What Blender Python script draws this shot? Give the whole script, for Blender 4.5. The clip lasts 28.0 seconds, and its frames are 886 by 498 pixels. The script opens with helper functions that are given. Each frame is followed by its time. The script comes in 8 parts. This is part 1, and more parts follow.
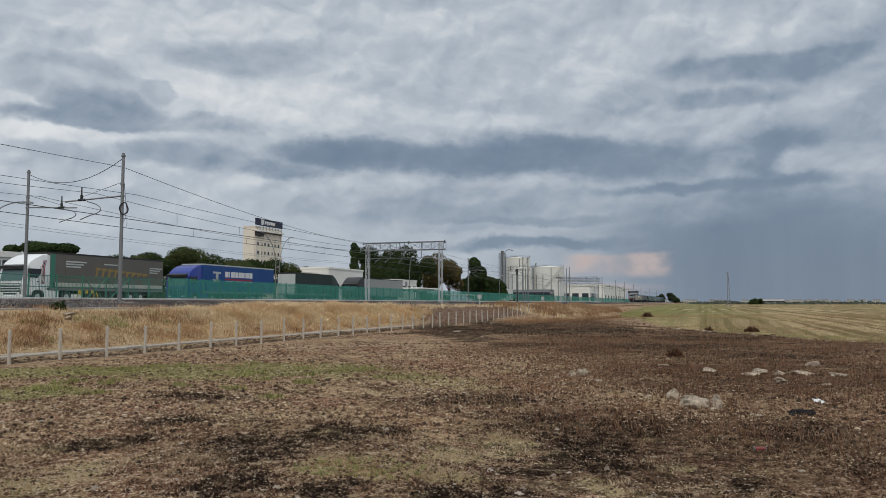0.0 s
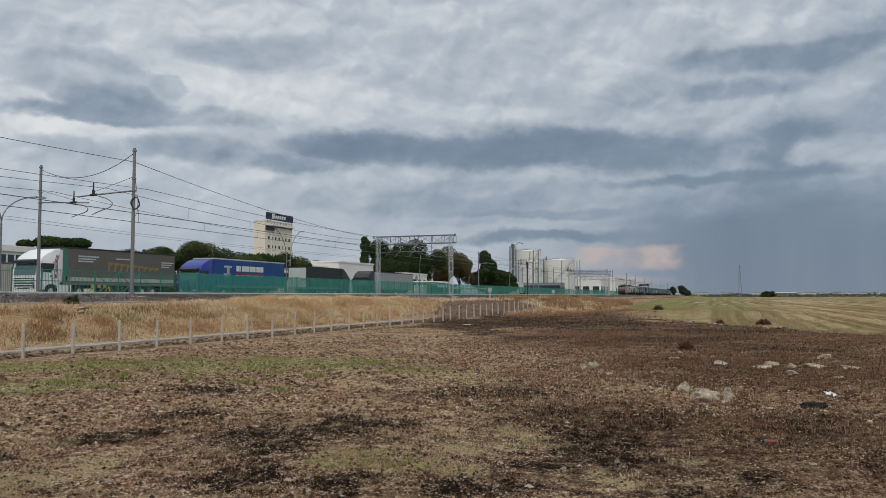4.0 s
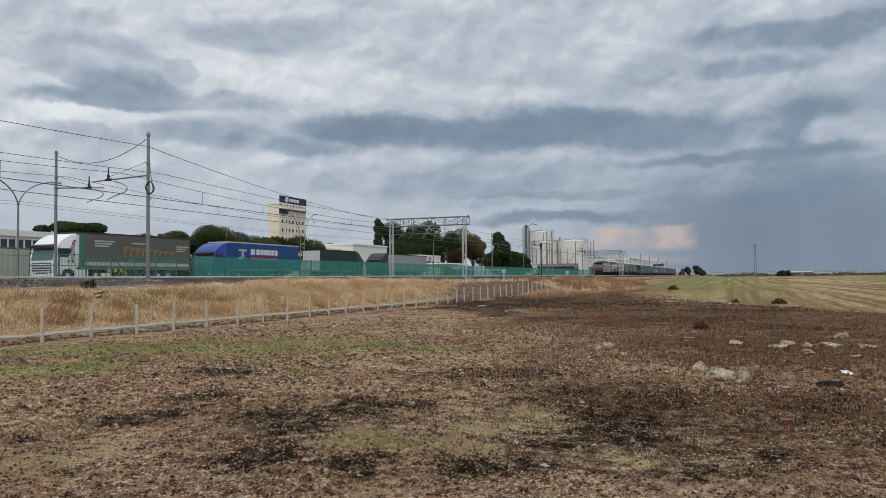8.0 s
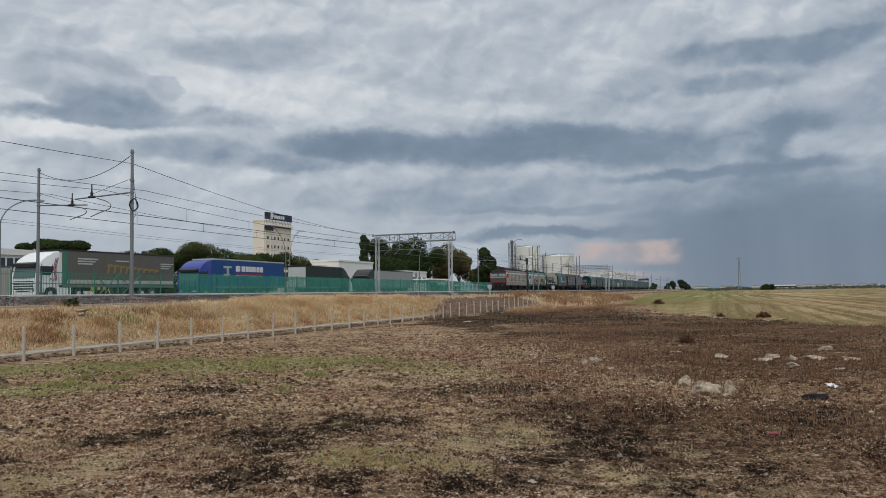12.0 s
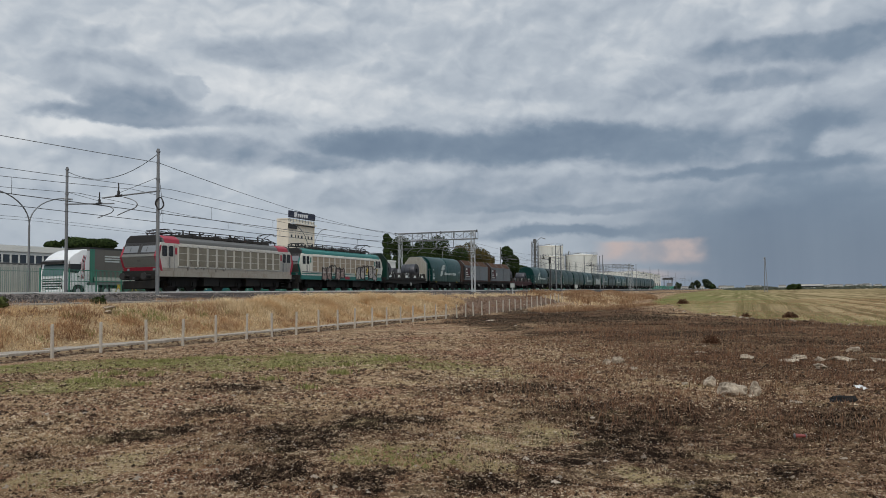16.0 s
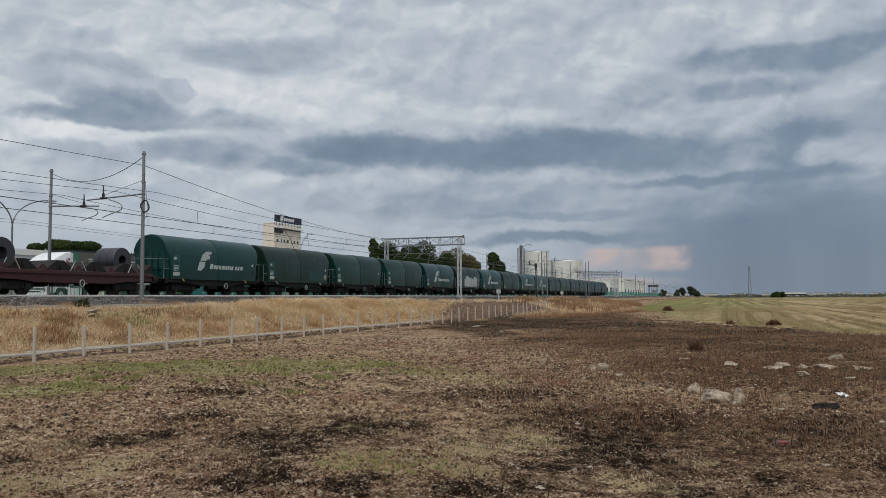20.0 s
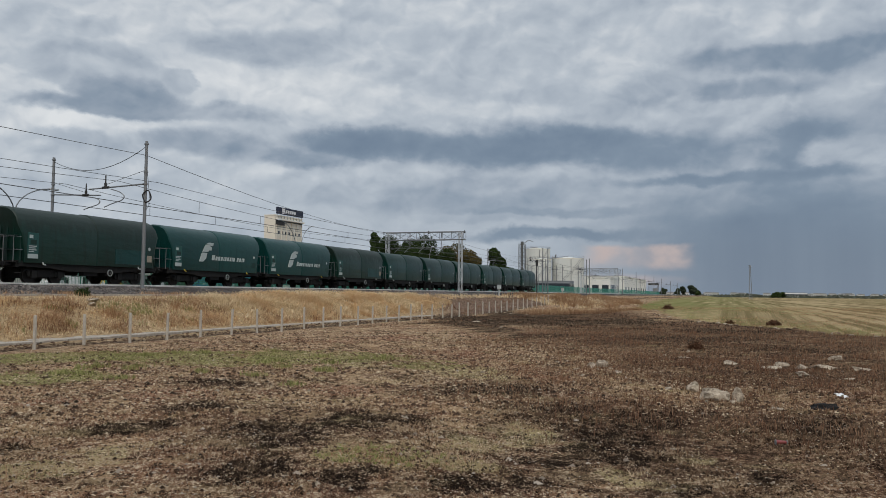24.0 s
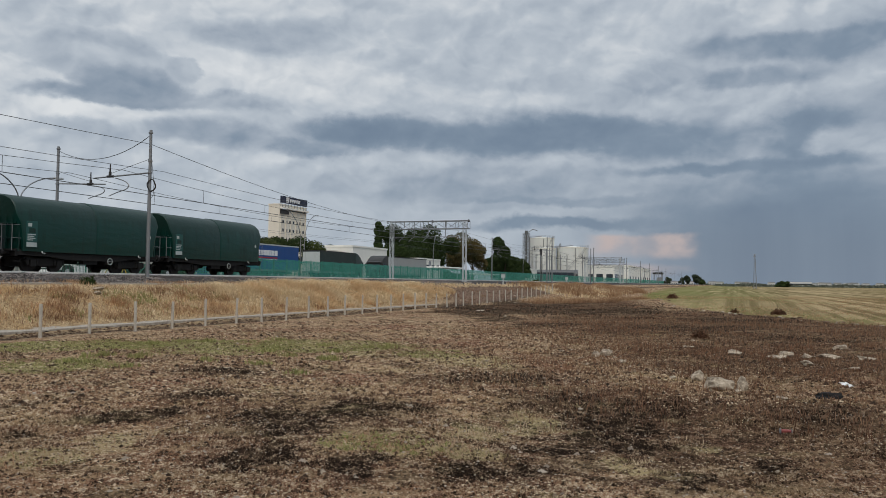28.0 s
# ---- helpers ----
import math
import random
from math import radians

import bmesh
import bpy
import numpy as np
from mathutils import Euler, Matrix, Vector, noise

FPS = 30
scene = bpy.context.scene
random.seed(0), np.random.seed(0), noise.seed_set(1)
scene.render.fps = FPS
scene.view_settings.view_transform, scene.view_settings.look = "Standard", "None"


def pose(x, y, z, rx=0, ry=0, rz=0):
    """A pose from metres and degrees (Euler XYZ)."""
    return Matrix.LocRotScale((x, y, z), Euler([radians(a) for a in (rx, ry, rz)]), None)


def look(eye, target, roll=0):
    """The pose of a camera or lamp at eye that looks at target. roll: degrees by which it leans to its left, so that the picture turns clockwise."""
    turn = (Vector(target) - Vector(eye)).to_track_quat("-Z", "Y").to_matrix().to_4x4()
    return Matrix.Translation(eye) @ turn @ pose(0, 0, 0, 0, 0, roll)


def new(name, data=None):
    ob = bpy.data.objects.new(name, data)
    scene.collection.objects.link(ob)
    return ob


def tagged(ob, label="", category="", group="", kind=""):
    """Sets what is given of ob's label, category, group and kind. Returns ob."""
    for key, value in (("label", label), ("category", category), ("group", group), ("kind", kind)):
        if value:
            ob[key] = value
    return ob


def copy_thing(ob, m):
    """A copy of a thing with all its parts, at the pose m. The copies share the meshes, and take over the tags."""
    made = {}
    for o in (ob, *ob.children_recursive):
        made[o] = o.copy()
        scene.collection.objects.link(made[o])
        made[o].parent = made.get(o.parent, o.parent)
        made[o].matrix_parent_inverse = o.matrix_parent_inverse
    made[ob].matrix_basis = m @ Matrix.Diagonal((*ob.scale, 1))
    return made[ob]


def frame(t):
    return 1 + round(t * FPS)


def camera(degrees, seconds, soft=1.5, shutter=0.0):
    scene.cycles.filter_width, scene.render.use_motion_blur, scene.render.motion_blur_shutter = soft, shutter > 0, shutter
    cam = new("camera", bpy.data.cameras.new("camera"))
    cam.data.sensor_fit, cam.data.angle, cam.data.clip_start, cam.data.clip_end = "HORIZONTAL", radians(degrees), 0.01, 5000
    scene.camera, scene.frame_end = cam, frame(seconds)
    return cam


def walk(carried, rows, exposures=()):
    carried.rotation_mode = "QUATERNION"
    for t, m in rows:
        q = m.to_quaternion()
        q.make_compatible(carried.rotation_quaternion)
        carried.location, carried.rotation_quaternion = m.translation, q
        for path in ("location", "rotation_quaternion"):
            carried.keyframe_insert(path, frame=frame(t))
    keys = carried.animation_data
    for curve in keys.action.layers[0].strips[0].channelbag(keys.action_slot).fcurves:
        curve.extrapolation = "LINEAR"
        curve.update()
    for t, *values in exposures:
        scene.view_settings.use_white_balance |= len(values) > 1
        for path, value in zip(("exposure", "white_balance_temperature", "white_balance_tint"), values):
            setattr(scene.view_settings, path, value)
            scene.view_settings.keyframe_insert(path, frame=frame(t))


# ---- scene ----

# The camera stands in the field and is held by hand: seconds, place in metres, turn in degrees.
PATH = [
    (0, 0.004, 0.007, 1.699, 93.882, 0.000, 18.489), (0.5, 0.007, 0.002, 1.703, 93.870, 0.062, 18.713), (1, 0.004, 0.007, 1.700, 93.835, 0.162, 18.992),
    (1.5, -0.000, 0.018, 1.691, 93.831, 0.170, 19.174), (2, -0.000, 0.016, 1.693, 93.742, 0.268, 19.213), (2.5, 0.015, -0.001, 1.704, 93.665, 0.540, 19.254),
    (3, 0.011, 0.009, 1.700, 93.562, 0.542, 19.256), (3.5, 0.012, 0.006, 1.701, 93.467, 0.343, 19.238), (5.5, 0.004, 0.020, 1.694, 93.272, -0.265, 19.155),
    (6, 0.008, 0.009, 1.694, 93.142, -0.397, 19.042), (6.5, 0.009, 0.007, 1.704, 92.876, -0.209, 19.132), (7, 0.010, -0.003, 1.699, 92.427, 0.078, 19.688),
    (7.5, 0.004, -0.006, 1.694, 92.097, 0.341, 20.148), (8, 0.008, -0.004, 1.693, 92.098, 0.580, 20.234), (8.5, 0.007, -0.002, 1.696, 92.309, 0.816, 20.137),
    (9, 0.007, 0.007, 1.701, 92.543, 0.983, 20.025), (9.5, 0.011, -0.008, 1.702, 92.770, 1.054, 19.977), (10, 0.002, 0.003, 1.699, 92.939, 1.086, 19.920),
    (10.5, 0.002, 0.006, 1.695, 93.026, 1.077, 19.859), (11, 0.005, -0.002, 1.693, 93.093, 1.025, 19.730), (11.5, 0.000, 0.001, 1.688, 93.182, 0.939, 19.488),
    (12, 0.005, 0.010, 1.692, 93.222, 0.947, 19.234), (12.5, 0.006, 0.012, 1.696, 93.214, 0.889, 19.019), (14.5, 0.003, 0.007, 1.695, 93.139, 0.639, 19.934),
    (15, -0.004, -0.002, 1.698, 93.074, 0.705, 20.496), (15.5, -0.004, 0.000, 1.696, 93.074, 0.681, 20.799), (16, -0.001, 0.011, 1.700, 93.146, 0.744, 20.862),
    (16.5, 0.004, 0.004, 1.701, 93.208, 0.752, 20.788), (17, 0.000, -0.000, 1.700, 93.262, 0.686, 20.658), (17.5, -0.001, 0.013, 1.695, 93.324, 0.696, 20.549),
    (18, 0.003, -0.002, 1.701, 93.385, 0.710, 20.402), (18.5, -0.000, 0.010, 1.691, 93.461, 0.677, 20.253), (19, 0.001, 0.002, 1.698, 93.471, 0.662, 20.157),
    (19.5, -0.002, 0.010, 1.693, 93.497, 0.474, 20.036), (20, -0.001, 0.001, 1.696, 93.535, 0.348, 19.855), (20.5, -0.002, 0.014, 1.695, 93.549, 0.322, 19.650),
    (21, -0.004, 0.012, 1.691, 93.479, 0.255, 19.586), (21.5, -0.006, 0.011, 1.694, 93.417, 0.087, 19.652), (23.5, -0.009, -0.000, 1.690, 93.221, -0.428, 19.897),
    (24, -0.006, -0.000, 1.691, 93.165, -0.577, 19.883), (24.5, -0.005, 0.003, 1.695, 93.125, -0.698, 19.805), (25, -0.003, -0.011, 1.695, 93.125, -0.832, 19.728),
    (25.5, -0.010, 0.002, 1.691, 93.125, -0.832, 19.728), (26, -0.009, -0.001, 1.696, 93.122, -0.832, 19.792), (26.5, -0.010, -0.005, 1.691, 93.121, -0.850, 19.887),
    (27, -0.007, -0.010, 1.697, 92.917, -0.808, 20.010), (27.5, -0.008, 0.007, 1.690, 92.613, -0.773, 20.143), (28, -0.015, 0.007, 1.687, 92.371, -0.614, 20.182),
]
cam = camera(58.5, 28.0, soft=0.5)
walk(cam, [(r[0], pose(*r[1:])) for r in PATH], [(0, 0.0), (6.5, 0.0), (7.2, 0.03), (8, 0.11), (9, 0.05), (11, 0.0), (28, 0.0)])


# ---- small node helpers ----
class Net:
    """Short calls to lay out shader nodes."""

    def __init__(self, tree):
        self.t = tree
        tree.nodes.clear()

    def node(self, kind):
        return self.t.nodes.new(kind)

    def put(self, sock, value):
        if isinstance(value, bpy.types.NodeSocket):
            self.t.links.new(value, sock)
        elif value is not None:
            if isinstance(value, (tuple, list)) and len(value) == 3 and sock.type == "RGBA":
                value = (*value, 1)
            sock.default_value = value

    def math(self, op, a, b=None, c=None, clamp=False):
        n = self.node("ShaderNodeMath")
        n.operation, n.use_clamp = op, clamp
        for s, v in zip(n.inputs, (a, b, c)):
            self.put(s, v)
        return n.outputs[0]

    def vec(self, op, a, b=None, scale=None):
        n = self.node("ShaderNodeVectorMath")
        n.operation = op
        self.put(n.inputs[0], a)
        self.put(n.inputs[1], b)
        if scale is not None:
            self.put(n.inputs["Scale"], scale)
        return n.outputs["Value"] if op in ("LENGTH", "DOT_PRODUCT", "DISTANCE") else n.outputs[0]

    def mix(self, f, a, b, blend="MIX"):
        n = self.node("ShaderNodeMix")
        n.data_type, n.blend_type = "RGBA", blend
        self.put(n.inputs[0], f)
        self.put(n.inputs[6], a)
        self.put(n.inputs[7], b)
        return n.outputs[2]

    def noise(self, at, scale, detail=4.0, rough=0.55, warp=0.0):
        n = self.node("ShaderNodeTexNoise")
        self.put(n.inputs["Vector"], at)
        n.inputs["Scale"].default_value = scale
        n.inputs["Detail"].default_value = detail
        n.inputs["Roughness"].default_value = rough
        n.inputs["Distortion"].default_value = warp
        return n.outputs["Fac"]

    def cells(self, at, scale, feature="F1", out="Distance"):
        n = self.node("ShaderNodeTexVoronoi")
        n.feature = feature
        self.put(n.inputs["Vector"], at)
        n.inputs["Scale"].default_value = scale
        return n.outputs[out]

    def ramp(self, f, lo, hi, a=0.0, b=1.0):
        n = self.node("ShaderNodeMapRange")
        n.interpolation_type = "SMOOTHSTEP"
        for s, v in zip(n.inputs, (f, lo, hi, a, b)):
            self.put(s, v)
        return n.outputs[0]

    def xyz(self, v):
        n = self.node("ShaderNodeSeparateXYZ")
        self.put(n.inputs[0], v)
        return n.outputs

    def join(self, x, y, z=0.0):
        n = self.node("ShaderNodeCombineXYZ")
        for s, v in zip(n.inputs, (x, y, z)):
            self.put(s, v)
        return n.outputs[0]

    def blob(self, at, cx, cy, rx, ry, turn=0.0, inner=0.35):
        """1 in the middle of a soft ellipse, 0 outside."""
        d = self.vec("SUBTRACT", at, (cx, cy, 0))
        if turn:
            n = self.node("ShaderNodeVectorRotate")
            n.rotation_type = "Z_AXIS"
            self.put(n.inputs["Vector"], d)
            n.inputs["Angle"].default_value = radians(-turn)
            d = n.outputs[0]
        d = self.vec("MULTIPLY", d, (1 / rx, 1 / ry, 0))
        return self.ramp(self.vec("LENGTH", d), 1.0, inner)


# ---- sky: an overcast day with a rain front on the horizon ----
def make_world():
    world = bpy.data.worlds.new("overcast_sky")
    scene.world = world
    world.use_nodes = True
    n = Net(world.node_tree)
    way = n.vec("NORMALIZE", n.node("ShaderNodeTexCoord").outputs["Generated"])
    x, y, z = n.xyz(way)
    az = n.math("DEGREES", n.math("ARCTAN2", x, y))
    el = n.math("DEGREES", n.math("ARCSINE", z))
    flat = n.join(az, el)
    wide = n.vec("MULTIPLY", flat, (0.080, 0.118, 0))

    def swirl(scale, detail, rough, off):
        t = n.node("ShaderNodeTexNoise")
        n.put(t.inputs["Vector"], n.vec("ADD", wide, off))
        t.inputs["Scale"].default_value, t.inputs["Detail"].default_value, t.inputs["Roughness"].default_value = scale, detail, rough
        return n.vec("SUBTRACT", t.outputs["Color"], (0.5, 0.5, 0.5))

    shift = n.vec("MULTIPLY", swirl(2.6, 8, 0.6, (3.1, 8.2, 0)), (5.0, 2.3, 0))
    at = n.vec("ADD", flat, shift)
    fine = n.noise(n.vec("ADD", wide, (7.3, 2.1, 0)), 4.0, 7.0, 0.48)

    def bank(v, a, e, w, h, tone, soft):
        """One cloud: azimuth, elevation, half widths, lightness, softness of its rim."""
        d = n.vec("MULTIPLY", n.vec("SUBTRACT", at, (a, e, 0)), (1 / w, 1 / h, 0))
        cover = n.ramp(n.vec("LENGTH", d), 1.22, 1.22 - 1.1 * soft)
        m = n.node("ShaderNodeMix")
        for s_, q in zip((0, 2, 3), (cover, v, tone)):
            n.put(m.inputs[s_], q)
        return m.outputs[0]

    sheets = [(-41.8, 18.2, 17.2, 3.3, 0.8, 0.9), (-33.1, 14.7, 10.7, 2.9, 0.86, 0.9), (-15.9, 14.8, 8.2, 2.5, 0.68, 0.8), (1.7, 18.2, 10.7, 1.8, 0.74, 0.8),
            (-42.5, 7.4, 17.2, 4.5, 0.70, 0.9), (-46.0, 10.8, 10.7, 1.1, 0.88, 0.7), (-18.1, 7.0, 13.1, 1.6, 0.44, 0.8), (3.0, 4.1, 9.4, 4.9, 0.14, 0.9)]
    left = [(-48.1, 16.6, 2.5, 1.4, 0.66, 0.7), (-44.9, 17.1, 2.3, 1.1, 0.64, 0.7), (-33.1, 16.8, 4.9, 1.4, 0.58, 0.6), (-29.9, 17.5, 2.9, 1.0, 0.62, 0.6),
            (-23.3, 18.4, 3.7, 1.6, 0.68, 0.7), (-26.6, 14.1, 3.7, 1.6, 0.8, 0.6), (-49.3, 12.4, 3.3, 1.3, 0.86, 0.5), (-44.0, 14.4, 4.3, 1.7, 0.6, 0.4),
            (-42.5, 13.0, 3.9, 1.2, 0.4, 0.5), (-38.9, 14.2, 1.1, 0.7, 0.62, 0.5), (-42.7, 12.1, 6.1, 0.6, 0.38, 0.6), (-36.2, 12.3, 4.5, 0.7, 0.5, 0.7),
            (-45.0, 9.8, 2.9, 0.7, 0.62, 0.7), (-37.3, 10.2, 4.9, 1.0, 0.46, 0.7)]
    right = [(-7.3, 16.8, 3.5, 1.9, 0.78, 0.45), (-11.0, 15.7, 2.5, 2.0, 0.7, 0.7), (-15.9, 13.0, 6.1, 0.7, 0.8, 0.6), (4.1, 15.8, 7.0, 1.0, 0.34, 0.6),
            (7.4, 15.6, 3.3, 1.1, 0.28, 0.7), (-0.2, 13.8, 6.1, 0.7, 0.36, 0.7), (7.7, 13.5, 2.5, 0.9, 0.66, 0.6), (-4.7, 14.1, 2.5, 1.2, 0.56, 0.7),
            (-3.5, 12.7, 1.6, 1.4, 0.66, 0.7), (1.2, 11.9, 3.3, 1.4, 0.66, 0.5), (-1.4, 11.4, 2.5, 0.8, 0.56, 0.6), (4.6, 9.9, 2.9, 1.9, 0.24, 0.7),
            (7.5, 9.1, 3.3, 1.5, 0.58, 0.6)]
    band = [(-15.9, 10.5, 14.8, 1.6, 0.18, 0.75), (-26.6, 10.7, 5.3, 1.1, 0.16, 0.8), (-9.9, 10.6, 5.7, 1.4, 0.14, 0.8), (-4.1, 9.8, 7.8, 1.4, 0.26, 0.9),
            (-29.9, 9.5, 3.7, 0.7, 0.34, 0.7), (-24.2, 8.8, 2.9, 0.6, 0.70, 0.6), (-26.7, 7.1, 3.3, 0.8, 0.6, 0.7), (-6.0, 7.3, 5.3, 0.7, 0.52, 0.7),
            (-16.8, 7.9, 4.5, 0.7, 0.54, 0.7), (-0.5, 6.2, 4.5, 1.1, 0.4, 0.8), (-12.0, 5.8, 9.0, 0.4, 0.40, 0.7), (-17.7, 5.3, 5.3, 0.4, 0.54, 0.7),
            (-11.6, 4.2, 7.8, 0.5, 0.26, 0.7), (0.7, 8.0, 9.4, 0.5, 0.22, 0.8)]
    v = n.math("SUBTRACT", 0.72, n.math("MULTIPLY", n.ramp(az, -22.0, 14.0), 0.20))
    v = n.math("SUBTRACT", v, n.math("MULTIPLY", n.ramp(el, 12.0, 5.0), 0.08))
    for row in sheets + left + right + band:
        v = bank(v, *row)

    # billows: bright crowns over shaded feet, lit from above
    def heap(p):
        cell = n.node("ShaderNodeTexVoronoi")
        cell.feature = "SMOOTH_F1"
        n.put(cell.inputs["Vector"], p)
        cell.inputs["Scale"].default_value, cell.inputs["Detail"].default_value = 2.8, 3.0
        cell.inputs["Roughness"].default_value, cell.inputs["Smoothness"].default_value = 0.5, 1.0
        return n.math("SUBTRACT", n.noise(p, 3.0, 6.0, 0.47), n.math("MULTIPLY", cell.outputs["Distance"], 0.7))

    curl = n.vec("ADD", wide, n.vec("SCALE", swirl(2.5, 5, 0.5, (9.0, 1.0, 0)), scale=0.35))
    relief = n.math("SUBTRACT", heap(curl), heap(n.vec("ADD", curl, (-0.03, 0.07, 0))))
    puffy = n.math("MULTIPLY", n.ramp(el, 3.0, 9.0, 0.35, 1.0), n.ramp(v, 0.02, 0.5, 0.4, 1.0))
    v = n.math("ADD", v, n.math("MULTIPLY", n.math("MULTIPLY", relief, 0.50), puffy))
    v = n.math("ADD", v, n.math("MULTIPLY", n.math("SUBTRACT", fine, 0.5), 0.22))
    v = n.math("MAXIMUM", n.math("MINIMUM", v, 1.0), 0.0)
    shade = n.node("ShaderNodeValToRGB")
    n.put(shade.inputs[0], v)
    e = shade.color_ramp.elements
    e[0].position, e[0].color = 0.06, (0.155, 0.212, 0.292, 1)
    e[1].position, e[1].color = 1.0, (0.72, 0.745, 0.765, 1)
    for p, c in ((0.28, (0.215, 0.277, 0.357, 1)), (0.50, (0.333, 0.388, 0.460, 1)), (0.72, (0.468, 0.520, 0.580, 1))):
        e.new(p).color = c
    # rain veil low on the horizon, with a gap of warm light beside it
    low = n.ramp(el, 8.5, 2.0)
    veil = n.math("MULTIPLY", low, n.ramp(az, -16.0, 2.0))
    shaft = n.noise(n.join(n.math("MULTIPLY", az, 0.32), n.math("MULTIPLY", el, 0.02)), 1.0, 4)
    rain = n.mix(n.ramp(shaft, 0.3, 0.7), (0.165, 0.212, 0.282), (0.185, 0.235, 0.305))
    cloud = n.mix(n.math("MULTIPLY", veil, 0.9), shade.outputs[0], rain)
    near = n.vec("ADD", flat, n.vec("SCALE", shift, scale=0.5))
    nx, ny, _ = n.xyz(near)
    gap = n.math("MULTIPLY", n.math("MULTIPLY", n.ramp(nx, -10.6, -8.4), n.ramp(nx, -1.9, -3.4)), n.math("MULTIPLY", n.ramp(ny, 1.5, 2.3), n.ramp(ny, 3.65, 3.3)))
    gap = n.math("MAXIMUM", gap, n.math("MULTIPLY", n.blob(near, -7.5, 0.9, 6.0, 0.6, 0, 0.2), 0.8))
    cloud = n.mix(n.math("MULTIPLY", gap, n.ramp(fine, 0.34, 0.60, 0.35, 0.95)), cloud, (0.50, 0.42, 0.41))
    # an overcast sky is brighter overhead than at its foot
    lift = n.ramp(el, 20.0, 70.0, 1.0, 2.0)
    cloud = n.mix(1.0, cloud, n.join(lift, lift, lift), "MULTIPLY")
    sky = n.node("ShaderNodeTexSky")
    sky.sky_type, sky.sun_disc = "NISHITA", False
    sky.sun_elevation, sky.sun_rotation = radians(48), radians(200)
    clear = n.mix(1.0, sky.outputs[0], (0.08, 0.08, 0.08), "MULTIPLY")
    bg = n.node("ShaderNodeBackground")
    n.put(bg.inputs[0], n.mix(0.97, clear, cloud))
    bg.inputs[1].default_value = 1.0
    n.put(n.node("ShaderNodeOutputWorld").inputs[0], bg.outputs[0])


make_world()
sun = new("sun", bpy.data.lights.new("sun", "SUN"))
sun.data.energy, sun.data.angle, sun.data.color = 1.5, radians(35), (1.0, 0.93, 0.82)
sun.matrix_world = look((30, -60, 80), (0, 0, 0))


# ---- materials ----
def material(name, build):
    m = bpy.data.materials.new(name)
    m.use_nodes = True
    n = Net(m.node_tree)
    bsdf = n.node("ShaderNodeBsdfPrincipled")
    n.put(n.node("ShaderNodeOutputMaterial").inputs[0], bsdf.outputs[0])
    build(n, bsdf)
    return m


def bump(n, bsdf, height, strength, distance):
    b = n.node("ShaderNodeBump")
    b.inputs["Strength"].default_value, b.inputs["Distance"].default_value = strength, distance
    n.put(b.inputs["Height"], height)
    n.put(bsdf.inputs["Normal"], b.outputs[0])


def painted(name, rgb, rough=0.5, dirt=0.35, dirt_rgb=(0.09, 0.075, 0.06), metal=0.0, streak=True, size=1.0):
    """Paint or bare metal with grime, fading and vertical streaks."""

    def build(n, b):
        p = n.node("ShaderNodeTexCoord").outputs["Object"]
        rnd = n.node("ShaderNodeObjectInfo").outputs["Random"]
        p = n.vec("ADD", p, n.join(n.math("MULTIPLY", rnd, 31.0), 0, 0))
        wide = n.noise(p, 0.7 / size, 5, 0.6)
        grain = n.noise(p, 14 / size, 5, 0.65)
        fade = n.math("ADD", 0.86, n.math("MULTIPLY", wide, 0.28))
        c = n.mix(1.0, rgb, n.join(fade, fade, fade), "MULTIPLY")
        mask = n.ramp(n.math("ADD", n.math("MULTIPLY", wide, 0.6), n.math("MULTIPLY", grain, 0.4)), 0.42, 0.72)
        if streak:
            s = n.noise(n.vec("MULTIPLY", p, (3, 3, 0.25)), 2.2 / size, 4, 0.6)
            mask = n.math("MAXIMUM", mask, n.ramp(s, 0.52, 0.75))
        c = n.mix(n.math("MULTIPLY", mask, dirt), c, dirt_rgb)
        n.put(b.inputs["Base Color"], c)
        n.put(b.inputs["Roughness"], n.math("ADD", rough, n.math("MULTIPLY", n.math("SUBTRACT", grain, 0.5), 0.25), clamp=True))
        b.inputs["Metallic"].default_value = metal
        bump(n, b, grain, 0.15, 0.01)

    return material(name, build)


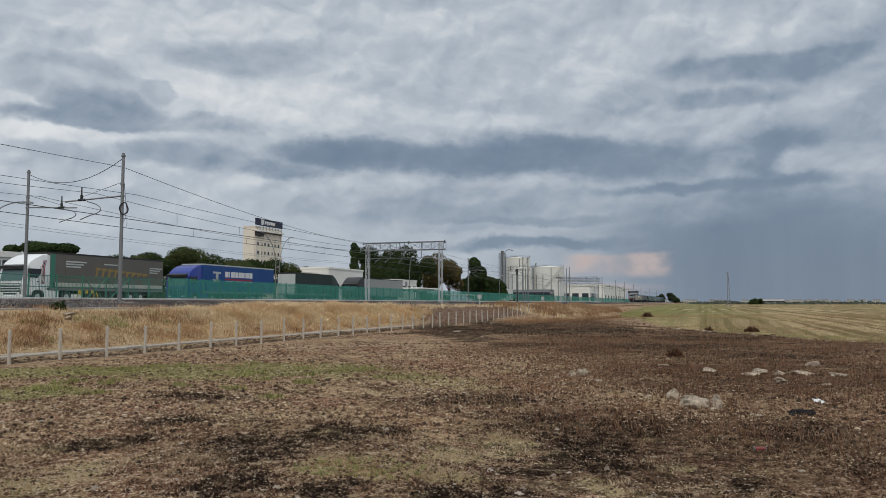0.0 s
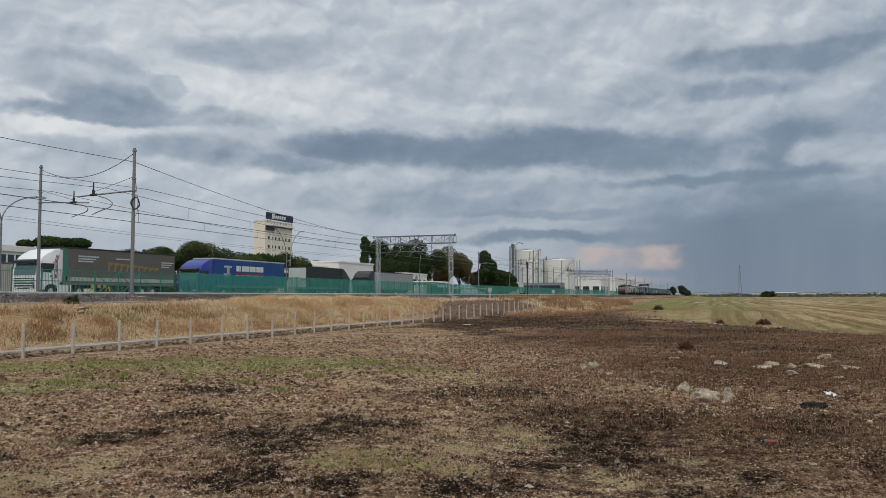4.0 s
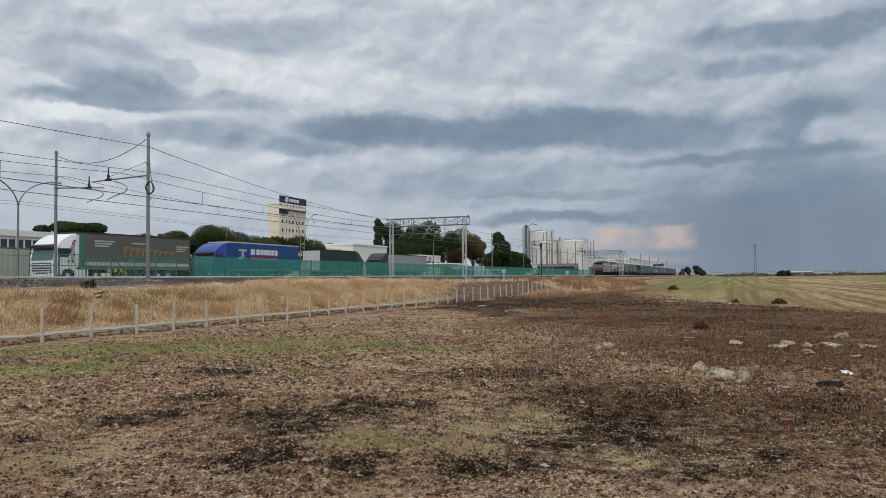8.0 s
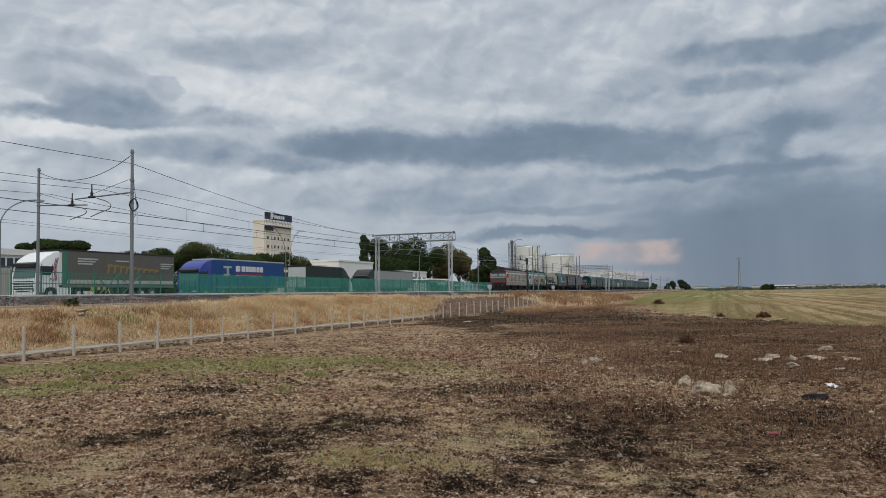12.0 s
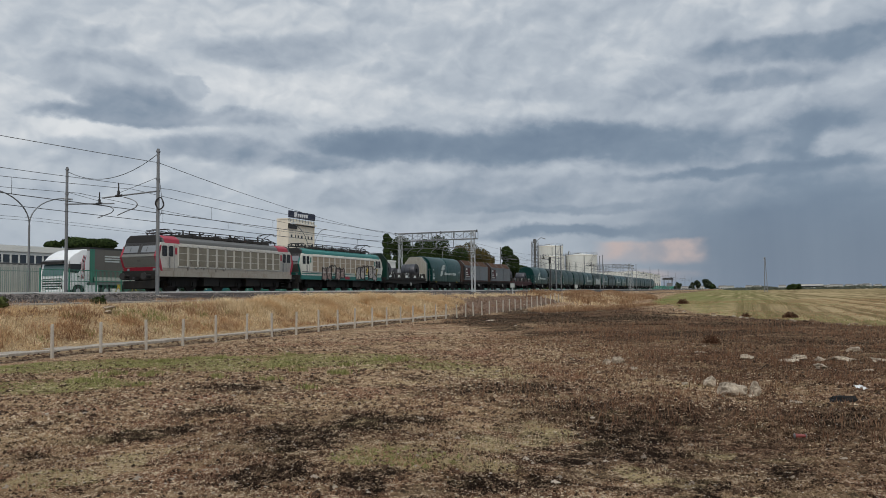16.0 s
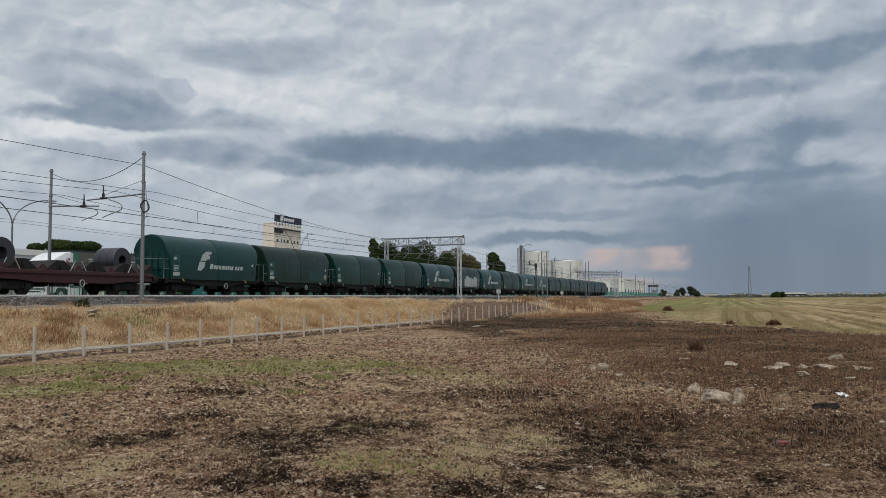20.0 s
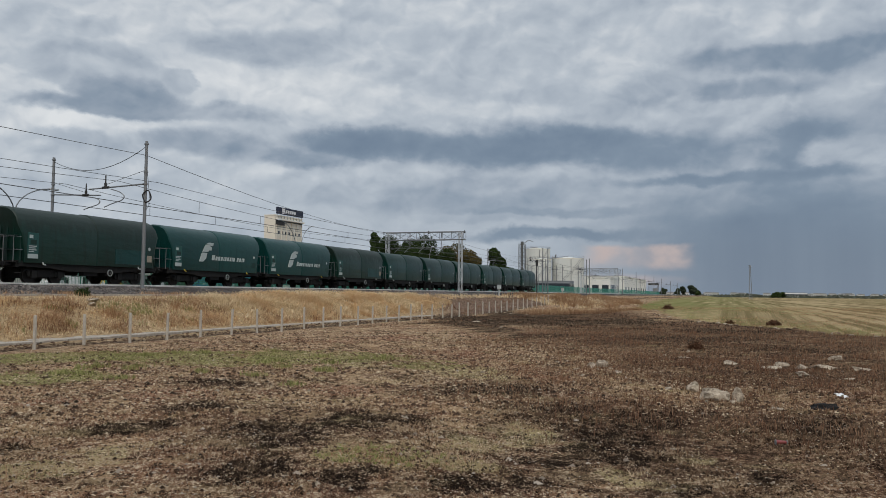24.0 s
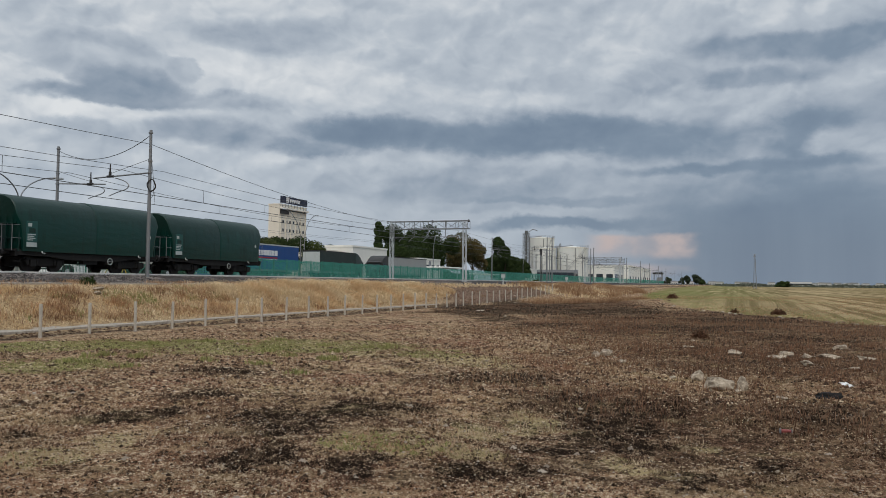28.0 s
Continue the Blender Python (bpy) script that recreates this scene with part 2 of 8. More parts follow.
def hood_paint(name, rgb, soot, share):
    """Sheet-metal hood: faded paint with patches, and sooty grime settled on the crown."""

    def build(n, b):
        p = n.node("ShaderNodeTexCoord").outputs["Object"]
        rnd = n.node("ShaderNodeObjectInfo").outputs["Random"]
        p2 = n.vec("ADD", p, n.join(n.math("MULTIPLY", rnd, 31.0), 0, 0))
        wide, grain = n.noise(p2, 0.6, 6, 0.62), n.noise(p2, 9.0, 5, 0.65)
        run = n.noise(n.vec("MULTIPLY", p2, (2.0, 2.0, 0.2)), 1.6, 5, 0.62)
        fade = n.math("ADD", 0.62, n.math("MULTIPLY", n.math("ADD", wide, n.math("MULTIPLY", rnd, 0.6)), 0.60))
        c = n.mix(1.0, rgb, n.join(fade, fade, fade), "MULTIPLY")
        crown = n.ramp(n.math("ADD", n.xyz(p)[2], n.math("MULTIPLY", n.math("SUBTRACT", run, 0.5), 2.4)), 2.5, 3.5)
        grime = n.math("MAXIMUM", n.math("MULTIPLY", crown, share), n.math("MULTIPLY", n.ramp(run, 0.5, 0.7), 0.55))
        c = n.mix(grime, c, soot)
        c = n.mix(n.math("MULTIPLY", n.ramp(grain, 0.60, 0.75), 0.35), c, (0.05, 0.06, 0.05))
        n.put(b.inputs["Base Color"], c)
        n.put(b.inputs["Roughness"], n.math("ADD", 0.30, n.math("MULTIPLY", grime, 0.28)))
        b.inputs["Specular IOR Level"].default_value = 0.38
        bump(n, b, n.math("ADD", n.math("MULTIPLY", n.noise(n.vec("MULTIPLY", p2, (1.0, 0.5, 1.6)), 1.7, 4, 0.55), 0.9), n.math("MULTIPLY", grain, 0.12)), 0.5, 0.06)

    return material(name, build)


def leafy(name, a, b2, c2, trans=0.0):
    """Leaves or blades: each island takes its own tone."""

    def build(n, b):
        rnd = n.node("ShaderNodeNewGeometry").outputs["Random Per Island"]
        p = n.node("ShaderNodeTexCoord").outputs["Object"]
        wide = n.noise(p, 0.35, 3)
        c = n.mix(n.ramp(rnd, 0.0, 1.0), a, b2)
        c = n.mix(n.ramp(wide, 0.42, 0.66), c, c2)
        n.put(b.inputs["Base Color"], c)
        b.inputs["Roughness"].default_value = 0.85
        b.inputs["Specular IOR Level"].default_value = 0.08
        if trans:
            # thin blades let light through
            thin = n.node("ShaderNodeBsdfTranslucent")
            n.put(thin.inputs[0], c)
            both = n.node("ShaderNodeMixShader")
            both.inputs[0].default_value = trans
            n.put(both.inputs[1], b.outputs[0])
            n.put(both.inputs[2], thin.outputs[0])
            out = [o for o in n.t.nodes if o.type == "OUTPUT_MATERIAL"][0]
            n.put(out.inputs[0], both.outputs[0])

    return material(name, build)


def stony(name, a, b2, scale, rough=0.9, depth=0.02, cell=True):
    def build(n, b):
        p = n.node("ShaderNodeTexCoord").outputs["Object"]
        wide = n.noise(p, scale * 0.08, 4)
        grain = n.noise(p, scale, 6, 0.65)
        f = n.math("ADD", n.math("MULTIPLY", wide, 0.5), n.math("MULTIPLY", grain, 0.5))
        c = n.mix(n.ramp(f, 0.36, 0.64), a, b2)
        h = grain
        if cell:
            col = n.cells(p, scale, "F1", "Color")
            tone = n.xyz(col)[0]
            c = n.mix(n.math("MULTIPLY", tone, 0.55), c, tuple(0.25 * v for v in a))
            h = n.math("SUBTRACT", 1.0, n.cells(p, scale))
        n.put(b.inputs["Base Color"], c)
        b.inputs["Roughness"].default_value = rough
        b.inputs["Specular IOR Level"].default_value = 0.12
        bump(n, b, h, 0.8, depth)

    return material(name, build)


# patches near by: middle x, y and reach across and along the line of sight
SINGED = ((-5.06, 8.26, 0.99, 1.84), (-4.67, 9.42, 0.65, 1.5), (-4.15, 6.37, 0.61, 0.9), (-3.27, 6.47, 0.46, 0.77), (-6.94, 7.97, 0.88, 0.58), (-7.19, 9.72, 0.74, 0.69),
          (-3.89, 13.35, 1.62, 1.44), (-2.35, 11.55, 0.83, 1.02), (-1.66, 9.67, 0.33, 2.39), (-1.74, 7.97, 0.49, 0.48), (-2.19, 6.77, 0.45, 0.61), (-1.04, 8.62, 0.68, 0.72),
          (-0.46, 7.24, 0.32, 0.38), (-1.04, 11.21, 0.99, 0.9), (-4.19, 9.8, 0.49, 0.99), (0.3, 8.08, 0.22, 0.45), (-8.5, 12.13, 0.91, 0.93), (-1.76, 7.08, 0.36, 0.39),
          (1.04, 11.32, 0.71, 1.01), (-1.25, 9.79, 0.77, 0.93))
BLEACHED = ((-3.69, 7.56, 0.39, 0.58), (-3.11, 7.4, 0.35, 0.58), (-2.83, 8.75, 0.61, 0.98), (-2.34, 9.46, 0.49, 0.94), (-2.61, 7.5, 0.42, 0.41), (-6.15, 5.8, 0.66, 0.58),
          (-5.97, 6.65, 0.42, 0.67), (-1.05, 7.78, 0.37, 0.49), (-0.43, 8.81, 0.35, 0.49), (-5.04, 16.03, 1.13, 1.89))


def within(rows, x, y):
    """How deep points lie inside the patches, 0 to 1."""
    m = np.zeros(len(x))
    for cx, cy, rx, ry in rows:
        a = math.atan2(-cx, cy)
        u, w = (x - cx) * math.cos(a) + (y - cy) * math.sin(a), (y - cy) * math.cos(a) - (x - cx) * math.sin(a)
        m = np.maximum(m, 1 - np.sqrt((u / rx) ** 2 + (w / ry) ** 2))
    return m


def ground_build(n, b):
    """Field soil: litter, burnt patches, green strips and stubble, each where it lies in the plan."""
    p = n.node("ShaderNodeNewGeometry").outputs["Position"]
    x, y, _ = n.xyz(p)
    flat = n.join(x, y)
    w1 = n.node("ShaderNodeTexNoise")
    n.put(w1.inputs["Vector"], flat)
    w1.inputs["Scale"].default_value, w1.inputs["Detail"].default_value = 0.35, 6
    w1.inputs["Roughness"].default_value = 0.62
    at = n.vec("ADD", flat, n.vec("MULTIPLY", n.vec("SUBTRACT", w1.outputs["Color"], (0.5, 0.5, 0.5)), (5.0, 5.0, 0)))
    w2 = n.node("ShaderNodeTexNoise")
    n.put(w2.inputs["Vector"], flat)
    w2.inputs["Scale"].default_value, w2.inputs["Detail"].default_value, w2.inputs["Roughness"].default_value = 1.1, 9, 0.70
    by = n.vec("ADD", flat, n.vec("MULTIPLY", n.vec("SUBTRACT", w2.outputs["Color"], (0.5, 0.5, 0.5)), (1.9, 1.9, 0)))
    n02, n2, n12, n60 = n.noise(flat, 0.25, 6, 0.6), n.noise(flat, 1.7, 7, 0.65), n.noise(flat, 5.5, 8, 0.74), n.noise(flat, 26.0, 6, 0.80)
    wide = n.noise(n.vec("MULTIPLY", flat, (0.6, 1.5, 0)), 0.8, 7, 0.68)
    # litter: straw and leaf bits on brown soil, dark between them
    c = n.mix(n.ramp(n02, 0.40, 0.60), (0.285, 0.160, 0.096), (0.385, 0.255, 0.150))
    c = n.mix(n.math("MULTIPLY", n.ramp(n2, 0.48, 0.60), 0.7), c, (0.205, 0.105, 0.070))
    c = n.mix(n.math("MULTIPLY", n.ramp(wide, 0.52, 0.62), 0.5), c, (0.32, 0.235, 0.135))
    grit = n.math("ADD", n.math("MULTIPLY", n12, 0.48), n.math("MULTIPLY", n60, 0.52))
    ragged = n.noise(flat, 0.9, 9, 0.68)
    streaky = n.noise(n.vec("MULTIPLY", flat, (0.45, 1.0, 0)), 1.3, 10, 0.74)

    def patch(rows, tear, lo, hi, grain=ragged, sag=0.0):
        """Ground cover with torn edges: each row is a middle and its reach across and along the line of sight."""
        m = None
        for cx, cy, rx, ry in rows:
            q = n.blob(by, cx, cy, rx, ry, math.degrees(math.atan2(-cx, cy)), sag)
            m = q if m is None else n.math("MAXIMUM", m, q)
        return n.ramp(n.math("ADD", m, n.math("MULTIPLY", n.math("SUBTRACT", grain, 0.5), tear)), lo, hi)

    # reddish leaf litter, green strips, pale straw
    red = patch(((-13.9, 24.13, 3.09, 2.57), (-11.78, 27.08, 1.95, 2.93), (-6.4, 12.69, 1.53, 1.17), (-8.28, 10.32, 1.38, 0.97), (-9.35, 9.11, 1.05, 0.89), (-7.27, 21.07, 1.28, 2.5), (-3.32, 15.34, 0.98, 1.22)), 1.6, 0.12, 0.6)
    c = n.mix(n.math("MULTIPLY", red, 0.85), c, n.mix(n.ramp(n2, 0.4, 0.6), (0.23, 0.110, 0.072), (0.33, 0.175, 0.110)))
    green = patch(((-17.08, 15.33, 1.9, 2.56), (-14.65, 15.87, 1.68, 2.36), (-12.62, 16.81, 1.36, 2.68), (-10.74, 18.07, 1.45, 2.56), (-8.61, 18.02, 1.23, 2.34), (-12.44, 11.83, 1.4, 1.44), (-6.54, 16.97, 0.72, 1.38)), 1.2, 0.02, 0.36)
    gc = n.mix(n.ramp(n2, 0.42, 0.6), (0.22, 0.205, 0.075), (0.44, 0.385, 0.185))
    c = n.mix(n.math("MULTIPLY", green, 0.9), c, gc)
    pale = patch(BLEACHED, 1.4, 0.08, 0.45)
    c = n.mix(n.math("MULTIPLY", pale, 0.8), c, n.mix(n.ramp(ragged, 0.42, 0.6), (0.33, 0.285, 0.135), (0.44, 0.33, 0.19)))
    c = n.mix(n.math("MULTIPLY", n.ramp(grit, 0.520, 0.570), 0.95), c, (0.70, 0.57, 0.41))
    c = n.mix(n.math("MULTIPLY", n.ramp(grit, 0.495, 0.45), 0.97), c, (0.020, 0.014, 0.010))
    # broad mottling: bare dark soil and bleached drifts
    c = n.mix(n.math("MULTIPLY", n.ramp(n2, 0.53, 0.60), 0.32), c, (0.090, 0.050, 0.032))
    c = n.mix(n.math("MULTIPLY", n.ramp(n2, 0.47, 0.40), 0.5), c, (0.40, 0.29, 0.175))
    char = n.math("MULTIPLY", n.blob(by, -1.2, 9.6, 3.6, 5.0, 8, 0.2), n.ramp(n.noise(n.vec("MULTIPLY", flat, (1.0, 0.75, 0)), 2.4, 9, 0.72), 0.485, 0.545))
    c = n.mix(n.math("MULTIPLY", char, 0.66), c, n.mix(n.ramp(grit, 0.50, 0.58), (0.022, 0.016, 0.012), (0.21, 0.145, 0.095)))
    # singed ground, brown to black
    dark = n.math("MAXIMUM", n.blob(at, -0.5, 38, 11.5, 20, 0, 0.5), n.blob(at, -12.5, 58, 8, 18, 0, 0.6))
    dark = n.math("MAXIMUM", dark, n.blob(at, 1.5, 21, 6.5, 8.5, 0, 0.35))
    dark = n.math("MAXIMUM", dark, n.math("MULTIPLY", n.blob(at, 0.8, 10.5, 4.2, 4.5, 0, 0.3), 0.8))
    dark = n.math("MULTIPLY", dark, n.ramp(streaky, 0.36, 0.56, 0.5, 0.92))
    c = n.mix(dark, c, n.mix(n.ramp(grit, 0.47, 0.58), (0.042, 0.027, 0.019), (0.185, 0.105, 0.064)))
    soot = patch(((-15.6, 44, 2.4, 6), (-17.4, 54, 2.4, 9), (-17.8, 66, 2.6, 10), (-13, 58, 4, 7), (-13.47, 43.02, 2.49, 10.7), (-10.56, 47.45, 5.57, 9.08), (-6.57, 50.36, 4.16, 8.61), (-10.21, 35.19, 1.58, 3.95), (-1.44, 32.26, 4.15, 3.33), (2.14, 27.61, 2.48, 2.03), (-18.27, 53.04, 2.15, 8.04), (0.24, 40.01, 3.97, 3.77), (-6.82, 31.63, 2.49, 2.6)), 2.4, 0.0, 0.42, streaky)
    near = n.ramp(n.math("ADD", patch(SINGED, 1.1, -0.05, 0.80), n.math("MULTIPLY", n.math("SUBTRACT", 0.5, grit), 5.5)), 0.26, 0.66)
    burnt = n.math("MAXIMUM", soot, near)
    burnt = n.math("MULTIPLY", burnt, n.ramp(n2, 0.36, 0.50, 0.62, 1.0))
    halo = n.math("MULTIPLY", patch([(a_, b_, r_ * 1.75, q_ * 1.6) for a_, b_, r_, q_ in SINGED], 1.1, 0.0, 0.75), n.ramp(grit, 0.57, 0.48, 0.35, 1.0))
    c = n.mix(n.math("MULTIPLY", halo, 0.58), c, (0.062, 0.040, 0.028))
    bc = n.mix(n.ramp(grit, 0.505, 0.575), (0.018, 0.013, 0.010), (0.29, 0.20, 0.13))
    c = n.mix(n.math("MULTIPLY", burnt, 0.92), c, bc)
    c = n.mix(n.math("MULTIPLY", n.math("MULTIPLY", pale, n.ramp(ragged, 0.44, 0.54)), n.ramp(grit, 0.46, 0.53, 0.15, 0.85)), c, (0.42, 0.34, 0.185))
    # bare dark soil between the posts and the kerb
    soil = n.math("MULTIPLY", n.ramp(n.math("ABSOLUTE", n.math("ADD", x, 20.25)), 1.0, 0.55), n.ramp(ragged, 0.36, 0.52))
    c = n.mix(n.math("MULTIPLY", soil, 0.85), c, n.mix(n.ramp(grit, 0.48, 0.58), (0.030, 0.024, 0.021), (0.17, 0.135, 0.11)))
    # sandy bank under the dry grass
    bank = n.math("MULTIPLY", n.math("MULTIPLY", n.ramp(x, -19.6, -21.6), n.ramp(y, 66.0, 52.0, 0.0, 1.0)), n.ramp(n2, 0.3, 0.5, 0.5, 1.0))
    c = n.mix(bank, c, n.mix(n.ramp(n12, 0.36, 0.60), (0.19, 0.122, 0.070), (0.46, 0.34, 0.20)))
    bare = n.math("MULTIPLY", n.math("MULTIPLY", n.ramp(x, -19.4, -20.6), n.ramp(y, 54.0, 66.0)), n.ramp(y, 120.0, 96.0))
    c = n.mix(n.math("MULTIPLY", bare, 0.9), c, n.mix(n.ramp(n12, 0.42, 0.62), (0.085, 0.052, 0.038), (0.27, 0.19, 0.145)))
    # stubble field beyond its rough edge
    edge = n.math("SUBTRACT", n.math("DIVIDE", 1150.0, n.math("MAXIMUM", n.math("ADD", y, 2.2), 1.0)), 22.0)
    wander = n.math("MULTIPLY", n.math("SUBTRACT", n.noise(flat, 0.25, 5), 0.5), 5.0)
    field = n.ramp(n.math("ADD", n.math("SUBTRACT", x, edge), wander), -0.6, 0.8)
    rows = n.noise(n.vec("MULTIPLY", flat, (1.0, 0.012, 0)), 0.55, 6, 0.72)
    lanes = n.noise(n.vec("MULTIPLY", flat, (1.0, 0.03, 0)), 0.09, 4, 0.6)
    swath = n.noise(n.vec("MULTIPLY", flat, (1.0, 0.5, 0)), 0.05, 7, 0.65)
    fc = n.mix(n.ramp(rows, 0.42, 0.58), (0.145, 0.108, 0.054), (0.43, 0.33, 0.19))
    fc = n.mix(n.math("MULTIPLY", n.ramp(lanes, 0.46, 0.58), 0.32), fc, (0.165, 0.150, 0.062))
    sprout = n.math("MULTIPLY", n.math("MULTIPLY", n.ramp(x, 16.0, -6.0), n.ramp(y, 60.0, 90.0)), n.ramp(swath, 0.36, 0.52))
    fc = n.mix(n.math("MULTIPLY", sprout, 0.75), fc, (0.165, 0.185, 0.066))
    fc = n.mix(n.math("MULTIPLY", n.ramp(swath, 0.50, 0.60), 0.6), fc, (0.215, 0.160, 0.088))
    margin = n.ramp(n.math("SUBTRACT", x, edge), 9.0, 1.0)
    fc = n.mix(n.math("MULTIPLY", margin, n.ramp(ragged, 0.42, 0.58, 0.0, 0.8)), fc, (0.20, 0.185, 0.075))
    fc = n.mix(n.math("MULTIPLY", n.ramp(grit, 0.48, 0.60), 0.4), fc, (0.14, 0.11, 0.065))
    far_green = patch(((-14.28, 130.43, 7.77, 37.49), (-2.84, 75.86, 4.53, 9.26)), 1.2, 0.05, 0.45)
    fc = n.mix(n.math("MULTIPLY", far_green, 0.45), fc, (0.125, 0.150, 0.050))
    c = n.mix(field, c, fc)
    n.put(b.inputs["Base Color"], c)
    b.inputs["Roughness"].default_value = 1.0
    b.inputs["Specular IOR Level"].default_value = 0.0
    bump(n, b, grit, 0.8, 0.08)


M_ground = material("field_soil", ground_build)
M_ballast = stony("ballast", (0.045, 0.041, 0.039), (0.115, 0.104, 0.097), 8.0, 0.9, 0.05)
M_concrete = stony("concrete", (0.27, 0.235, 0.20), (0.48, 0.425, 0.355), 9.0, 0.85, 0.006, False)
M_post = stony("post_concrete", (0.40, 0.355, 0.30), (0.58, 0.525, 0.45), 12.0, 0.85, 0.006, False)
M_stone = stony("limestone", (0.16, 0.125, 0.09), (0.55, 0.46, 0.355), 16.0, 0.9, 0.03, False)
M_yard = stony("yard_asphalt", (0.07, 0.068, 0.066), (0.13, 0.125, 0.12), 5.0, 0.9, 0.01, False)
M_galv = painted("galvanised_steel", (0.24, 0.245, 0.25), 0.5, 0.3, (0.16, 0.15, 0.14), 0.5)
M_galv_light = painted("pale_steel", (0.55, 0.57, 0.58), 0.5, 0.2, (0.3, 0.29, 0.28), 0.3)
M_rail = painted("rail_steel", (0.90, 0.87, 0.82), 0.45, 0.10, (0.5, 0.44, 0.38), 0.0, False)
M_rust = painted("rusty_iron", (0.13, 0.075, 0.05), 0.85, 0.5, (0.05, 0.035, 0.03))
M_wire = painted("copper_wire", (0.10, 0.105, 0.11), 0.6, 0.1, streak=False)
M_black = painted("black_iron", (0.022, 0.021, 0.021), 0.6, 0.4, (0.06, 0.05, 0.042))
M_bogie = painted("oily_bogie_iron", (0.011, 0.010, 0.009), 0.9, 0.5, (0.040, 0.032, 0.026))
M_tyre = painted("tyre_rubber", (0.025, 0.025, 0.026), 0.8, 0.3, streak=False)
M_wheel = painted("wheel_steel", (0.025, 0.021, 0.019), 0.7, 0.4, metal=0.2, streak=False)
M_hood = hood_paint("dark_green_hood", (0.003, 0.034, 0.026), (0.007, 0.019, 0.013), 0.55)
M_hood_new = hood_paint("sea_green_hood", (0.003, 0.043, 0.039), (0.008, 0.033, 0.029), 0.3)
M_hood_old = hood_paint("soot_green_hood", (0.006, 0.029, 0.021), (0.009, 0.017, 0.011), 0.75)
M_brown = painted("brown_wagon_paint", (0.058, 0.033, 0.027), 0.8, 0.5, (0.03, 0.024, 0.021))
M_red_frame = painted("red_oxide_frame", (0.057, 0.014, 0.015), 0.7, 0.45, (0.06, 0.04, 0.035))
M_greyside = painted("grey_wagon_side", (0.155, 0.175, 0.19), 0.65, 0.4, (0.07, 0.06, 0.052))
M_ribwall = painted("pale_ribbed_wall", (0.50, 0.49, 0.44), 0.6, 0.35, (0.2, 0.17, 0.13))
M_coil = painted("rolled_steel", (0.07, 0.072, 0.082), 0.42, 0.35, (0.05, 0.045, 0.042), 0.6, False)
M_plate = painted("white_marking", (0.52, 0.55, 0.53), 0.6, 0.5, (0.25, 0.27, 0.25))
M_logo = painted("pale_lettering", (0.46, 0.51, 0.49), 0.6, 0.2, (0.2, 0.25, 0.24))
M_panel = painted("green_data_panel", (0.014, 0.085, 0.075), 0.5, 0.4, (0.010, 0.04, 0.035))
M_yellow = painted("yellow_grip", (0.6, 0.45, 0.05), 0.6, 0.3)
M_canred = painted("faded_red_can", (0.22, 0.035, 0.03), 0.5, 0.4, (0.2, 0.12, 0.1), streak=False)
M_redsign = painted("red_disc", (0.5, 0.06, 0.05), 0.6, 0.2)
M_lgrey = painted("loco_warm_grey", (0.50, 0.485, 0.44), 0.55, 0.62, (0.20, 0.155, 0.115))
M_lskirt = painted("brake_dust_grey", (0.38, 0.345, 0.29), 0.7, 0.7, (0.16, 0.115, 0.08))
M_ldark = painted("loco_dark_grey", (0.115, 0.115, 0.108), 0.5, 0.3)
M_lnose = painted("loco_nose_grey", (0.175, 0.175, 0.158), 0.5, 0.35, (0.08, 0.075, 0.065))
M_lred = painted("loco_red", (0.36, 0.020, 0.042), 0.5, 0.35, (0.12, 0.03, 0.03))
M_lwhite = painted("loco_white", (0.68, 0.675, 0.60), 0.45, 0.48, (0.27, 0.21, 0.15))
M_lframe = painted("pale_grille_frame", (0.60, 0.585, 0.53), 0.5, 0.35, (0.28, 0.22, 0.16))
M_lgreen = painted("loco_green", (0.012, 0.155, 0.135), 0.45, 0.25, (0.05, 0.07, 0.06))
M_grille = painted("filter_grille", (0.36, 0.305, 0.235), 0.8, 0.4, (0.15, 0.115, 0.085))
M_grille_grey = painted("grey_filter_grille", (0.255, 0.235, 0.185), 0.8, 0.35, (0.12, 0.10, 0.08))
M_graf_dark = painted("spray_dark", (0.19, 0.17, 0.155), 0.6, 0.3, streak=False)
M_graf_rust = painted("spray_maroon", (0.30, 0.225, 0.20), 0.6, 0.4, streak=False)
M_graf_pale = painted("spray_silver", (0.42, 0.39, 0.36), 0.5, 0.4, streak=False)
M_dirtsplash = painted("roof_soot", (0.028, 0.026, 0.026), 0.9, 0.3)
M_truck_white = painted("truck_white", (0.80, 0.81, 0.80), 0.35, 0.15, (0.35, 0.33, 0.3))
M_truck_blue = painted("truck_blue", (0.018, 0.040, 0.26), 0.35, 0.15, (0.05, 0.06, 0.2))
M_curtain_blue = painted("blue_curtain", (0.008, 0.062, 0.235), 0.5, 0.12, (0.03, 0.06, 0.18))
M_curtain_grey = painted("charcoal_curtain", (0.130, 0.120, 0.104), 0.6, 0.25, (0.10, 0.09, 0.08))
M_curtain_dark = painted("black_green_curtain", (0.014, 0.026, 0.022), 0.55, 0.2)
M_curtain_pale = painted("pale_grey_box", (0.36, 0.36, 0.35), 0.55, 0.25)
M_curtain_green = painted("green_trailer_panel", (0.05, 0.20, 0.14), 0.5, 0.2)
M_cream = painted("cream_facade", (0.76, 0.71, 0.61), 0.85, 0.2, (0.4, 0.34, 0.26), size=8)
M_white_wall = painted("white_facade", (0.84, 0.82, 0.75), 0.85, 0.14, (0.5, 0.46, 0.4), size=6)
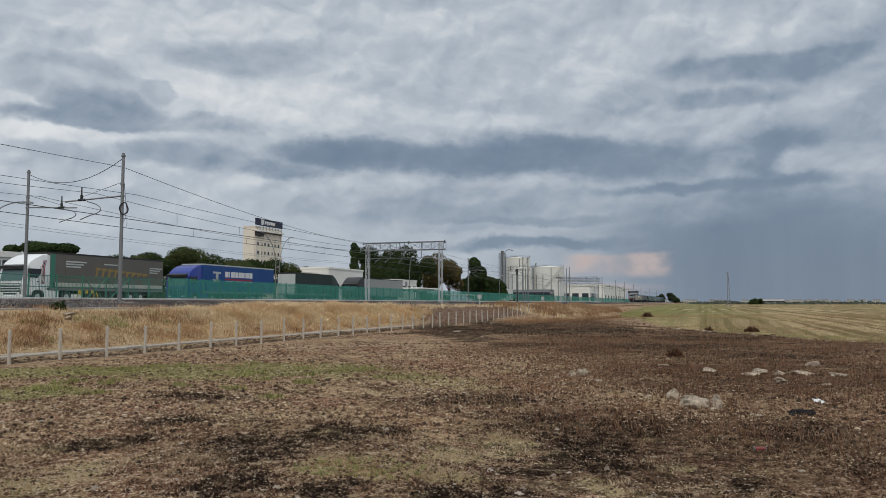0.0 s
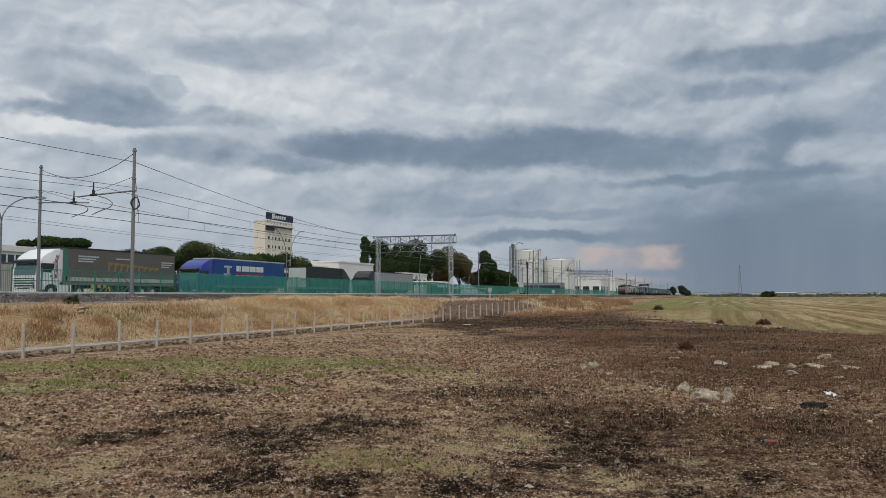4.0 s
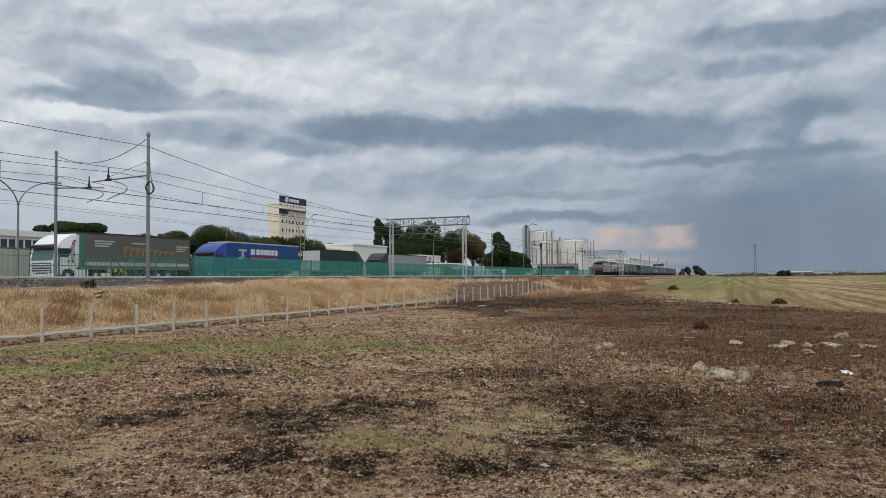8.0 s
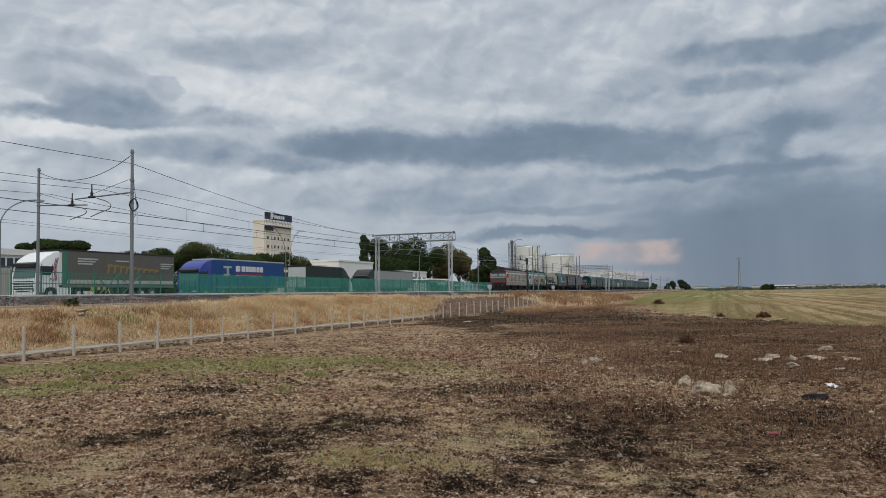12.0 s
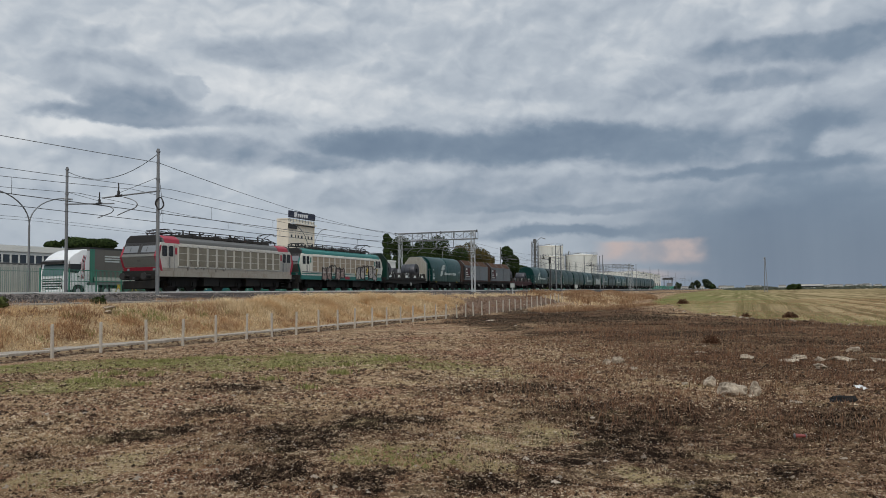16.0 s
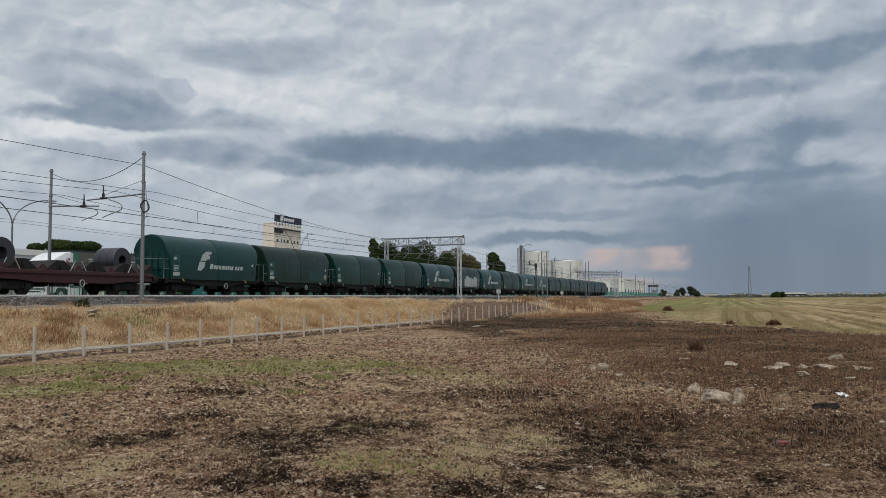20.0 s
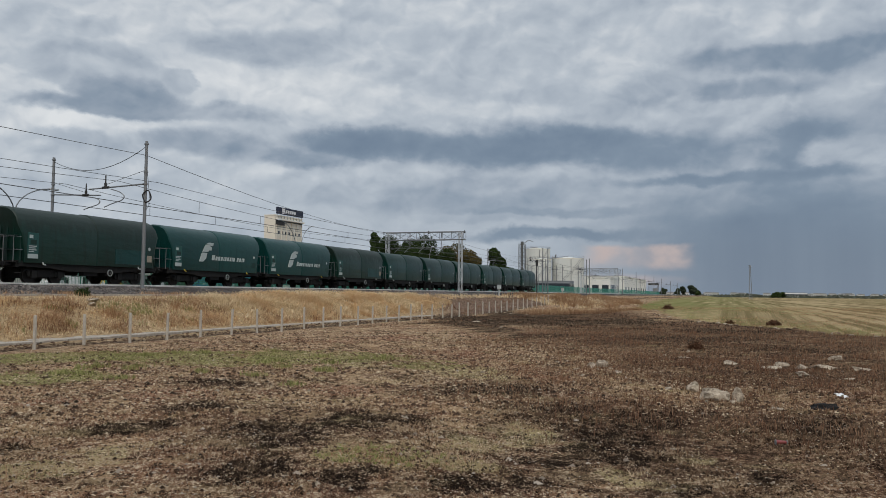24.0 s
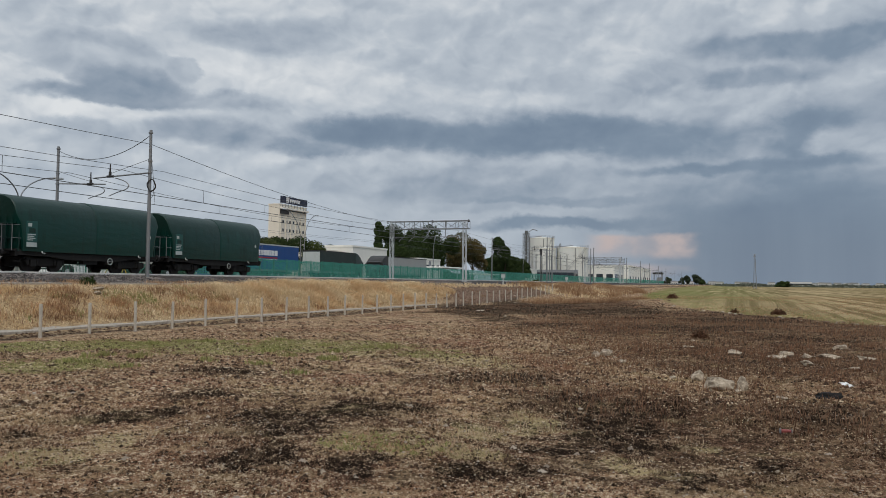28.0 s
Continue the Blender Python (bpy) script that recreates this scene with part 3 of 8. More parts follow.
M_tank = painted("white_tank", (0.72, 0.71, 0.65), 0.5, 0.2, (0.42, 0.40, 0.35), size=6)
M_grey_wall = painted("grey_cladding", (0.30, 0.31, 0.32), 0.7, 0.3, size=5)
M_darkwin = painted("dark_window", (0.045, 0.055, 0.065), 0.15, 0.1, streak=False)
M_navy = painted("navy_sign", (0.012, 0.018, 0.045), 0.5, 0.1, streak=False)
M_signwhite = painted("sign_white", (0.75, 0.75, 0.75), 0.5, 0.1, streak=False)
M_fence = painted("green_fence_net", (0.035, 0.27, 0.20), 0.6, 0.5, (0.13, 0.36, 0.29))
M_fence_bar = painted("green_fence_bar", (0.05, 0.21, 0.15), 0.5, 0.25, (0.05, 0.10, 0.08))
M_fence_pale = painted("grey_green_railing", (0.20, 0.27, 0.23), 0.55, 0.2)
M_gold = painted("ochre_lettering", (0.30, 0.21, 0.07), 0.6, 0.3)
M_bark = stony("bark", (0.06, 0.045, 0.03), (0.12, 0.09, 0.065), 8.0, 0.95, 0.03, False)
M_leaf_dark = leafy("dark_foliage", (0.020, 0.034, 0.011), (0.050, 0.072, 0.022), (0.030, 0.046, 0.016))
M_leaf_mid = leafy("olive_foliage", (0.045, 0.062, 0.020), (0.085, 0.10, 0.034), (0.06, 0.07, 0.026))
# far pines and hedges: distance haze is mixed into these leaf colours
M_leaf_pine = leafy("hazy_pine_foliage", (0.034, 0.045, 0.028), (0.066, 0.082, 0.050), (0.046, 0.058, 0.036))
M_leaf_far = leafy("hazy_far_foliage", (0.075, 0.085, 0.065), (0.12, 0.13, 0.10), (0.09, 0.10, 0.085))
M_leaf_brown = leafy("browning_foliage", (0.085, 0.07, 0.025), (0.14, 0.10, 0.04), (0.06, 0.06, 0.025))
M_straw = leafy("dry_grass", (0.55, 0.41, 0.24), (0.95, 0.80, 0.55), (0.68, 0.48, 0.27), 0.35)
M_straw_red = leafy("reddish_dry_grass", (0.33, 0.195, 0.11), (0.58, 0.385, 0.225), (0.43, 0.25, 0.135), 0.35)
M_twig = leafy("burnt_twigs", (0.085, 0.045, 0.028), (0.22, 0.120, 0.072), (0.14, 0.070, 0.044), 0.35)
M_green_blade = leafy("green_grass", (0.16, 0.175, 0.055), (0.40, 0.38, 0.16), (0.27, 0.26, 0.10), 0.35)
M_litter = leafy("straw_litter", (0.24, 0.145, 0.085), (0.68, 0.54, 0.37), (0.40, 0.235, 0.14), 0.35)
M_russet = leafy("russet_reeds", (0.25, 0.145, 0.080), (0.52, 0.345, 0.20), (0.34, 0.20, 0.11), 0.35)
M_ash = leafy("charred_stubs", (0.012, 0.009, 0.008), (0.075, 0.050, 0.036), (0.030, 0.021, 0.016))
M_redweed = leafy("russet_weed_stalks", (0.16, 0.080, 0.046), (0.35, 0.215, 0.13), (0.24, 0.128, 0.075), 0.35)
# wall of the far houses, greyed by haze put into its colour
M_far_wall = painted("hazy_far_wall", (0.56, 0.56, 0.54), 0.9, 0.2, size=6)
M_husk = leafy("bleached_husks", (0.19, 0.13, 0.08), (0.68, 0.55, 0.385), (0.38, 0.265, 0.16), 0.2)
M_chip = leafy("ballast_stones", (0.016, 0.014, 0.013), (0.27, 0.235, 0.215), (0.07, 0.060, 0.056))
M_pebble = leafy("pale_pebbles", (0.17, 0.135, 0.105), (0.48, 0.41, 0.335), (0.33, 0.27, 0.21))
M_clod = leafy("soil_clods", (0.025, 0.017, 0.012), (0.15, 0.092, 0.058), (0.075, 0.045, 0.030))


def glass_build(n, b):
    b.inputs["Base Color"].default_value = (0.03, 0.035, 0.04, 1)
    b.inputs["Roughness"].default_value = 0.05
    b.inputs["Specular IOR Level"].default_value = 0.5


M_glass = material("dark_glass", glass_build)
M_brickish = stony("reddish_rubble", (0.13, 0.085, 0.06), (0.27, 0.19, 0.135), 14.0, 0.9, 0.03, False)
# lorry windscreen: the teal reflection is painted as its base colour
M_windscreen = painted("reflecting_windscreen", (0.085, 0.15, 0.15), 0.12, 0.1, streak=False)
# locomotive front glass, its base colour paled to imitate reflected sky
M_cabglass = painted("sky_lit_windscreen", (0.20, 0.215, 0.23), 0.1, 0.15, streak=False)
M_blackglass = painted("black_cab_glass", (0.010, 0.011, 0.013), 0.25, 0.1, streak=False)
M_ribend = painted("weathered_ribbed_end", (0.40, 0.385, 0.335), 0.7, 0.45, (0.16, 0.13, 0.10))
M_ink = painted("spray_ink", (0.030, 0.026, 0.026), 0.7, 0.3, (0.1, 0.08, 0.07), streak=False)
M_char = painted("charred_plastic", (0.010, 0.010, 0.011), 0.9, 0.2, (0.03, 0.025, 0.02), streak=False)
M_lens = material("lamp_lens", lambda n, b: (n.put(b.inputs["Base Color"], (0.7, 0.7, 0.66)), n.put(b.inputs["Roughness"], 0.15)))


# ---- mesh helpers ----
def box(bm, x0, x1, y0, y1, z0, z1):
    v = [bm.verts.new((x, y, z)) for z in (z0, z1) for x, y in ((x0, y0), (x1, y0), (x1, y1), (x0, y1))]
    for f in ((3, 2, 1, 0), (4, 5, 6, 7), (0, 1, 5, 4), (1, 2, 6, 5), (2, 3, 7, 6), (3, 0, 4, 7)):
        bm.faces.new([v[i] for i in f])
    return v


def tube(bm, a, b, r0, r1=None, seg=8, caps=True):
    r1 = r0 if r1 is None else r1
    a, b = Vector(a), Vector(b)
    d = (b - a).normalized()
    s = d.orthogonal().normalized()
    u = d.cross(s)
    rings = []
    for c, r in ((a, r0), (b, r1)):
        rings.append([bm.verts.new(c + r * (math.cos(k * math.tau / seg) * s + math.sin(k * math.tau / seg) * u)) for k in range(seg)])
    for k in range(seg):
        bm.faces.new((rings[0][k], rings[0][(k + 1) % seg], rings[1][(k + 1) % seg], rings[1][k]))
    if caps:
        bm.faces.new(rings[0][::-1])
        bm.faces.new(rings[1])


def bent(bm, pts, r, seg=6):
    """One tube along a bent line."""
    pts = [Vector(p) for p in pts]
    last, side, first = None, None, None
    for k, p in enumerate(pts):
        d = (pts[min(k + 1, len(pts) - 1)] - pts[max(k - 1, 0)]).normalized()
        side = d.orthogonal().normalized() if side is None else (side - d * side.dot(d)).normalized()
        up = d.cross(side)
        ring = [bm.verts.new(p + r * (math.cos(i * math.tau / seg) * side + math.sin(i * math.tau / seg) * up)) for i in range(seg)]
        if last:
            for i in range(seg):
                bm.faces.new((last[i], last[(i + 1) % seg], ring[(i + 1) % seg], ring[i]))
        first = first or ring
        last = ring
    bm.faces.new(first[::-1])
    bm.faces.new(last)


def rounded(pts, times=2):
    """Corners of a line cut off, again and again, into a smooth bend."""
    pts = [Vector(p) for p in pts]
    for _ in range(times):
        q = [pts[0]]
        for a, b in zip(pts, pts[1:]):
            q += [a.lerp(b, 0.25), a.lerp(b, 0.75)]
        pts = q + [pts[-1]]
    return pts


def strip(bm, profile, y0, y1, close=True):
    """An (x, z) outline drawn out along y, with caps."""
    rows = [[bm.verts.new((x, y, z)) for x, z in profile] for y in (y0, y1)]
    k = len(profile)
    for i in range(k if close else k - 1):
        j = (i + 1) % k
        bm.faces.new((rows[0][i], rows[0][j], rows[1][j], rows[1][i]))
    if close:
        bm.faces.new(rows[0][::-1])
        bm.faces.new(rows[1])


def side_prism(bm, outline, x0, x1):
    """A (y, z) outline drawn out along x, with caps."""
    rows = [[bm.verts.new((x, y, z)) for y, z in outline] for x in (x0, x1)]
    k = len(outline)
    for i in range(k):
        j = (i + 1) % k
        bm.faces.new((rows[0][i], rows[0][j], rows[1][j], rows[1][i]))
    bm.faces.new(rows[0][::-1])
    bm.faces.new(rows[1])


def soften(bm, width, seg=2):
    bmesh.ops.bevel(bm, geom=list(bm.edges), offset=width, segments=seg, affect="EDGES", profile=0.5, clamp_overlap=True)


def make(draw, *args, round_by=0.0, seg=2):
    """A bmesh from a drawing call, its edges rounded."""
    bm = bmesh.new()
    draw(bm, *args)
    if round_by:
        soften(bm, round_by, seg)
    return bm


def part(name, bm, mat, parent=None, label="", smooth=False):
    bmesh.ops.recalc_face_normals(bm, faces=bm.faces)
    me = bpy.data.meshes.new(name)
    bm.to_mesh(me)
    bm.free()
    me.materials.append(mat)
    if smooth:
        for f in me.polygons:
            f.use_smooth = True
        me.set_sharp_from_angle(angle=radians(38))
    ob = new(name, me)
    ob.parent = parent
    if label:
        ob["label"] = label
    return ob


def again(ob, parent, m):
    """One more part on the same mesh."""
    o = new(ob.name.split(".")[0], ob.data)
    o.parent = parent
    o.matrix_basis = m
    if "label" in ob:
        o["label"] = ob["label"]
    return o


def thing(name, m, label, category, group="", kind=""):
    ob = new(name)
    ob.empty_display_size = 0.3
    ob.matrix_basis = m
    return tagged(ob, label, category, group, kind)


def soup(name, verts, faces, mat, label, category, kind="stuff"):
    me = bpy.data.meshes.new(name)
    me.from_pydata(np.asarray(verts).tolist(), [], np.asarray(faces).tolist())
    me.materials.append(mat)
    return tagged(new(name, me), label, category, "", kind)


# ---- the ground: one sheet to the horizon ----
RAIL_Z, NEAR_TRACK, FAR_TRACK = 1.97, -33.0, -37.0
STEPS = [(-60, 1.55), (-41.5, 1.60), (-40.5, 1.62), (-29.0, 1.55), (-28.2, 1.42), (-26.4, 1.38), (-25.2, 1.12), (-22.4, 0.12),
         (-21.8, -0.02), (-20.0, -0.13), (-19.0, -0.13), (-16.0, -0.04), (-13.0, 0.0)]


def ground_z(x, y):
    # the bank's foot swings outwards beyond the last posts
    swing = np.interp(y, [52, 75, 110, 200], [0, 3.0, 8.0, 9.0])
    x = np.where(x > -26.4, -26.4 + (x + 26.4) * 4.0 / (4.0 + swing), x)
    z = np.interp(x, [s[0] for s in STEPS], [s[1] for s in STEPS])
    rough = 0.05 * np.sin(x * 0.9 + y * 0.31) * np.sin(y * 0.53 - x * 0.2) + 0.025 * np.sin(2.3 * x + 1.1) * np.sin(1.9 * y)
    # a low heap of earth and brush at the field's corner
    z = z + 0.55 * np.exp(-(((x + 11.5) / 4.2) ** 2 + ((y - 70.0) / 4.5) ** 2))
    return z + rough * np.where(x > -18, 1.0, np.where(x < -26, 0.1, 0.7))


def make_ground():
    def lines(spans):
        out = []
        for a, b, s in spans:
            out += list(np.arange(a, b, s))
        return np.array(out + [spans[-1][1]])

    xs = lines([(-4000, -400, 600), (-400, -60, 40), (-60, -30, 1.5), (-30, -18, 0.4), (-18, 12, 0.5), (12, 60, 4), (60, 400, 40), (400, 4000, 600)])
    ys = lines([(-1500, -100, 200), (-100, 0, 10), (0, 45, 0.5), (45, 110, 1.5), (110, 400, 10), (400, 4600, 300)])
    X, Y = np.meshgrid(xs, ys)
    Z = ground_z(X, Y)
    v = np.stack([X, Y, Z], -1).reshape(-1, 3)
    w = len(xs)
    i = (np.arange(len(ys) - 1)[:, None] * w + np.arange(w - 1)[None]).ravel()
    f = np.stack([i, i + 1, i + 1 + w, i + w], -1)
    ob = soup("ground", v, f, M_ground, "dry field soil with burnt patches, straw litter and stubble", "ground", "structure")
    for poly in ob.data.polygons:
        poly.use_smooth = True


make_ground()


def make_track_bed():
    # ballast shoulders and crown
    prof = [(-27.62, 1.40), (-30.2, 1.80), (-31.2, 1.84), (-38.8, 1.83), (-39.8, 1.78), (-40.9, 1.55)]
    ys = np.concatenate([np.arange(-70, 110, 0.5), np.arange(110, 900, 8.0)])
    px = np.concatenate([np.linspace(a[0], b[0], 6, endpoint=False) for a, b in zip(prof, prof[1:])] + [[prof[-1][0]]])
    pz = np.interp(-px, [-p[0] for p in prof], [p[1] for p in prof])
    X, Y = np.meshgrid(px, ys)
    rng = np.random.default_rng(3)
    Z = pz[None, :] + rng.normal(0, 0.022, X.shape)
    X = X + rng.normal(0, 0.03, X.shape)
    w = len(px)
    i = (np.arange(len(ys) - 1)[:, None] * w + np.arange(w - 1)[None]).ravel()
    soup("ballast_bed", np.stack([X, Y, Z], -1).reshape(-1, 3), np.stack([i, i + w, i + 1 + w, i + 1], -1), M_ballast,
         "grey crushed-stone ballast under two tracks", "ballast", "structure")
    # loose stones along the near shoulder
    n = 42000
    c = np.stack([rng.uniform(-32.0, -27.7, n), rng.uniform(9, 85, n), np.zeros(n)], -1)
    c[:, 2] = np.interp(-c[:, 0], [-p[0] for p in prof], [p[1] for p in prof]) + 0.01
    v, f = chips(rng, c, 0.022, 0.06)
    soup("loose_ballast", v, f, M_chip, "loose crushed stones on the ballast shoulder", "ballast")


def chips(rng, centres, lo, hi, flat=0.6):
    """Many small stones: squashed octahedra with their own turn."""
    n = len(centres)
    base = np.array([(1, 0, 0), (-1, 0, 0), (0, 1, 0), (0, -1, 0), (0, 0, 1), (0, 0, -1)], float)
    s = rng.uniform(lo, hi, (n, 1, 1)) * rng.uniform(0.6, 1.4, (n, 6, 1))
    a = rng.uniform(0, math.tau, n)
    ca, sa = np.cos(a), np.sin(a)
    p = base[None] * s
    q = np.stack([p[..., 0] * ca[:, None] - p[..., 1] * sa[:, None], p[..., 0] * sa[:, None] + p[..., 1] * ca[:, None], p[..., 2] * flat], -1)
    v = (q + centres[:, None]).reshape(-1, 3)
    tri = np.array([(0, 2, 4), (2, 1, 4), (1, 3, 4), (3, 0, 4), (2, 0, 5), (1, 2, 5), (3, 1, 5), (0, 3, 5)])
    return v, (np.arange(n)[:, None, None] * 6 + tri[None]).reshape(-1, 3)


make_track_bed()


def make_rails():
    prof = [(-0.036, 0.0), (0.036, 0.0), (0.036, -0.04), (0.01, -0.055), (0.01, -0.14), (0.07, -0.16), (-0.07, -0.16), (-0.01, -0.14), (-0.01, -0.055), (-0.036, -0.04)]
    for track in (NEAR_TRACK, FAR_TRACK):
        t = thing("railway_track", pose(track, 0, RAIL_Z), "railway track with bright worn rails on concrete sleepers", "track", "two running tracks", "structure")
        for side in (-0.7535, 0.7535):
            bm = bmesh.new()
            strip(bm, [(x + side, z) for x, z in prof], -70, 900)
            part("rail", bm, M_rail, t, "worn steel rail")
        s = None
        for k in range(150):
            y = -8 + 0.6 * k
            if s is None:
                s = part("sleeper", make(box, -1.2, 1.2, -0.13, 0.13, -0.36, -0.12, round_by=0.03, seg=1), M_concrete, t)
                s.location.y = y
            else:
                again(s, t, pose(0, y, 0))


make_rails()


# yard behind the fence, kerb strips at the bank's head and foot
bm = bmesh.new()
box(bm, -160, -43.2, -60, 420, 1.45, 1.64)
tagged(part("yard_pavement", bm, M_yard), "grey asphalt lorry yard behind the green fence", "pavement", "", "structure")


def kerb_run(name, x0, x1, y0, y1, z0, z1, step, label):
    t = thing(name, pose(0, 0, 0), label, "kerb", "", "structure")
    first = None
    rng = random.Random(5)
    for k in range(int((y1 - y0) / step)):
        m = pose((x0 + x1) / 2 + rng.uniform(-0.02, 0.02), y0 + k * step, rng.uniform(-0.012, 0.012), rng.uniform(-0.5, 0.5), rng.uniform(-1.5, 1.5), rng.uniform(-0.4, 0.4))
        if first is None:
            first = part("slab", make(box, (x0 - x1) / 2, (x1 - x0) / 2, 0.01, step - 0.01, z0, z1, round_by=0.015, seg=1), M_concrete, t)
            first.matrix_basis = m
        else:
            again(first, t, m)


kerb_run("drain_kerb", -21.9, -21.05, 6, 88, -0.16, 0.0, 1.0, "pale concrete drain slabs along the foot of the bank")
kerb_run("cable_trough", -27.55, -27.05, 6, 60, 1.26, 1.47, 1.0, "pale concrete cable trough along the head of the bank")


# ---- small concrete fence posts along the field ----
def make_posts():
    p0 = thing("fence_post", pose(-19.4, 18.05, -0.16), "slim weathered concrete fence post in dry soil", "post", "row of concrete posts")
    part("shaft", make(box, -0.04, 0.04, -0.04, 0.04, -0.25, 1.06, round_by=0.012, seg=1), M_post, p0)
    rng = random.Random(2)
    for k in list(range(-4, 0)) + list(range(1, 37)):
        y = 18.05 + 1.97 * k
        copy_thing(p0, pose(-19.4 + rng.uniform(-0.05, 0.05), y, float(ground_z(np.array(-19.4), np.array(y))) - 0.03 + rng.uniform(-0.05, 0.04), rng.uniform(-1.5, 1.5), rng.uniform(-1.5, 1.5), rng.uniform(-6, 6)))


make_posts()


# ---- overhead line ----
def mast(x, y, z, height, arm=0, label="", ring=False, reach=4.0, name="catenary_mast", arm_z=6.9, bulge=False):
    """A round steel mast; arm: +1 or -1 to the side on which its bracket reaches out."""
    t = thing(name, pose(x, y, z), label or "tall grey steel catenary mast beside the track", "mast", "catenary masts")
    bm = bmesh.new()
    tube(bm, (0, 0, -0.2), (0, 0, height), 0.108, 0.078, 12)
    part("pole", bm, M_galv, t, smooth=True)
    part("footing", make(box, -0.45, 0.45, -0.45, 0.45, -0.5, 0.12, round_by=0.04, seg=1), M_concrete, t, "concrete footing")
    for zz in (height - 0.15, height - 1.7, arm_z, 1.2):
        bm = bmesh.new()
        tube(bm, (0, 0, zz - 0.04), (0, 0, zz + 0.04), 0.118, 0.118, 10)
        part("collar", bm, M_galv, t)
    if arm:
        bm = bmesh.new()
        tube(bm, (0.1 * arm, 0, arm_z), (reach * arm, 0, arm_z - 0.16), 0.045, 0.04, 8)
        part("bracket", bm, M_galv, t)
        bm = bmesh.new()
        ex = (reach - 1.15) * arm
        tube(bm, (ex, 0, arm_z - 0.12), (ex, 0, arm_z + 0.16), 0.075, 0.075, 8)
        tube(bm, (ex, 0, arm_z + 0.16), (ex, 0, arm_z + 0.62), 0.045, 0.03, 8)
        tube(bm, (ex - 0.25 * arm, 0, arm_z - 0.1), (ex + 0.2 * arm, 0, arm_z - 0.1), 0.07, 0.07, 8)
        part("insulator", bm, M_black, t, "dark porcelain insulator")
        bm = bmesh.new()
        if bulge:
            r_ = reach * arm
            pts = [(ex, 0, arm_z - 0.2), (r_ * 0.9, 0, arm_z - 0.3), (r_ * 1.0, 0, arm_z - 0.5), (r_ * 0.96, 0, arm_z - 0.72), (ex * 1.15, 0, arm_z - 0.85), (ex * 0.95, 0, arm_z - 1.0)]
        else:
            pts = [(ex * 0.86, 0, arm_z - 0.2), (ex * 0.62, 0, arm_z - 0.38), (ex * 0.5, 0, arm_z - 0.62), (ex * 0.56, 0, arm_z - 0.85), (ex * 0.78, 0, arm_z - 0.98), (ex * 1.02, 0, arm_z - 1.2)]
        bent(bm, rounded(pts), 0.03)
        part("registration_arm", bm, M_galv, t)
        bm = bmesh.new()
        tube(bm, (0.08 * arm, 0, height - 1.6), (ex, 0, arm_z + 0.05), 0.014, 0.014, 5)
        part("tie_rod", bm, M_wire, t)
    if ring:
        bm = bmesh.new()
        rp = [(0.22 + 0.26 * math.sin(k * math.tau / 20), -0.12 + 0.04 * math.cos(k), 5.15 + 0.33 * math.cos(k * math.tau / 20)) for k in range(21)]
        bent(bm, rp, 0.038)
        part("cable_coil", bm, M_black, t, "coil of black cable")
        bm = bmesh.new()
        bent(bm, [(0.15, -0.1, 6.8), (0.3, -0.15, 6.0), (0.42, -0.15, 5.2), (0.36, -0.12, 4.6), (0.15, -0.1, 4.4)], 0.014, 5)
        part("drop_cable", bm, M_wire, t)
    return t


mast(-30.0, 34.9, 1.62, 8.2, -1, "tall grey steel catenary mast with a coil of black cable", True, 3.9, arm_z=5.85)
mast(-39.8, 38.0, 1.62, 8.3, 1, "tall grey steel catenary mast on the fence side", False, 3.8, arm_z=5.95, bulge=True)
for k, (x, y, h) in enumerate([(-30, 133, 7.9), (-30, 137, 8.1), (-30, 177, 7.8), (-30, 181, 8.2), (-30, 240, 7.8), (-30, 277, 7.8), (-30, 307, 7.8), (-30, 345, 7.8), (-30, 385, 7.6),
                               (-39.8, 133, 7.9), (-39.8, 179, 8.0), (-39.8, 240, 7.8), (-39.8, 307, 7.8), (-39.8, 385, 7.6), (-39.8, 445, 7.6), (-30, 445, 7.6), (-30, 505, 7.6)]):
    mast(x, y, 1.62, h, -1 if x > -35 else 1, reach=3.3 if x > -35 else 2.9, arm_z=5.8)
mast(-30.0, -22, 1.62, 8.2, -1, reach=3.3, arm_z=5.75)
mast(-39.8, -20, 1.62, 8.3, 1, reach=2.9, arm_z=5.95)


def lattice(bm, a, b, w, n, r=0.035):
    """A square lattice beam or tower between two points."""
    a, b = Vector(a), Vector(b)
    d = (b - a).normalized()
    s = Vector((0, 1, 0))
    u = d.cross(s).normalized()
    cs = [(s * i + u * j) * w / 2 for i, j in ((1, 1), (1, -1), (-1, -1), (-1, 1))]
    for c in cs:
        tube(bm, a + c, b + c, r, r, 5)
    for k in range(n):
        p, q = a.lerp(b, k / n), a.lerp(b, (k + 1) / n)
        for i in range(4):
            c0, c1 = cs[i], cs[(i + 1) % 4]
            if k % 2:
                c0, c1 = c1, c0
            tube(bm, p + c0, q + c1, r * 0.6, r * 0.6, 4)
            tube(bm, q + c0, q + c1, r * 0.6, r * 0.6, 4)


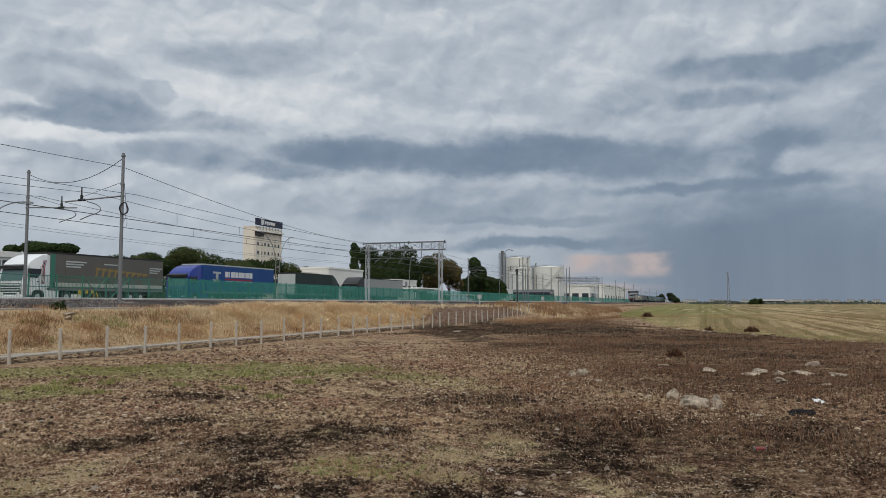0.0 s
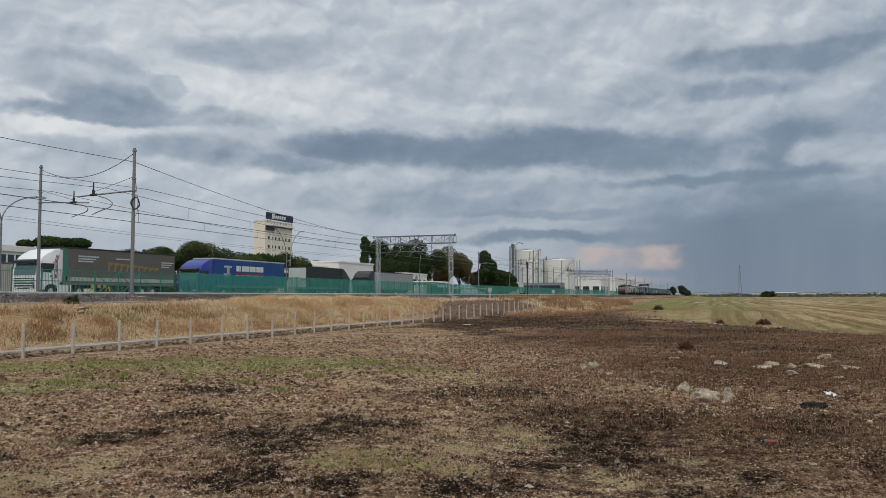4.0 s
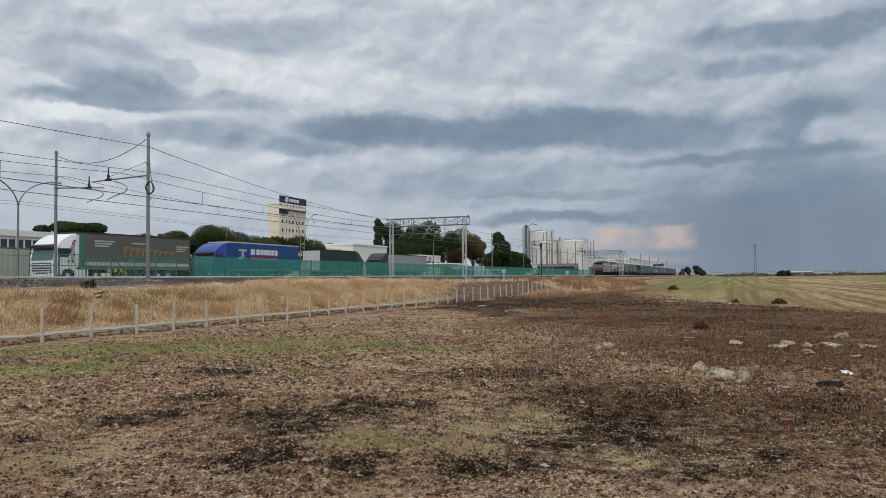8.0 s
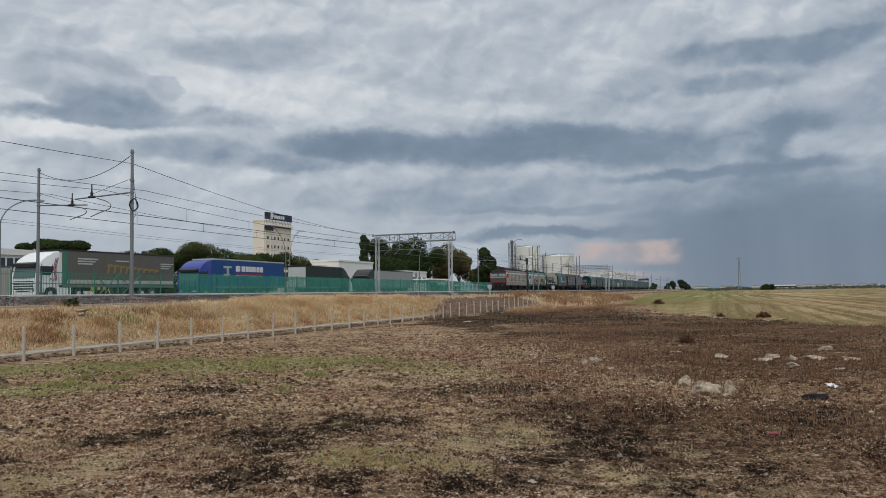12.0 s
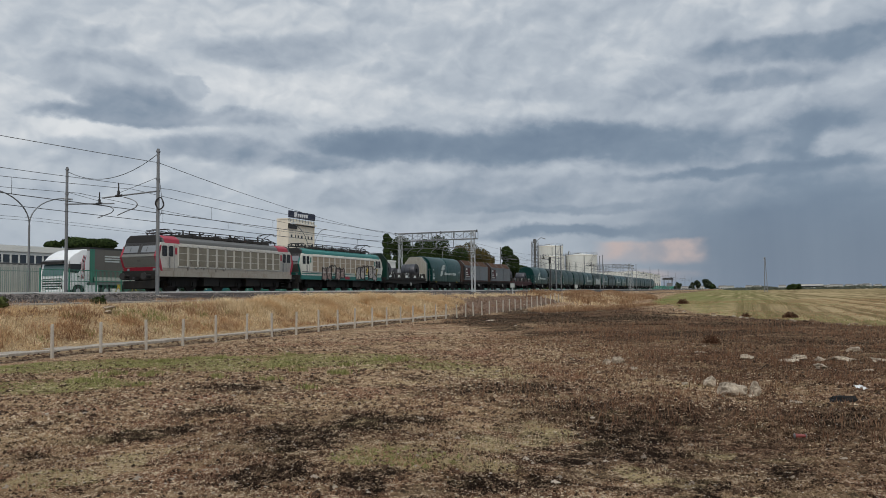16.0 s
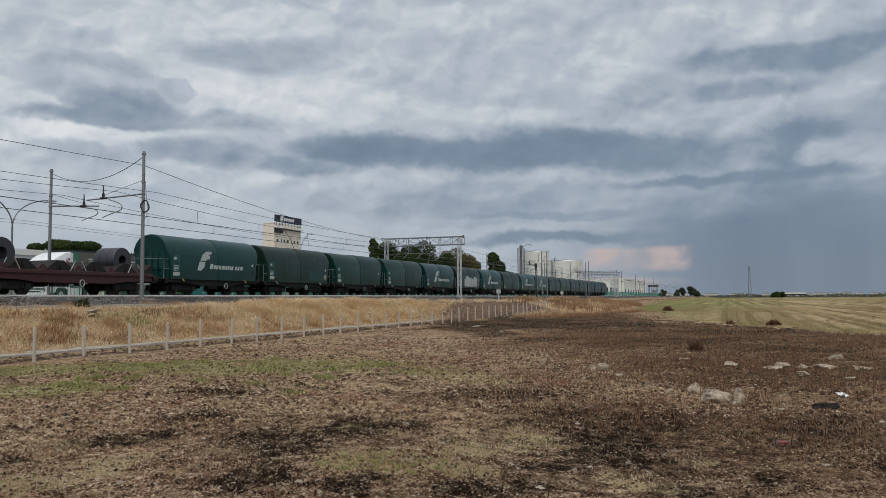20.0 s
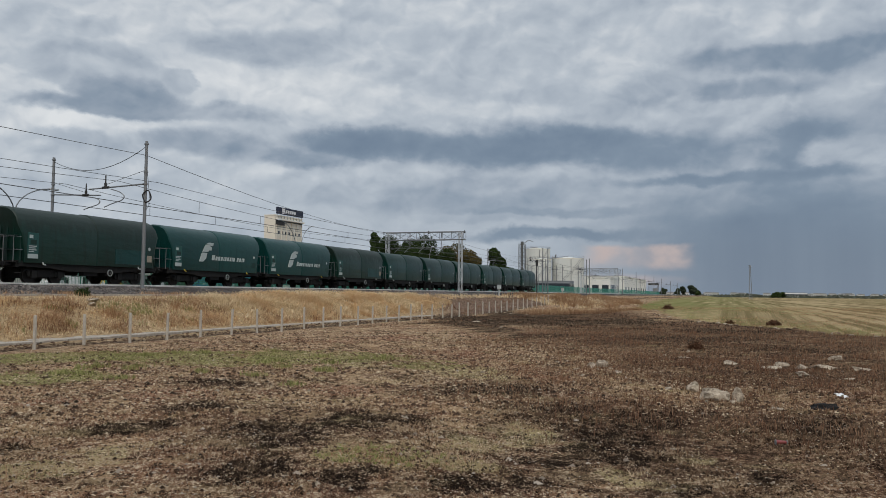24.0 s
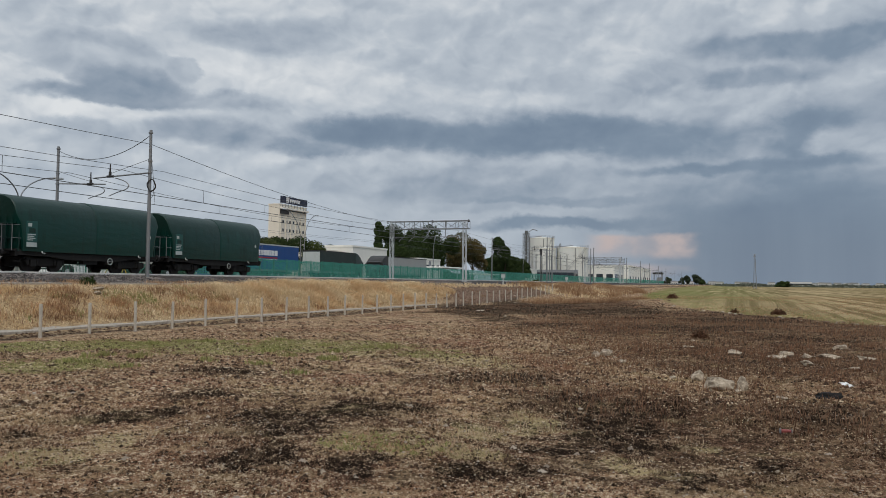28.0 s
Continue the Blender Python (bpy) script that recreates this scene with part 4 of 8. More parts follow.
def gantry(y, z, xn, xf, h):
    t = thing("catenary_gantry", pose(0, y, z), "pale lattice steel catenary gantry spanning both tracks", "gantry", "catenary gantries")
    for x in (xn, xf):
        bm = bmesh.new()
        lattice(bm, (x, 0, -0.1), (x, 0, h - 0.1), 0.38, 6, 0.036)
        part("tower", bm, M_galv_light, t)
        part("footing", make(box, x - 0.7, x + 0.7, -0.7, 0.7, -0.6, 0.1, round_by=0.05, seg=1), M_concrete, t)
    bm = bmesh.new()
    lattice(bm, (xf - 0.5, 0, h - 0.6), (xn + 0.5, 0, h - 0.6), 0.92, 7, 0.05)
    part("beam", bm, M_galv, t)
    for x in (xf - 0.55, xn + 0.5, (xn + xf) / 2 + 0.6):
        bm = bmesh.new()
        for zz in (-0.32, -0.12):
            tube(bm, (x, 0, h + zz), (x, 0, h + zz + 0.12), 0.10, 0.07, 7)
        part("insulator", bm, M_black, t, "dark insulator")
    for x in (xn - 2.4, NEAR_TRACK - 1.2, FAR_TRACK + 1.0, xf + 1.6):
        bm = bmesh.new()
        bent(bm, [(x, 0, h - 1.1), (x, 0, h - 2.0), (x - 0.5, 0, h - 2.3), (x - 0.7, 0, h - 2.6)], 0.045)
        tube(bm, (x - 1.2, 0, h - 2.0), (x + 1.3, 0, h - 2.0), 0.04, 0.04, 6)
        tube(bm, (x, 0, h - 0.2), (x, 0, h - 0.9), 0.06, 0.06, 6)
        part("hanger", bm, M_galv, t)


gantry(87.7, 1.6, -29.6, -38.9, 7.4)
gantry(222, 1.6, -29.6, -39.2, 7.4)
gantry(228, 1.6, -29.6, -39.2, 7.2)


def wire_run(name, spans, r, x_of, sag):
    """A wire hung between supports: (y, z) pairs."""
    bm = bmesh.new()
    for (y0, z0), (y1, z1) in zip(spans, spans[1:]):
        pts = []
        for k in range(13):
            f = k / 12
            y = y0 + (y1 - y0) * f
            pts.append((x_of(y), y, z0 + (z1 - z0) * f - sag * 4 * f * (1 - f)))
        bent(bm, pts, r, 4)
    return part(name, bm, M_wire)


SUPPORTS = [-20, 36, 87.7, 133, 179, 225, 277, 320, 385, 445, 505]


def overhead():
    for track in (NEAR_TRACK, FAR_TRACK):
        t = thing("overhead_line", pose(0, 0, 0), "dark contact and carrier wires with droppers over the track", "overhead wire", "overhead lines", "structure")
        for off in (-0.06, 0.06):
            w = wire_run("contact_wire", [(y, RAIL_Z + 4.73) for y in SUPPORTS], 0.014, lambda y, o=off: track + o + 0.2 * math.sin(y / 18), 0.0)
            w.parent = t
        w = wire_run("carrier_wire", [(y, RAIL_Z + 5.9) for y in SUPPORTS], 0.016, lambda y: track + 0.05 + 0.2 * math.sin(y / 18), 0.75)
        w.parent = t
        for y0, y1 in zip(SUPPORTS[:6], SUPPORTS[1:7]):
            for k in range(1, 7):
                f = k / 7
                y = y0 + (y1 - y0) * f
                top = RAIL_Z + 5.9 - 0.75 * 4 * f * (1 - f)
                bm = bmesh.new()
                x = track + 0.2 * math.sin(y / 18)
                tube(bm, (x, y, RAIL_Z + 4.73), (x, y, top), 0.012, 0.012, 4)
                part("dropper", bm, M_wire, t)
    w = wire_run("feeder_cable", [(-22, 9.2), (34.9, 9.05), (87.7, 8.75)], 0.017, lambda y: -30.0 - 9.2 * max(0.0, (y - 34.9) / 52.8), 0.55)
    tagged(w, "dark feeder cable crossing from mast to gantry", "cable", "feeder cables", "structure")
    for x, z, r, sag in ((-30.0, 7.68, 0.020, 0.5), (-39.8, 6.5, 0.015, 0.3), (-39.8, 6.32, 0.015, 0.28)):
        w = wire_run("feeder_cable", [(y, z) for y in SUPPORTS], r * 0.75, lambda y, x=x: x, sag)
        tagged(w, "dark feeder cable strung between the masts", "cable", "feeder cables", "structure")
    bm = bmesh.new()
    pts = []
    for k in range(13):
        f = k / 12
        pts.append((-30 - 9.8 * f, 34.9 + 3.1 * f, 9.55 + 0.1 * f - 0.9 * 4 * f * (1 - f)))
    bent(bm, pts, 0.02, 5)
    tagged(part("cross_cable", bm, M_wire), "slack dark cable between two masts", "cable", "", "structure")


overhead()


# ---- green fence along the yard ----
def make_fence():
    x = -42.0
    t = thing("green_fence", pose(x, 0, 1.6), "long green palisade fence backed with green netting", "fence")
    post = panel = None
    y = 54.5
    while y < 520:
        step = 2.4
        if post is None:
            post = part("post", make(box, -0.04, 0.04, -0.04, 0.04, -0.1, 2.18, round_by=0.01, seg=1), M_fence_bar, t)
            post.matrix_basis = pose(0, y, 0)
            bm = bmesh.new()
            rng = random.Random(9)
            for j in range(40):
                yy = 0.06 + j * 0.0575
                d = rng.uniform(-0.012, 0.012)
                box(bm, 0.03 + d, 0.036 + d, yy, yy + 0.031, 0.04, 2.1 + rng.uniform(-0.02, 0.03))
            for z in (0.25, 1.9):
                box(bm, -0.03, 0.02, 0, 2.4, z, z + 0.05)
            panel = part("panel", bm, M_fence, t, "green slatted netting panel")
            panel.matrix_basis = pose(0, y, 0)
        else:
            again(post, t, pose(0, y, 0))
            again(panel, t, pose(0, y, 0))
        y += step
    # see-through railing and gate beside the white lorry
    g = thing("green_railing", pose(x, 0, 1.6), "green see-through bar railing with braced gate leaves", "railing")
    bar = frame_bar = None
    for y0 in np.arange(38.05, 54.3, 2.35):
        for j in range(19):
            m = pose(0, y0 + 0.06 + j * 0.123, 0)
            if bar is None:
                bar = part("bar", make(tube, (0, 0, 0.1), (0, 0, 1.95), 0.011, 0.011, 5), M_fence_bar, g)
                bar.matrix_basis = m
            else:
                again(bar, g, m)
        for z in (0.15, 1.15, 1.9):
            m = pose(0, y0, z)
            if frame_bar is None:
                frame_bar = part("cross_rail", make(box, -0.02, 0.02, 0, 2.35, 0, 0.05), M_fence_bar, g)
                frame_bar.matrix_basis = m
            else:
                again(frame_bar, g, m)
        bm = bmesh.new()
        box(bm, -0.035, 0.035, -0.035, 0.035, 0, 2.02)
        part("gate_post", bm, M_fence_bar, g).matrix_basis = pose(0, y0, 0)
    for y0 in (45.1, 47.45):
        bm = bmesh.new()
        tube(bm, (0.05, y0, 0.15), (0.05, y0 + 2.3, 1.85), 0.03, 0.03, 6)
        tube(bm, (0.05, y0, 1.85), (0.05, y0 + 2.3, 0.15), 0.03, 0.03, 6)
        part("brace", bm, M_fence_bar, g)
    w = thing("bar_railing", pose(x, 0, 1.5), "thin grey-green bar railing beside the yard entrance", "railing")
    bar = frame_bar = None
    for y0 in np.arange(24.0, 38.0, 2.0):
        for j in range(14):
            m = pose(0, y0 + 0.05 + j * 0.14, 0)
            if bar is None:
                bar = part("bar", make(box, -0.012, 0.012, 0, 0.024, 0.0, 2.1), M_fence_pale, w)
                bar.matrix_basis = m
            else:
                again(bar, w, m)
        for z in (0.3, 1.85):
            m = pose(-0.03, y0, z)
            if frame_bar is None:
                frame_bar = part("cross_rail", make(box, -0.012, 0.012, 0, 2.0, 0, 0.05), M_fence_pale, w)
                frame_bar.matrix_basis = m
            else:
                again(frame_bar, w, m)


make_fence()


# ---- lorries in the yard ----
def lorry(y, x, cab_mat, side_mat, label, roof_mat=None, length=16.5, art="", facing=-1, box_h=3.95):
    """An articulated lorry along y with its near side at x; the cab is at the low-y end (facing -1) or the high-y end."""
    m = pose(x, y, 1.64) if facing < 0 else pose(x - 2.5, y + length, 1.64, 0, 0, 180)
    t = thing("lorry", m, label, "lorry", "parked lorries")
    W = 2.5
    # local: x from -W to 0 (near side at 0), y from 0 (nose) back
    nose = [(0.08, 0.45), (0.0, 1.2), (0.06, 1.75), (0.26, 2.66), (0.34, 2.86), (0.62, 3.16), (1.1, 3.46), (1.7, 3.70), (2.25, 3.82), (2.25, 0.75), (1.95, 0.75), (1.88, 1.0), (1.62, 1.12), (1.1, 1.12), (0.84, 1.0), (0.78, 0.45)]
    bm = bmesh.new()
    side_prism(bm, nose, -W + 0.02, -0.02)
    soften(bm, 0.09, 2)
    part("cab", bm, cab_mat, t, smooth=True)
    bm = bmesh.new()
    for q in ([(0.04, 1.72), (0.24, 2.58)],):
        (a0, z0), (a1, z1) = q
        v = [bm.verts.new(p) for p in ((-W + 0.2, a0 - 0.03, z0), (-0.2, a0 - 0.03, z0), (-0.25, a1 - 0.03, z1), (-W + 0.25, a1 - 0.03, z1))]
        bm.faces.new(v)
        r = bmesh.ops.extrude_face_region(bm, geom=list(bm.faces))
        bmesh.ops.translate(bm, vec=(0, 0.05, 0), verts=[e for e in r["geom"] if isinstance(e, bmesh.types.BMVert)])
    part("windscreen", bm, M_windscreen, t, "windscreen with a dull teal reflection in its colour")
    bm = bmesh.new()
    side_prism(bm, [(0.42, 1.98), (0.56, 2.62), (1.62, 2.62), (1.62, 2.30), (1.30, 1.92)], -0.03, 0.0)
    part("side_window", bm, M_glass, t, "dark cab window")
    bm = bmesh.new()
    side_prism(bm, [(0.36, 2.92), (-0.06, 2.80), (-0.04, 2.60), (0.26, 2.66)], -W + 0.15, -0.15)
    part("sun_visor", bm, M_black, t)
    part("grille_panel", make(box, -W + 0.28, -0.28, -0.012, 0.1, 0.68, 1.5, round_by=0.03, seg=1), M_black, t)
    for k in range(4):
        part("grille_bar", make(box, -W + 0.35, -0.35, -0.035, 0.0, 0.78 + k * 0.19, 0.85 + k * 0.19), cab_mat, t)
    part("bumper", make(box, -W + 0.02, -0.02, -0.05, 0.4, 0.3, 0.62, round_by=0.05), cab_mat, t)
    for xx in (-W + 0.3, -0.62):
        part("headlight", make(box, xx, xx + 0.32, -0.07, 0.05, 0.6, 0.75, round_by=0.02, seg=1), M_lens, t, "clear headlight")
    for xx in (0.02, -W - 0.22):
        part("mirror", make(box, xx, xx + 0.2, 0.3, 0.42, 1.95, 2.6, round_by=0.03, seg=1), M_black, t)
    bm = bmesh.new()
    box(bm, -0.02, 0.006, 0.46, 0.475, 0.95, 2.8)
    box(bm, -0.02, 0.006, 1.50, 1.515, 0.95, 2.8)
    part("door_seam", bm, M_black, t)
    part("door_handle", make(box, -0.02, 0.03, 1.24, 1.42, 1.62, 1.70), M_black, t)
    part("step", make(box, -0.2, 0.0, 0.3, 0.75, 0.36, 0.62, round_by=0.03, seg=1), M_black, t)
    part("side_fairing", make(box, -0.06, 0.0, 2.0, 3.4, 0.4, 1.0, round_by=0.02, seg=1), cab_mat, t)
    part("spoiler", make(box, -0.1, -0.04, 2.2, 2.5, 1.2, 3.7, round_by=0.02, seg=1), cab_mat, t)
    # chassis and wheels
    bm = bmesh.new()
    box(bm, -W + 0.75, -0.75, 1.6, length - 0.3, 0.75, 1.0)
    box(bm, -0.35, -0.05, 6.3, 9.5, 0.45, 0.95)
    part("chassis", bm, M_black, t)
    wheel = None
    for yy in (1.35, 4.2, length - 5.6, length - 4.3, length - 3.0):
        for xx in (-0.18, -W + 0.18):
            if wheel is None:
                bm = bmesh.new()
                tube(bm, (-0.16, 0, 0), (0.16, 0, 0), 0.5, 0.5, 20)
                wheel = part("wheel", bm, M_tyre, t, smooth=True)
                bm = bmesh.new()
                tube(bm, (0.13, 0, 0), (0.175, 0, 0), 0.27, 0.22, 14)
                rim = part("rim", bm, M_galv_light, wheel)
                wheel.matrix_basis = pose(xx, yy, 0.5)
            else:
                w2 = again(wheel, t, pose(xx, yy, 0.5, 0, 0, 0 if xx > -1 else 180))
                again(rim, w2, pose(0, 0, 0))
    # trailer
    y0 = 2.5
    part("trailer_body", make(box, -W, 0, y0, length, 1.15, box_h, round_by=0.03, seg=1), side_mat, t)
    bm = bmesh.new()
    box(bm, -W - 0.012, 0.012, y0 - 0.02, length + 0.02, box_h - 0.1, box_h + 0.03)
    part("roof_rail", bm, roof_mat or M_black, t)
    bm = bmesh.new()
    box(bm, -W - 0.01, 0.014, y0, length + 0.01, 1.02, 1.2)
    part("side_rail", bm, M_galv, t)
    for k in range(1, 9):
        yy = y0 + (length - y0) * k / 9
        part("curtain_strap", make(box, 0.0, 0.012, yy - 0.02, yy + 0.02, 1.2, box_h - 0.1), side_mat, t)

    def mark(name, mat, y1, y2, z1, z2, lab=""):
        b2 = bmesh.new()
        box(b2, 0.0, 0.02, y1, y2, z1, z2)
        part(name, b2, mat, t, lab)

    if art == "blue":
        for k, (a, b) in enumerate([(0, 0.55), (0.62, 0.78), (1.05, 1.75), (1.85, 2.4), (2.5, 3.05), (3.1, 3.6), (3.68, 3.85), (3.95, 4.5), (4.6, 5.2)]):
            mark("lettering", M_signwhite, 6.4 + a, 6.4 + b, 2.72, 3.3, "white lettering bars")
        mark("lettering", M_lred, 6.4, 11.6, 2.42, 2.56, "red underline")
        mark("lettering", M_signwhite, 6.4, 11.6, 2.26, 2.34, "white underline")
        mark("emblem", M_logo, 4.2, 5.6, 3.05, 3.25, "pale emblem bar")
        mark("emblem", M_logo, 4.75, 5.15, 2.3, 3.05, "pale emblem stem")
        mark("emblem", M_logo, 4.2, 5.4, 2.2, 2.45, "pale emblem foot")
    if art == "grey":
        for k in range(9):
            ya, zb, zt = 7.2 + k * 0.72, 2.1 + 0.03 * k, 2.95 - 0.04 * k
            bm = bmesh.new()
            side_prism(bm, [(ya, zb), (ya + 0.2, zb), (ya + 0.34, zt - 0.2), (ya + 0.62, zt - 0.2), (ya + 0.66, zt), (ya + 0.05, zt), (ya + 0.02, zt - 0.2), (ya + 0.14, zt - 0.2)], 0.0, 0.02)
            part("lettering", bm, M_gold, t, "ochre lettering shapes")
        for k in range(3):
            mark("lettering", M_plate, 4.0, 6.2 - 0.3 * k, 3.25 - k * 0.2, 3.36 - k * 0.2, "small white lettering bars")
            mark("lettering", M_plate, 13.9, 15.6 - 0.3 * k, 3.1 - k * 0.2, 3.2 - k * 0.2, "small white lettering bars")
        mark("lettering", M_plate, 8.2, 9.8, 3.2, 3.3, "small white lettering bars")
        for k, (mm, dy) in enumerate(((M_lred, 0.0), (M_black, 0.12), (M_lred, 0.24))):
            bm = bmesh.new()
            bent(bm, [(0.0, 1.62 + dy, 1.5), (0.0, 1.72 + dy, 2.1), (0.0, 1.66 + dy, 2.7), (0.0, 1.85 + dy, 3.3)], 0.022, 4)
            part("decal", bm, mm, t, "curved decal line")
        mark("nose_plate", M_truck_white, 0.02, 0.3, 1.3, 1.5)
        mark("stripe", M_ribwall, y0 + 0.3, length - 0.2, 1.28, 1.62, "pale reflective stripe")
        mark("front_panel", M_curtain_green, y0 - 0.02, y0 + 0.45, 1.2, box_h - 0.12, "green front panel")
    if art == "dark":
        bm = bmesh.new()
        box(bm, -W + 0.05, -0.05, length, length + 0.05, 1.2, box_h - 0.15)
        part("rear_door", bm, M_plate, t, "pale rear doors")
        mark("lettering", M_plate, 8.6, 9.8, 2.3, 2.7, "small pale lettering bar")
    return t


lorry(45.7, -48.0, M_truck_white, M_curtain_grey, "white-cabbed lorry with a charcoal curtain trailer", art="grey", length=15.8)
lorry(65.1, -48.0, M_truck_blue, M_curtain_blue, "blue lorry with white lettering bars on its trailer", M_plate, art="blue", length=16.2)
lorry(86.5, -48.0, M_curtain_dark, M_curtain_dark, "black-green lorry with pale rear doors behind the fence", art="dark", facing=1, length=12.0, box_h=3.75)
lorry(104.5, -48.0, M_black, M_curtain_pale, "dark-cabbed lorry with a pale grey trailer", length=18.0, box_h=3.7)


def container(x, y, z, length, label):
    t = thing("shipping_container", pose(x, y, z), label, "container")
    bm = bmesh.new()
    k = int(length / 0.14)
    for side in (0.0, -2.44):
        pts = [(length * i / k, side + (0.03 if (i // 2) % 2 else 0.0)) for i in range(k + 1)]
        lo = [bm.verts.new((xx, yy, 0.15)) for yy, xx in pts]
        hi = [bm.verts.new((xx, yy, 2.8)) for yy, xx in pts]
        for i in range(k):
            bm.faces.new((lo[i], lo[i + 1], hi[i + 1], hi[i]))
    part("side_sheet", bm, M_ribwall, t)
    part("roof", make(box, -2.44, 0.03, 0, length, 2.76, 2.9, round_by=0.02, seg=1), M_ldark, t)
    part("floor_frame", make(box, -2.44, 0.03, 0, length, 0, 0.18), M_grey_wall, t)
    for yy in (0.0, length - 0.1):
        part("end_wall", make(box, -2.44, 0.03, yy, yy + 0.1, 0.1, 2.8), M_ribwall, t)


container(-55, 40.5, 1.64, 15.0, "pale ribbed container standing in the yard")
trestle = thing("barrier_trestle", pose(-43.2, 46.0, 1.62), "yellow and black striped barrier trestle", "barrier")
for k in range(6):
    bm = bmesh.new()
    side_prism(bm, [(k * 0.3, 0.75), (k * 0.3 + 0.3, 0.75), (k * 0.3 + 0.3, 0.98), (k * 0.3, 0.98)], 0.0, 0.04)
    part("board", bm, M_black if k % 2 else M_yellow, trestle)
for yy, lean in ((0.1, 0.35), (0.1, -0.35), (1.7, 0.35), (1.7, -0.35)):
    bm = bmesh.new()
    tube(bm, (0.02, yy, 0.9), (lean, yy + lean * 0.4, -0.02), 0.035, 0.035, 6)
    part("leg", bm, M_yellow, trestle)


def lamp_post(x, y, z, h, arms, fork=0.55, label="tall curved yard lamp post of grey steel"):
    t = thing("yard_lamp", pose(x, y, z), label, "lamp post", "yard lamps")
    bm = bmesh.new()
    tube(bm, (0, 0, 0), (0, 0, h * fork), 0.075, 0.062, 10)
    part("pole", bm, M_galv, t, smooth=True)
    for s, out in arms:
        bm = bmesh.new()
        pts = [(0, 0, h * fork)]
        for k in range(1, 10):
            a = k / 9 * radians(82)
            pts.append((0, s * out * (1 - math.cos(a)), h * fork + h * (0.98 - fork) * math.sin(a)))
        bent(bm, pts, 0.042, 7)
        part("arm", bm, M_galv, t, smooth=True)
        bm = bmesh.new()
        e = pts[-1]
        box(bm, -0.14, 0.14, e[1] - 0.1 * s if s > 0 else e[1] - 0.6, e[1] + 0.6 if s > 0 else e[1] + 0.1, e[2] - 0.06, e[2] + 0.08)
        soften(bm, 0.03, 1)
        part("lamp_head", bm, M_galv_light, t, "pale lamp head")


lamp_post(-52, 88.5, 1.64, 9.0, [(-1, 4.4)])
lamp_post(-43.5, 38.5, 1.64, 7.0, [(-1, 3.0), (1, 3.3)], 0.69, "double-armed curved yard lamp post")
lamp_post(-45, 175, 1.64, 6.5, [(1, 3.0)])
lamp_post(-52.3, 90.0, 1.64, 8.9, [(1, 3.4)])
lamp_post(-47, 123, 1.64, 8.0, [(1, 1.6)])


# ---- buildings ----
def building(name, x0, x1, y0, y1, z0, h, mat, label, rows=(), roof=0.35, doors=()):
    """A block with a parapet; rows of windows (height, size) on the near face (x1) and on the front face (y0)."""
    t = thing(name, pose(x1, y0, z0), label, "building", "yard buildings")
    w, d = x1 - x0, y1 - y0
    part("wall", make(box, -w, 0, 0, d, -0.3, h), mat, t)
    part("roof", make(box, -w - 0.15, 0.15, -0.15, d + 0.15, h, h + roof), M_grey_wall if mat not in (M_cream, M_white_wall) else mat, t)
    for z, ww, hh, n in rows:
        for face in (0, 1):
            span = d if face == 0 else w
            count = n if face == 0 else max(1, int(n * w / d))
            for k in range(count):
                c = span * (k + 0.5) / count
                bm = bmesh.new()
                if face == 0:
                    box(bm, -0.02, 0.06, c - ww / 2, c + ww / 2, z, z + hh)
                else:
                    box(bm, -c - ww / 2, -c + ww / 2, -0.06, 0.02, z, z + hh)
                part("window", bm, M_darkwin, t)
    for y1_, y2_, z2 in doors:
        bm = bmesh.new()
        box(bm, -0.02, 0.07, y1_, y2_, 0, z2)
        part("door", bm, M_grey_wall, t)
    return t


# tall silo block with a roof sign
silo = building("silo_tower", -192.6, -187, 300, 323, 1.5, 33.3, M_cream, "tall cream silo tower with a dark roof sign", roof=0.5)
for z in (25.4, 21.6, 17.8):
    for k in range(7):
        y = 2.4 + k * 2.9
        part("window", make(box, -0.02, 0.08, y, y + 1.2, z, z + 1.3), M_darkwin, silo)
for k in range(6):
    y = 0.9 + k * 4.3
    part("pilaster", make(box, 0, 0.3, y - 0.25, y + 0.25, 0, 31.0), M_cream, silo)
part("sign_board", make(box, -0.4, 0.4, 1.0, 23.2, 34.3, 37.3), M_navy, silo, "navy roof sign board")
for a, b, c, d in ((4.6, 6.9, 34.6, 37.0), (7.5, 8.9, 34.8, 36.4), (9.3, 10.7, 34.8, 36.4), (11.1, 12.5, 34.8, 36.4), (12.9, 14.3, 34.8, 36.4), (14.7, 16.3, 34.8, 36.4)):
    bm = bmesh.new()
    side_prism(bm, [(a, c), (b - 0.5, c), (b, c + 0.5), (b + 0.25, d), (a + 0.25, d)], 0.4, 0.5)
    part("sign_mark", bm, M_signwhite, silo, "plain white slanted sign mark")
part("ledge", make(box, 0, 1.2, 0.4, 23.4, 31.6, 32.2), M_white_wall, silo)
# black boxes on the wall imitate the shade of hollows under the ledge
part("recess", make(box, 0.0, 0.15, 0.4, 23.0, 31.0, 31.5), M_black, silo, "black strip as painted shade below the ledge")
part("recess", make(box, 0.0, 0.5, 0.2, 7.0, 29.4, 31.0), M_black, silo, "black box as painted shade of a machinery bay")
for k in range(9):
    bm = bmesh.new()
    tube(bm, (0.6, 1.4 + k * 2.6, 32.2), (0.2, 1.4 + k * 2.6, 34.2), 0.12, 0.12, 5)
    part("sign_strut", bm, M_galv, silo)

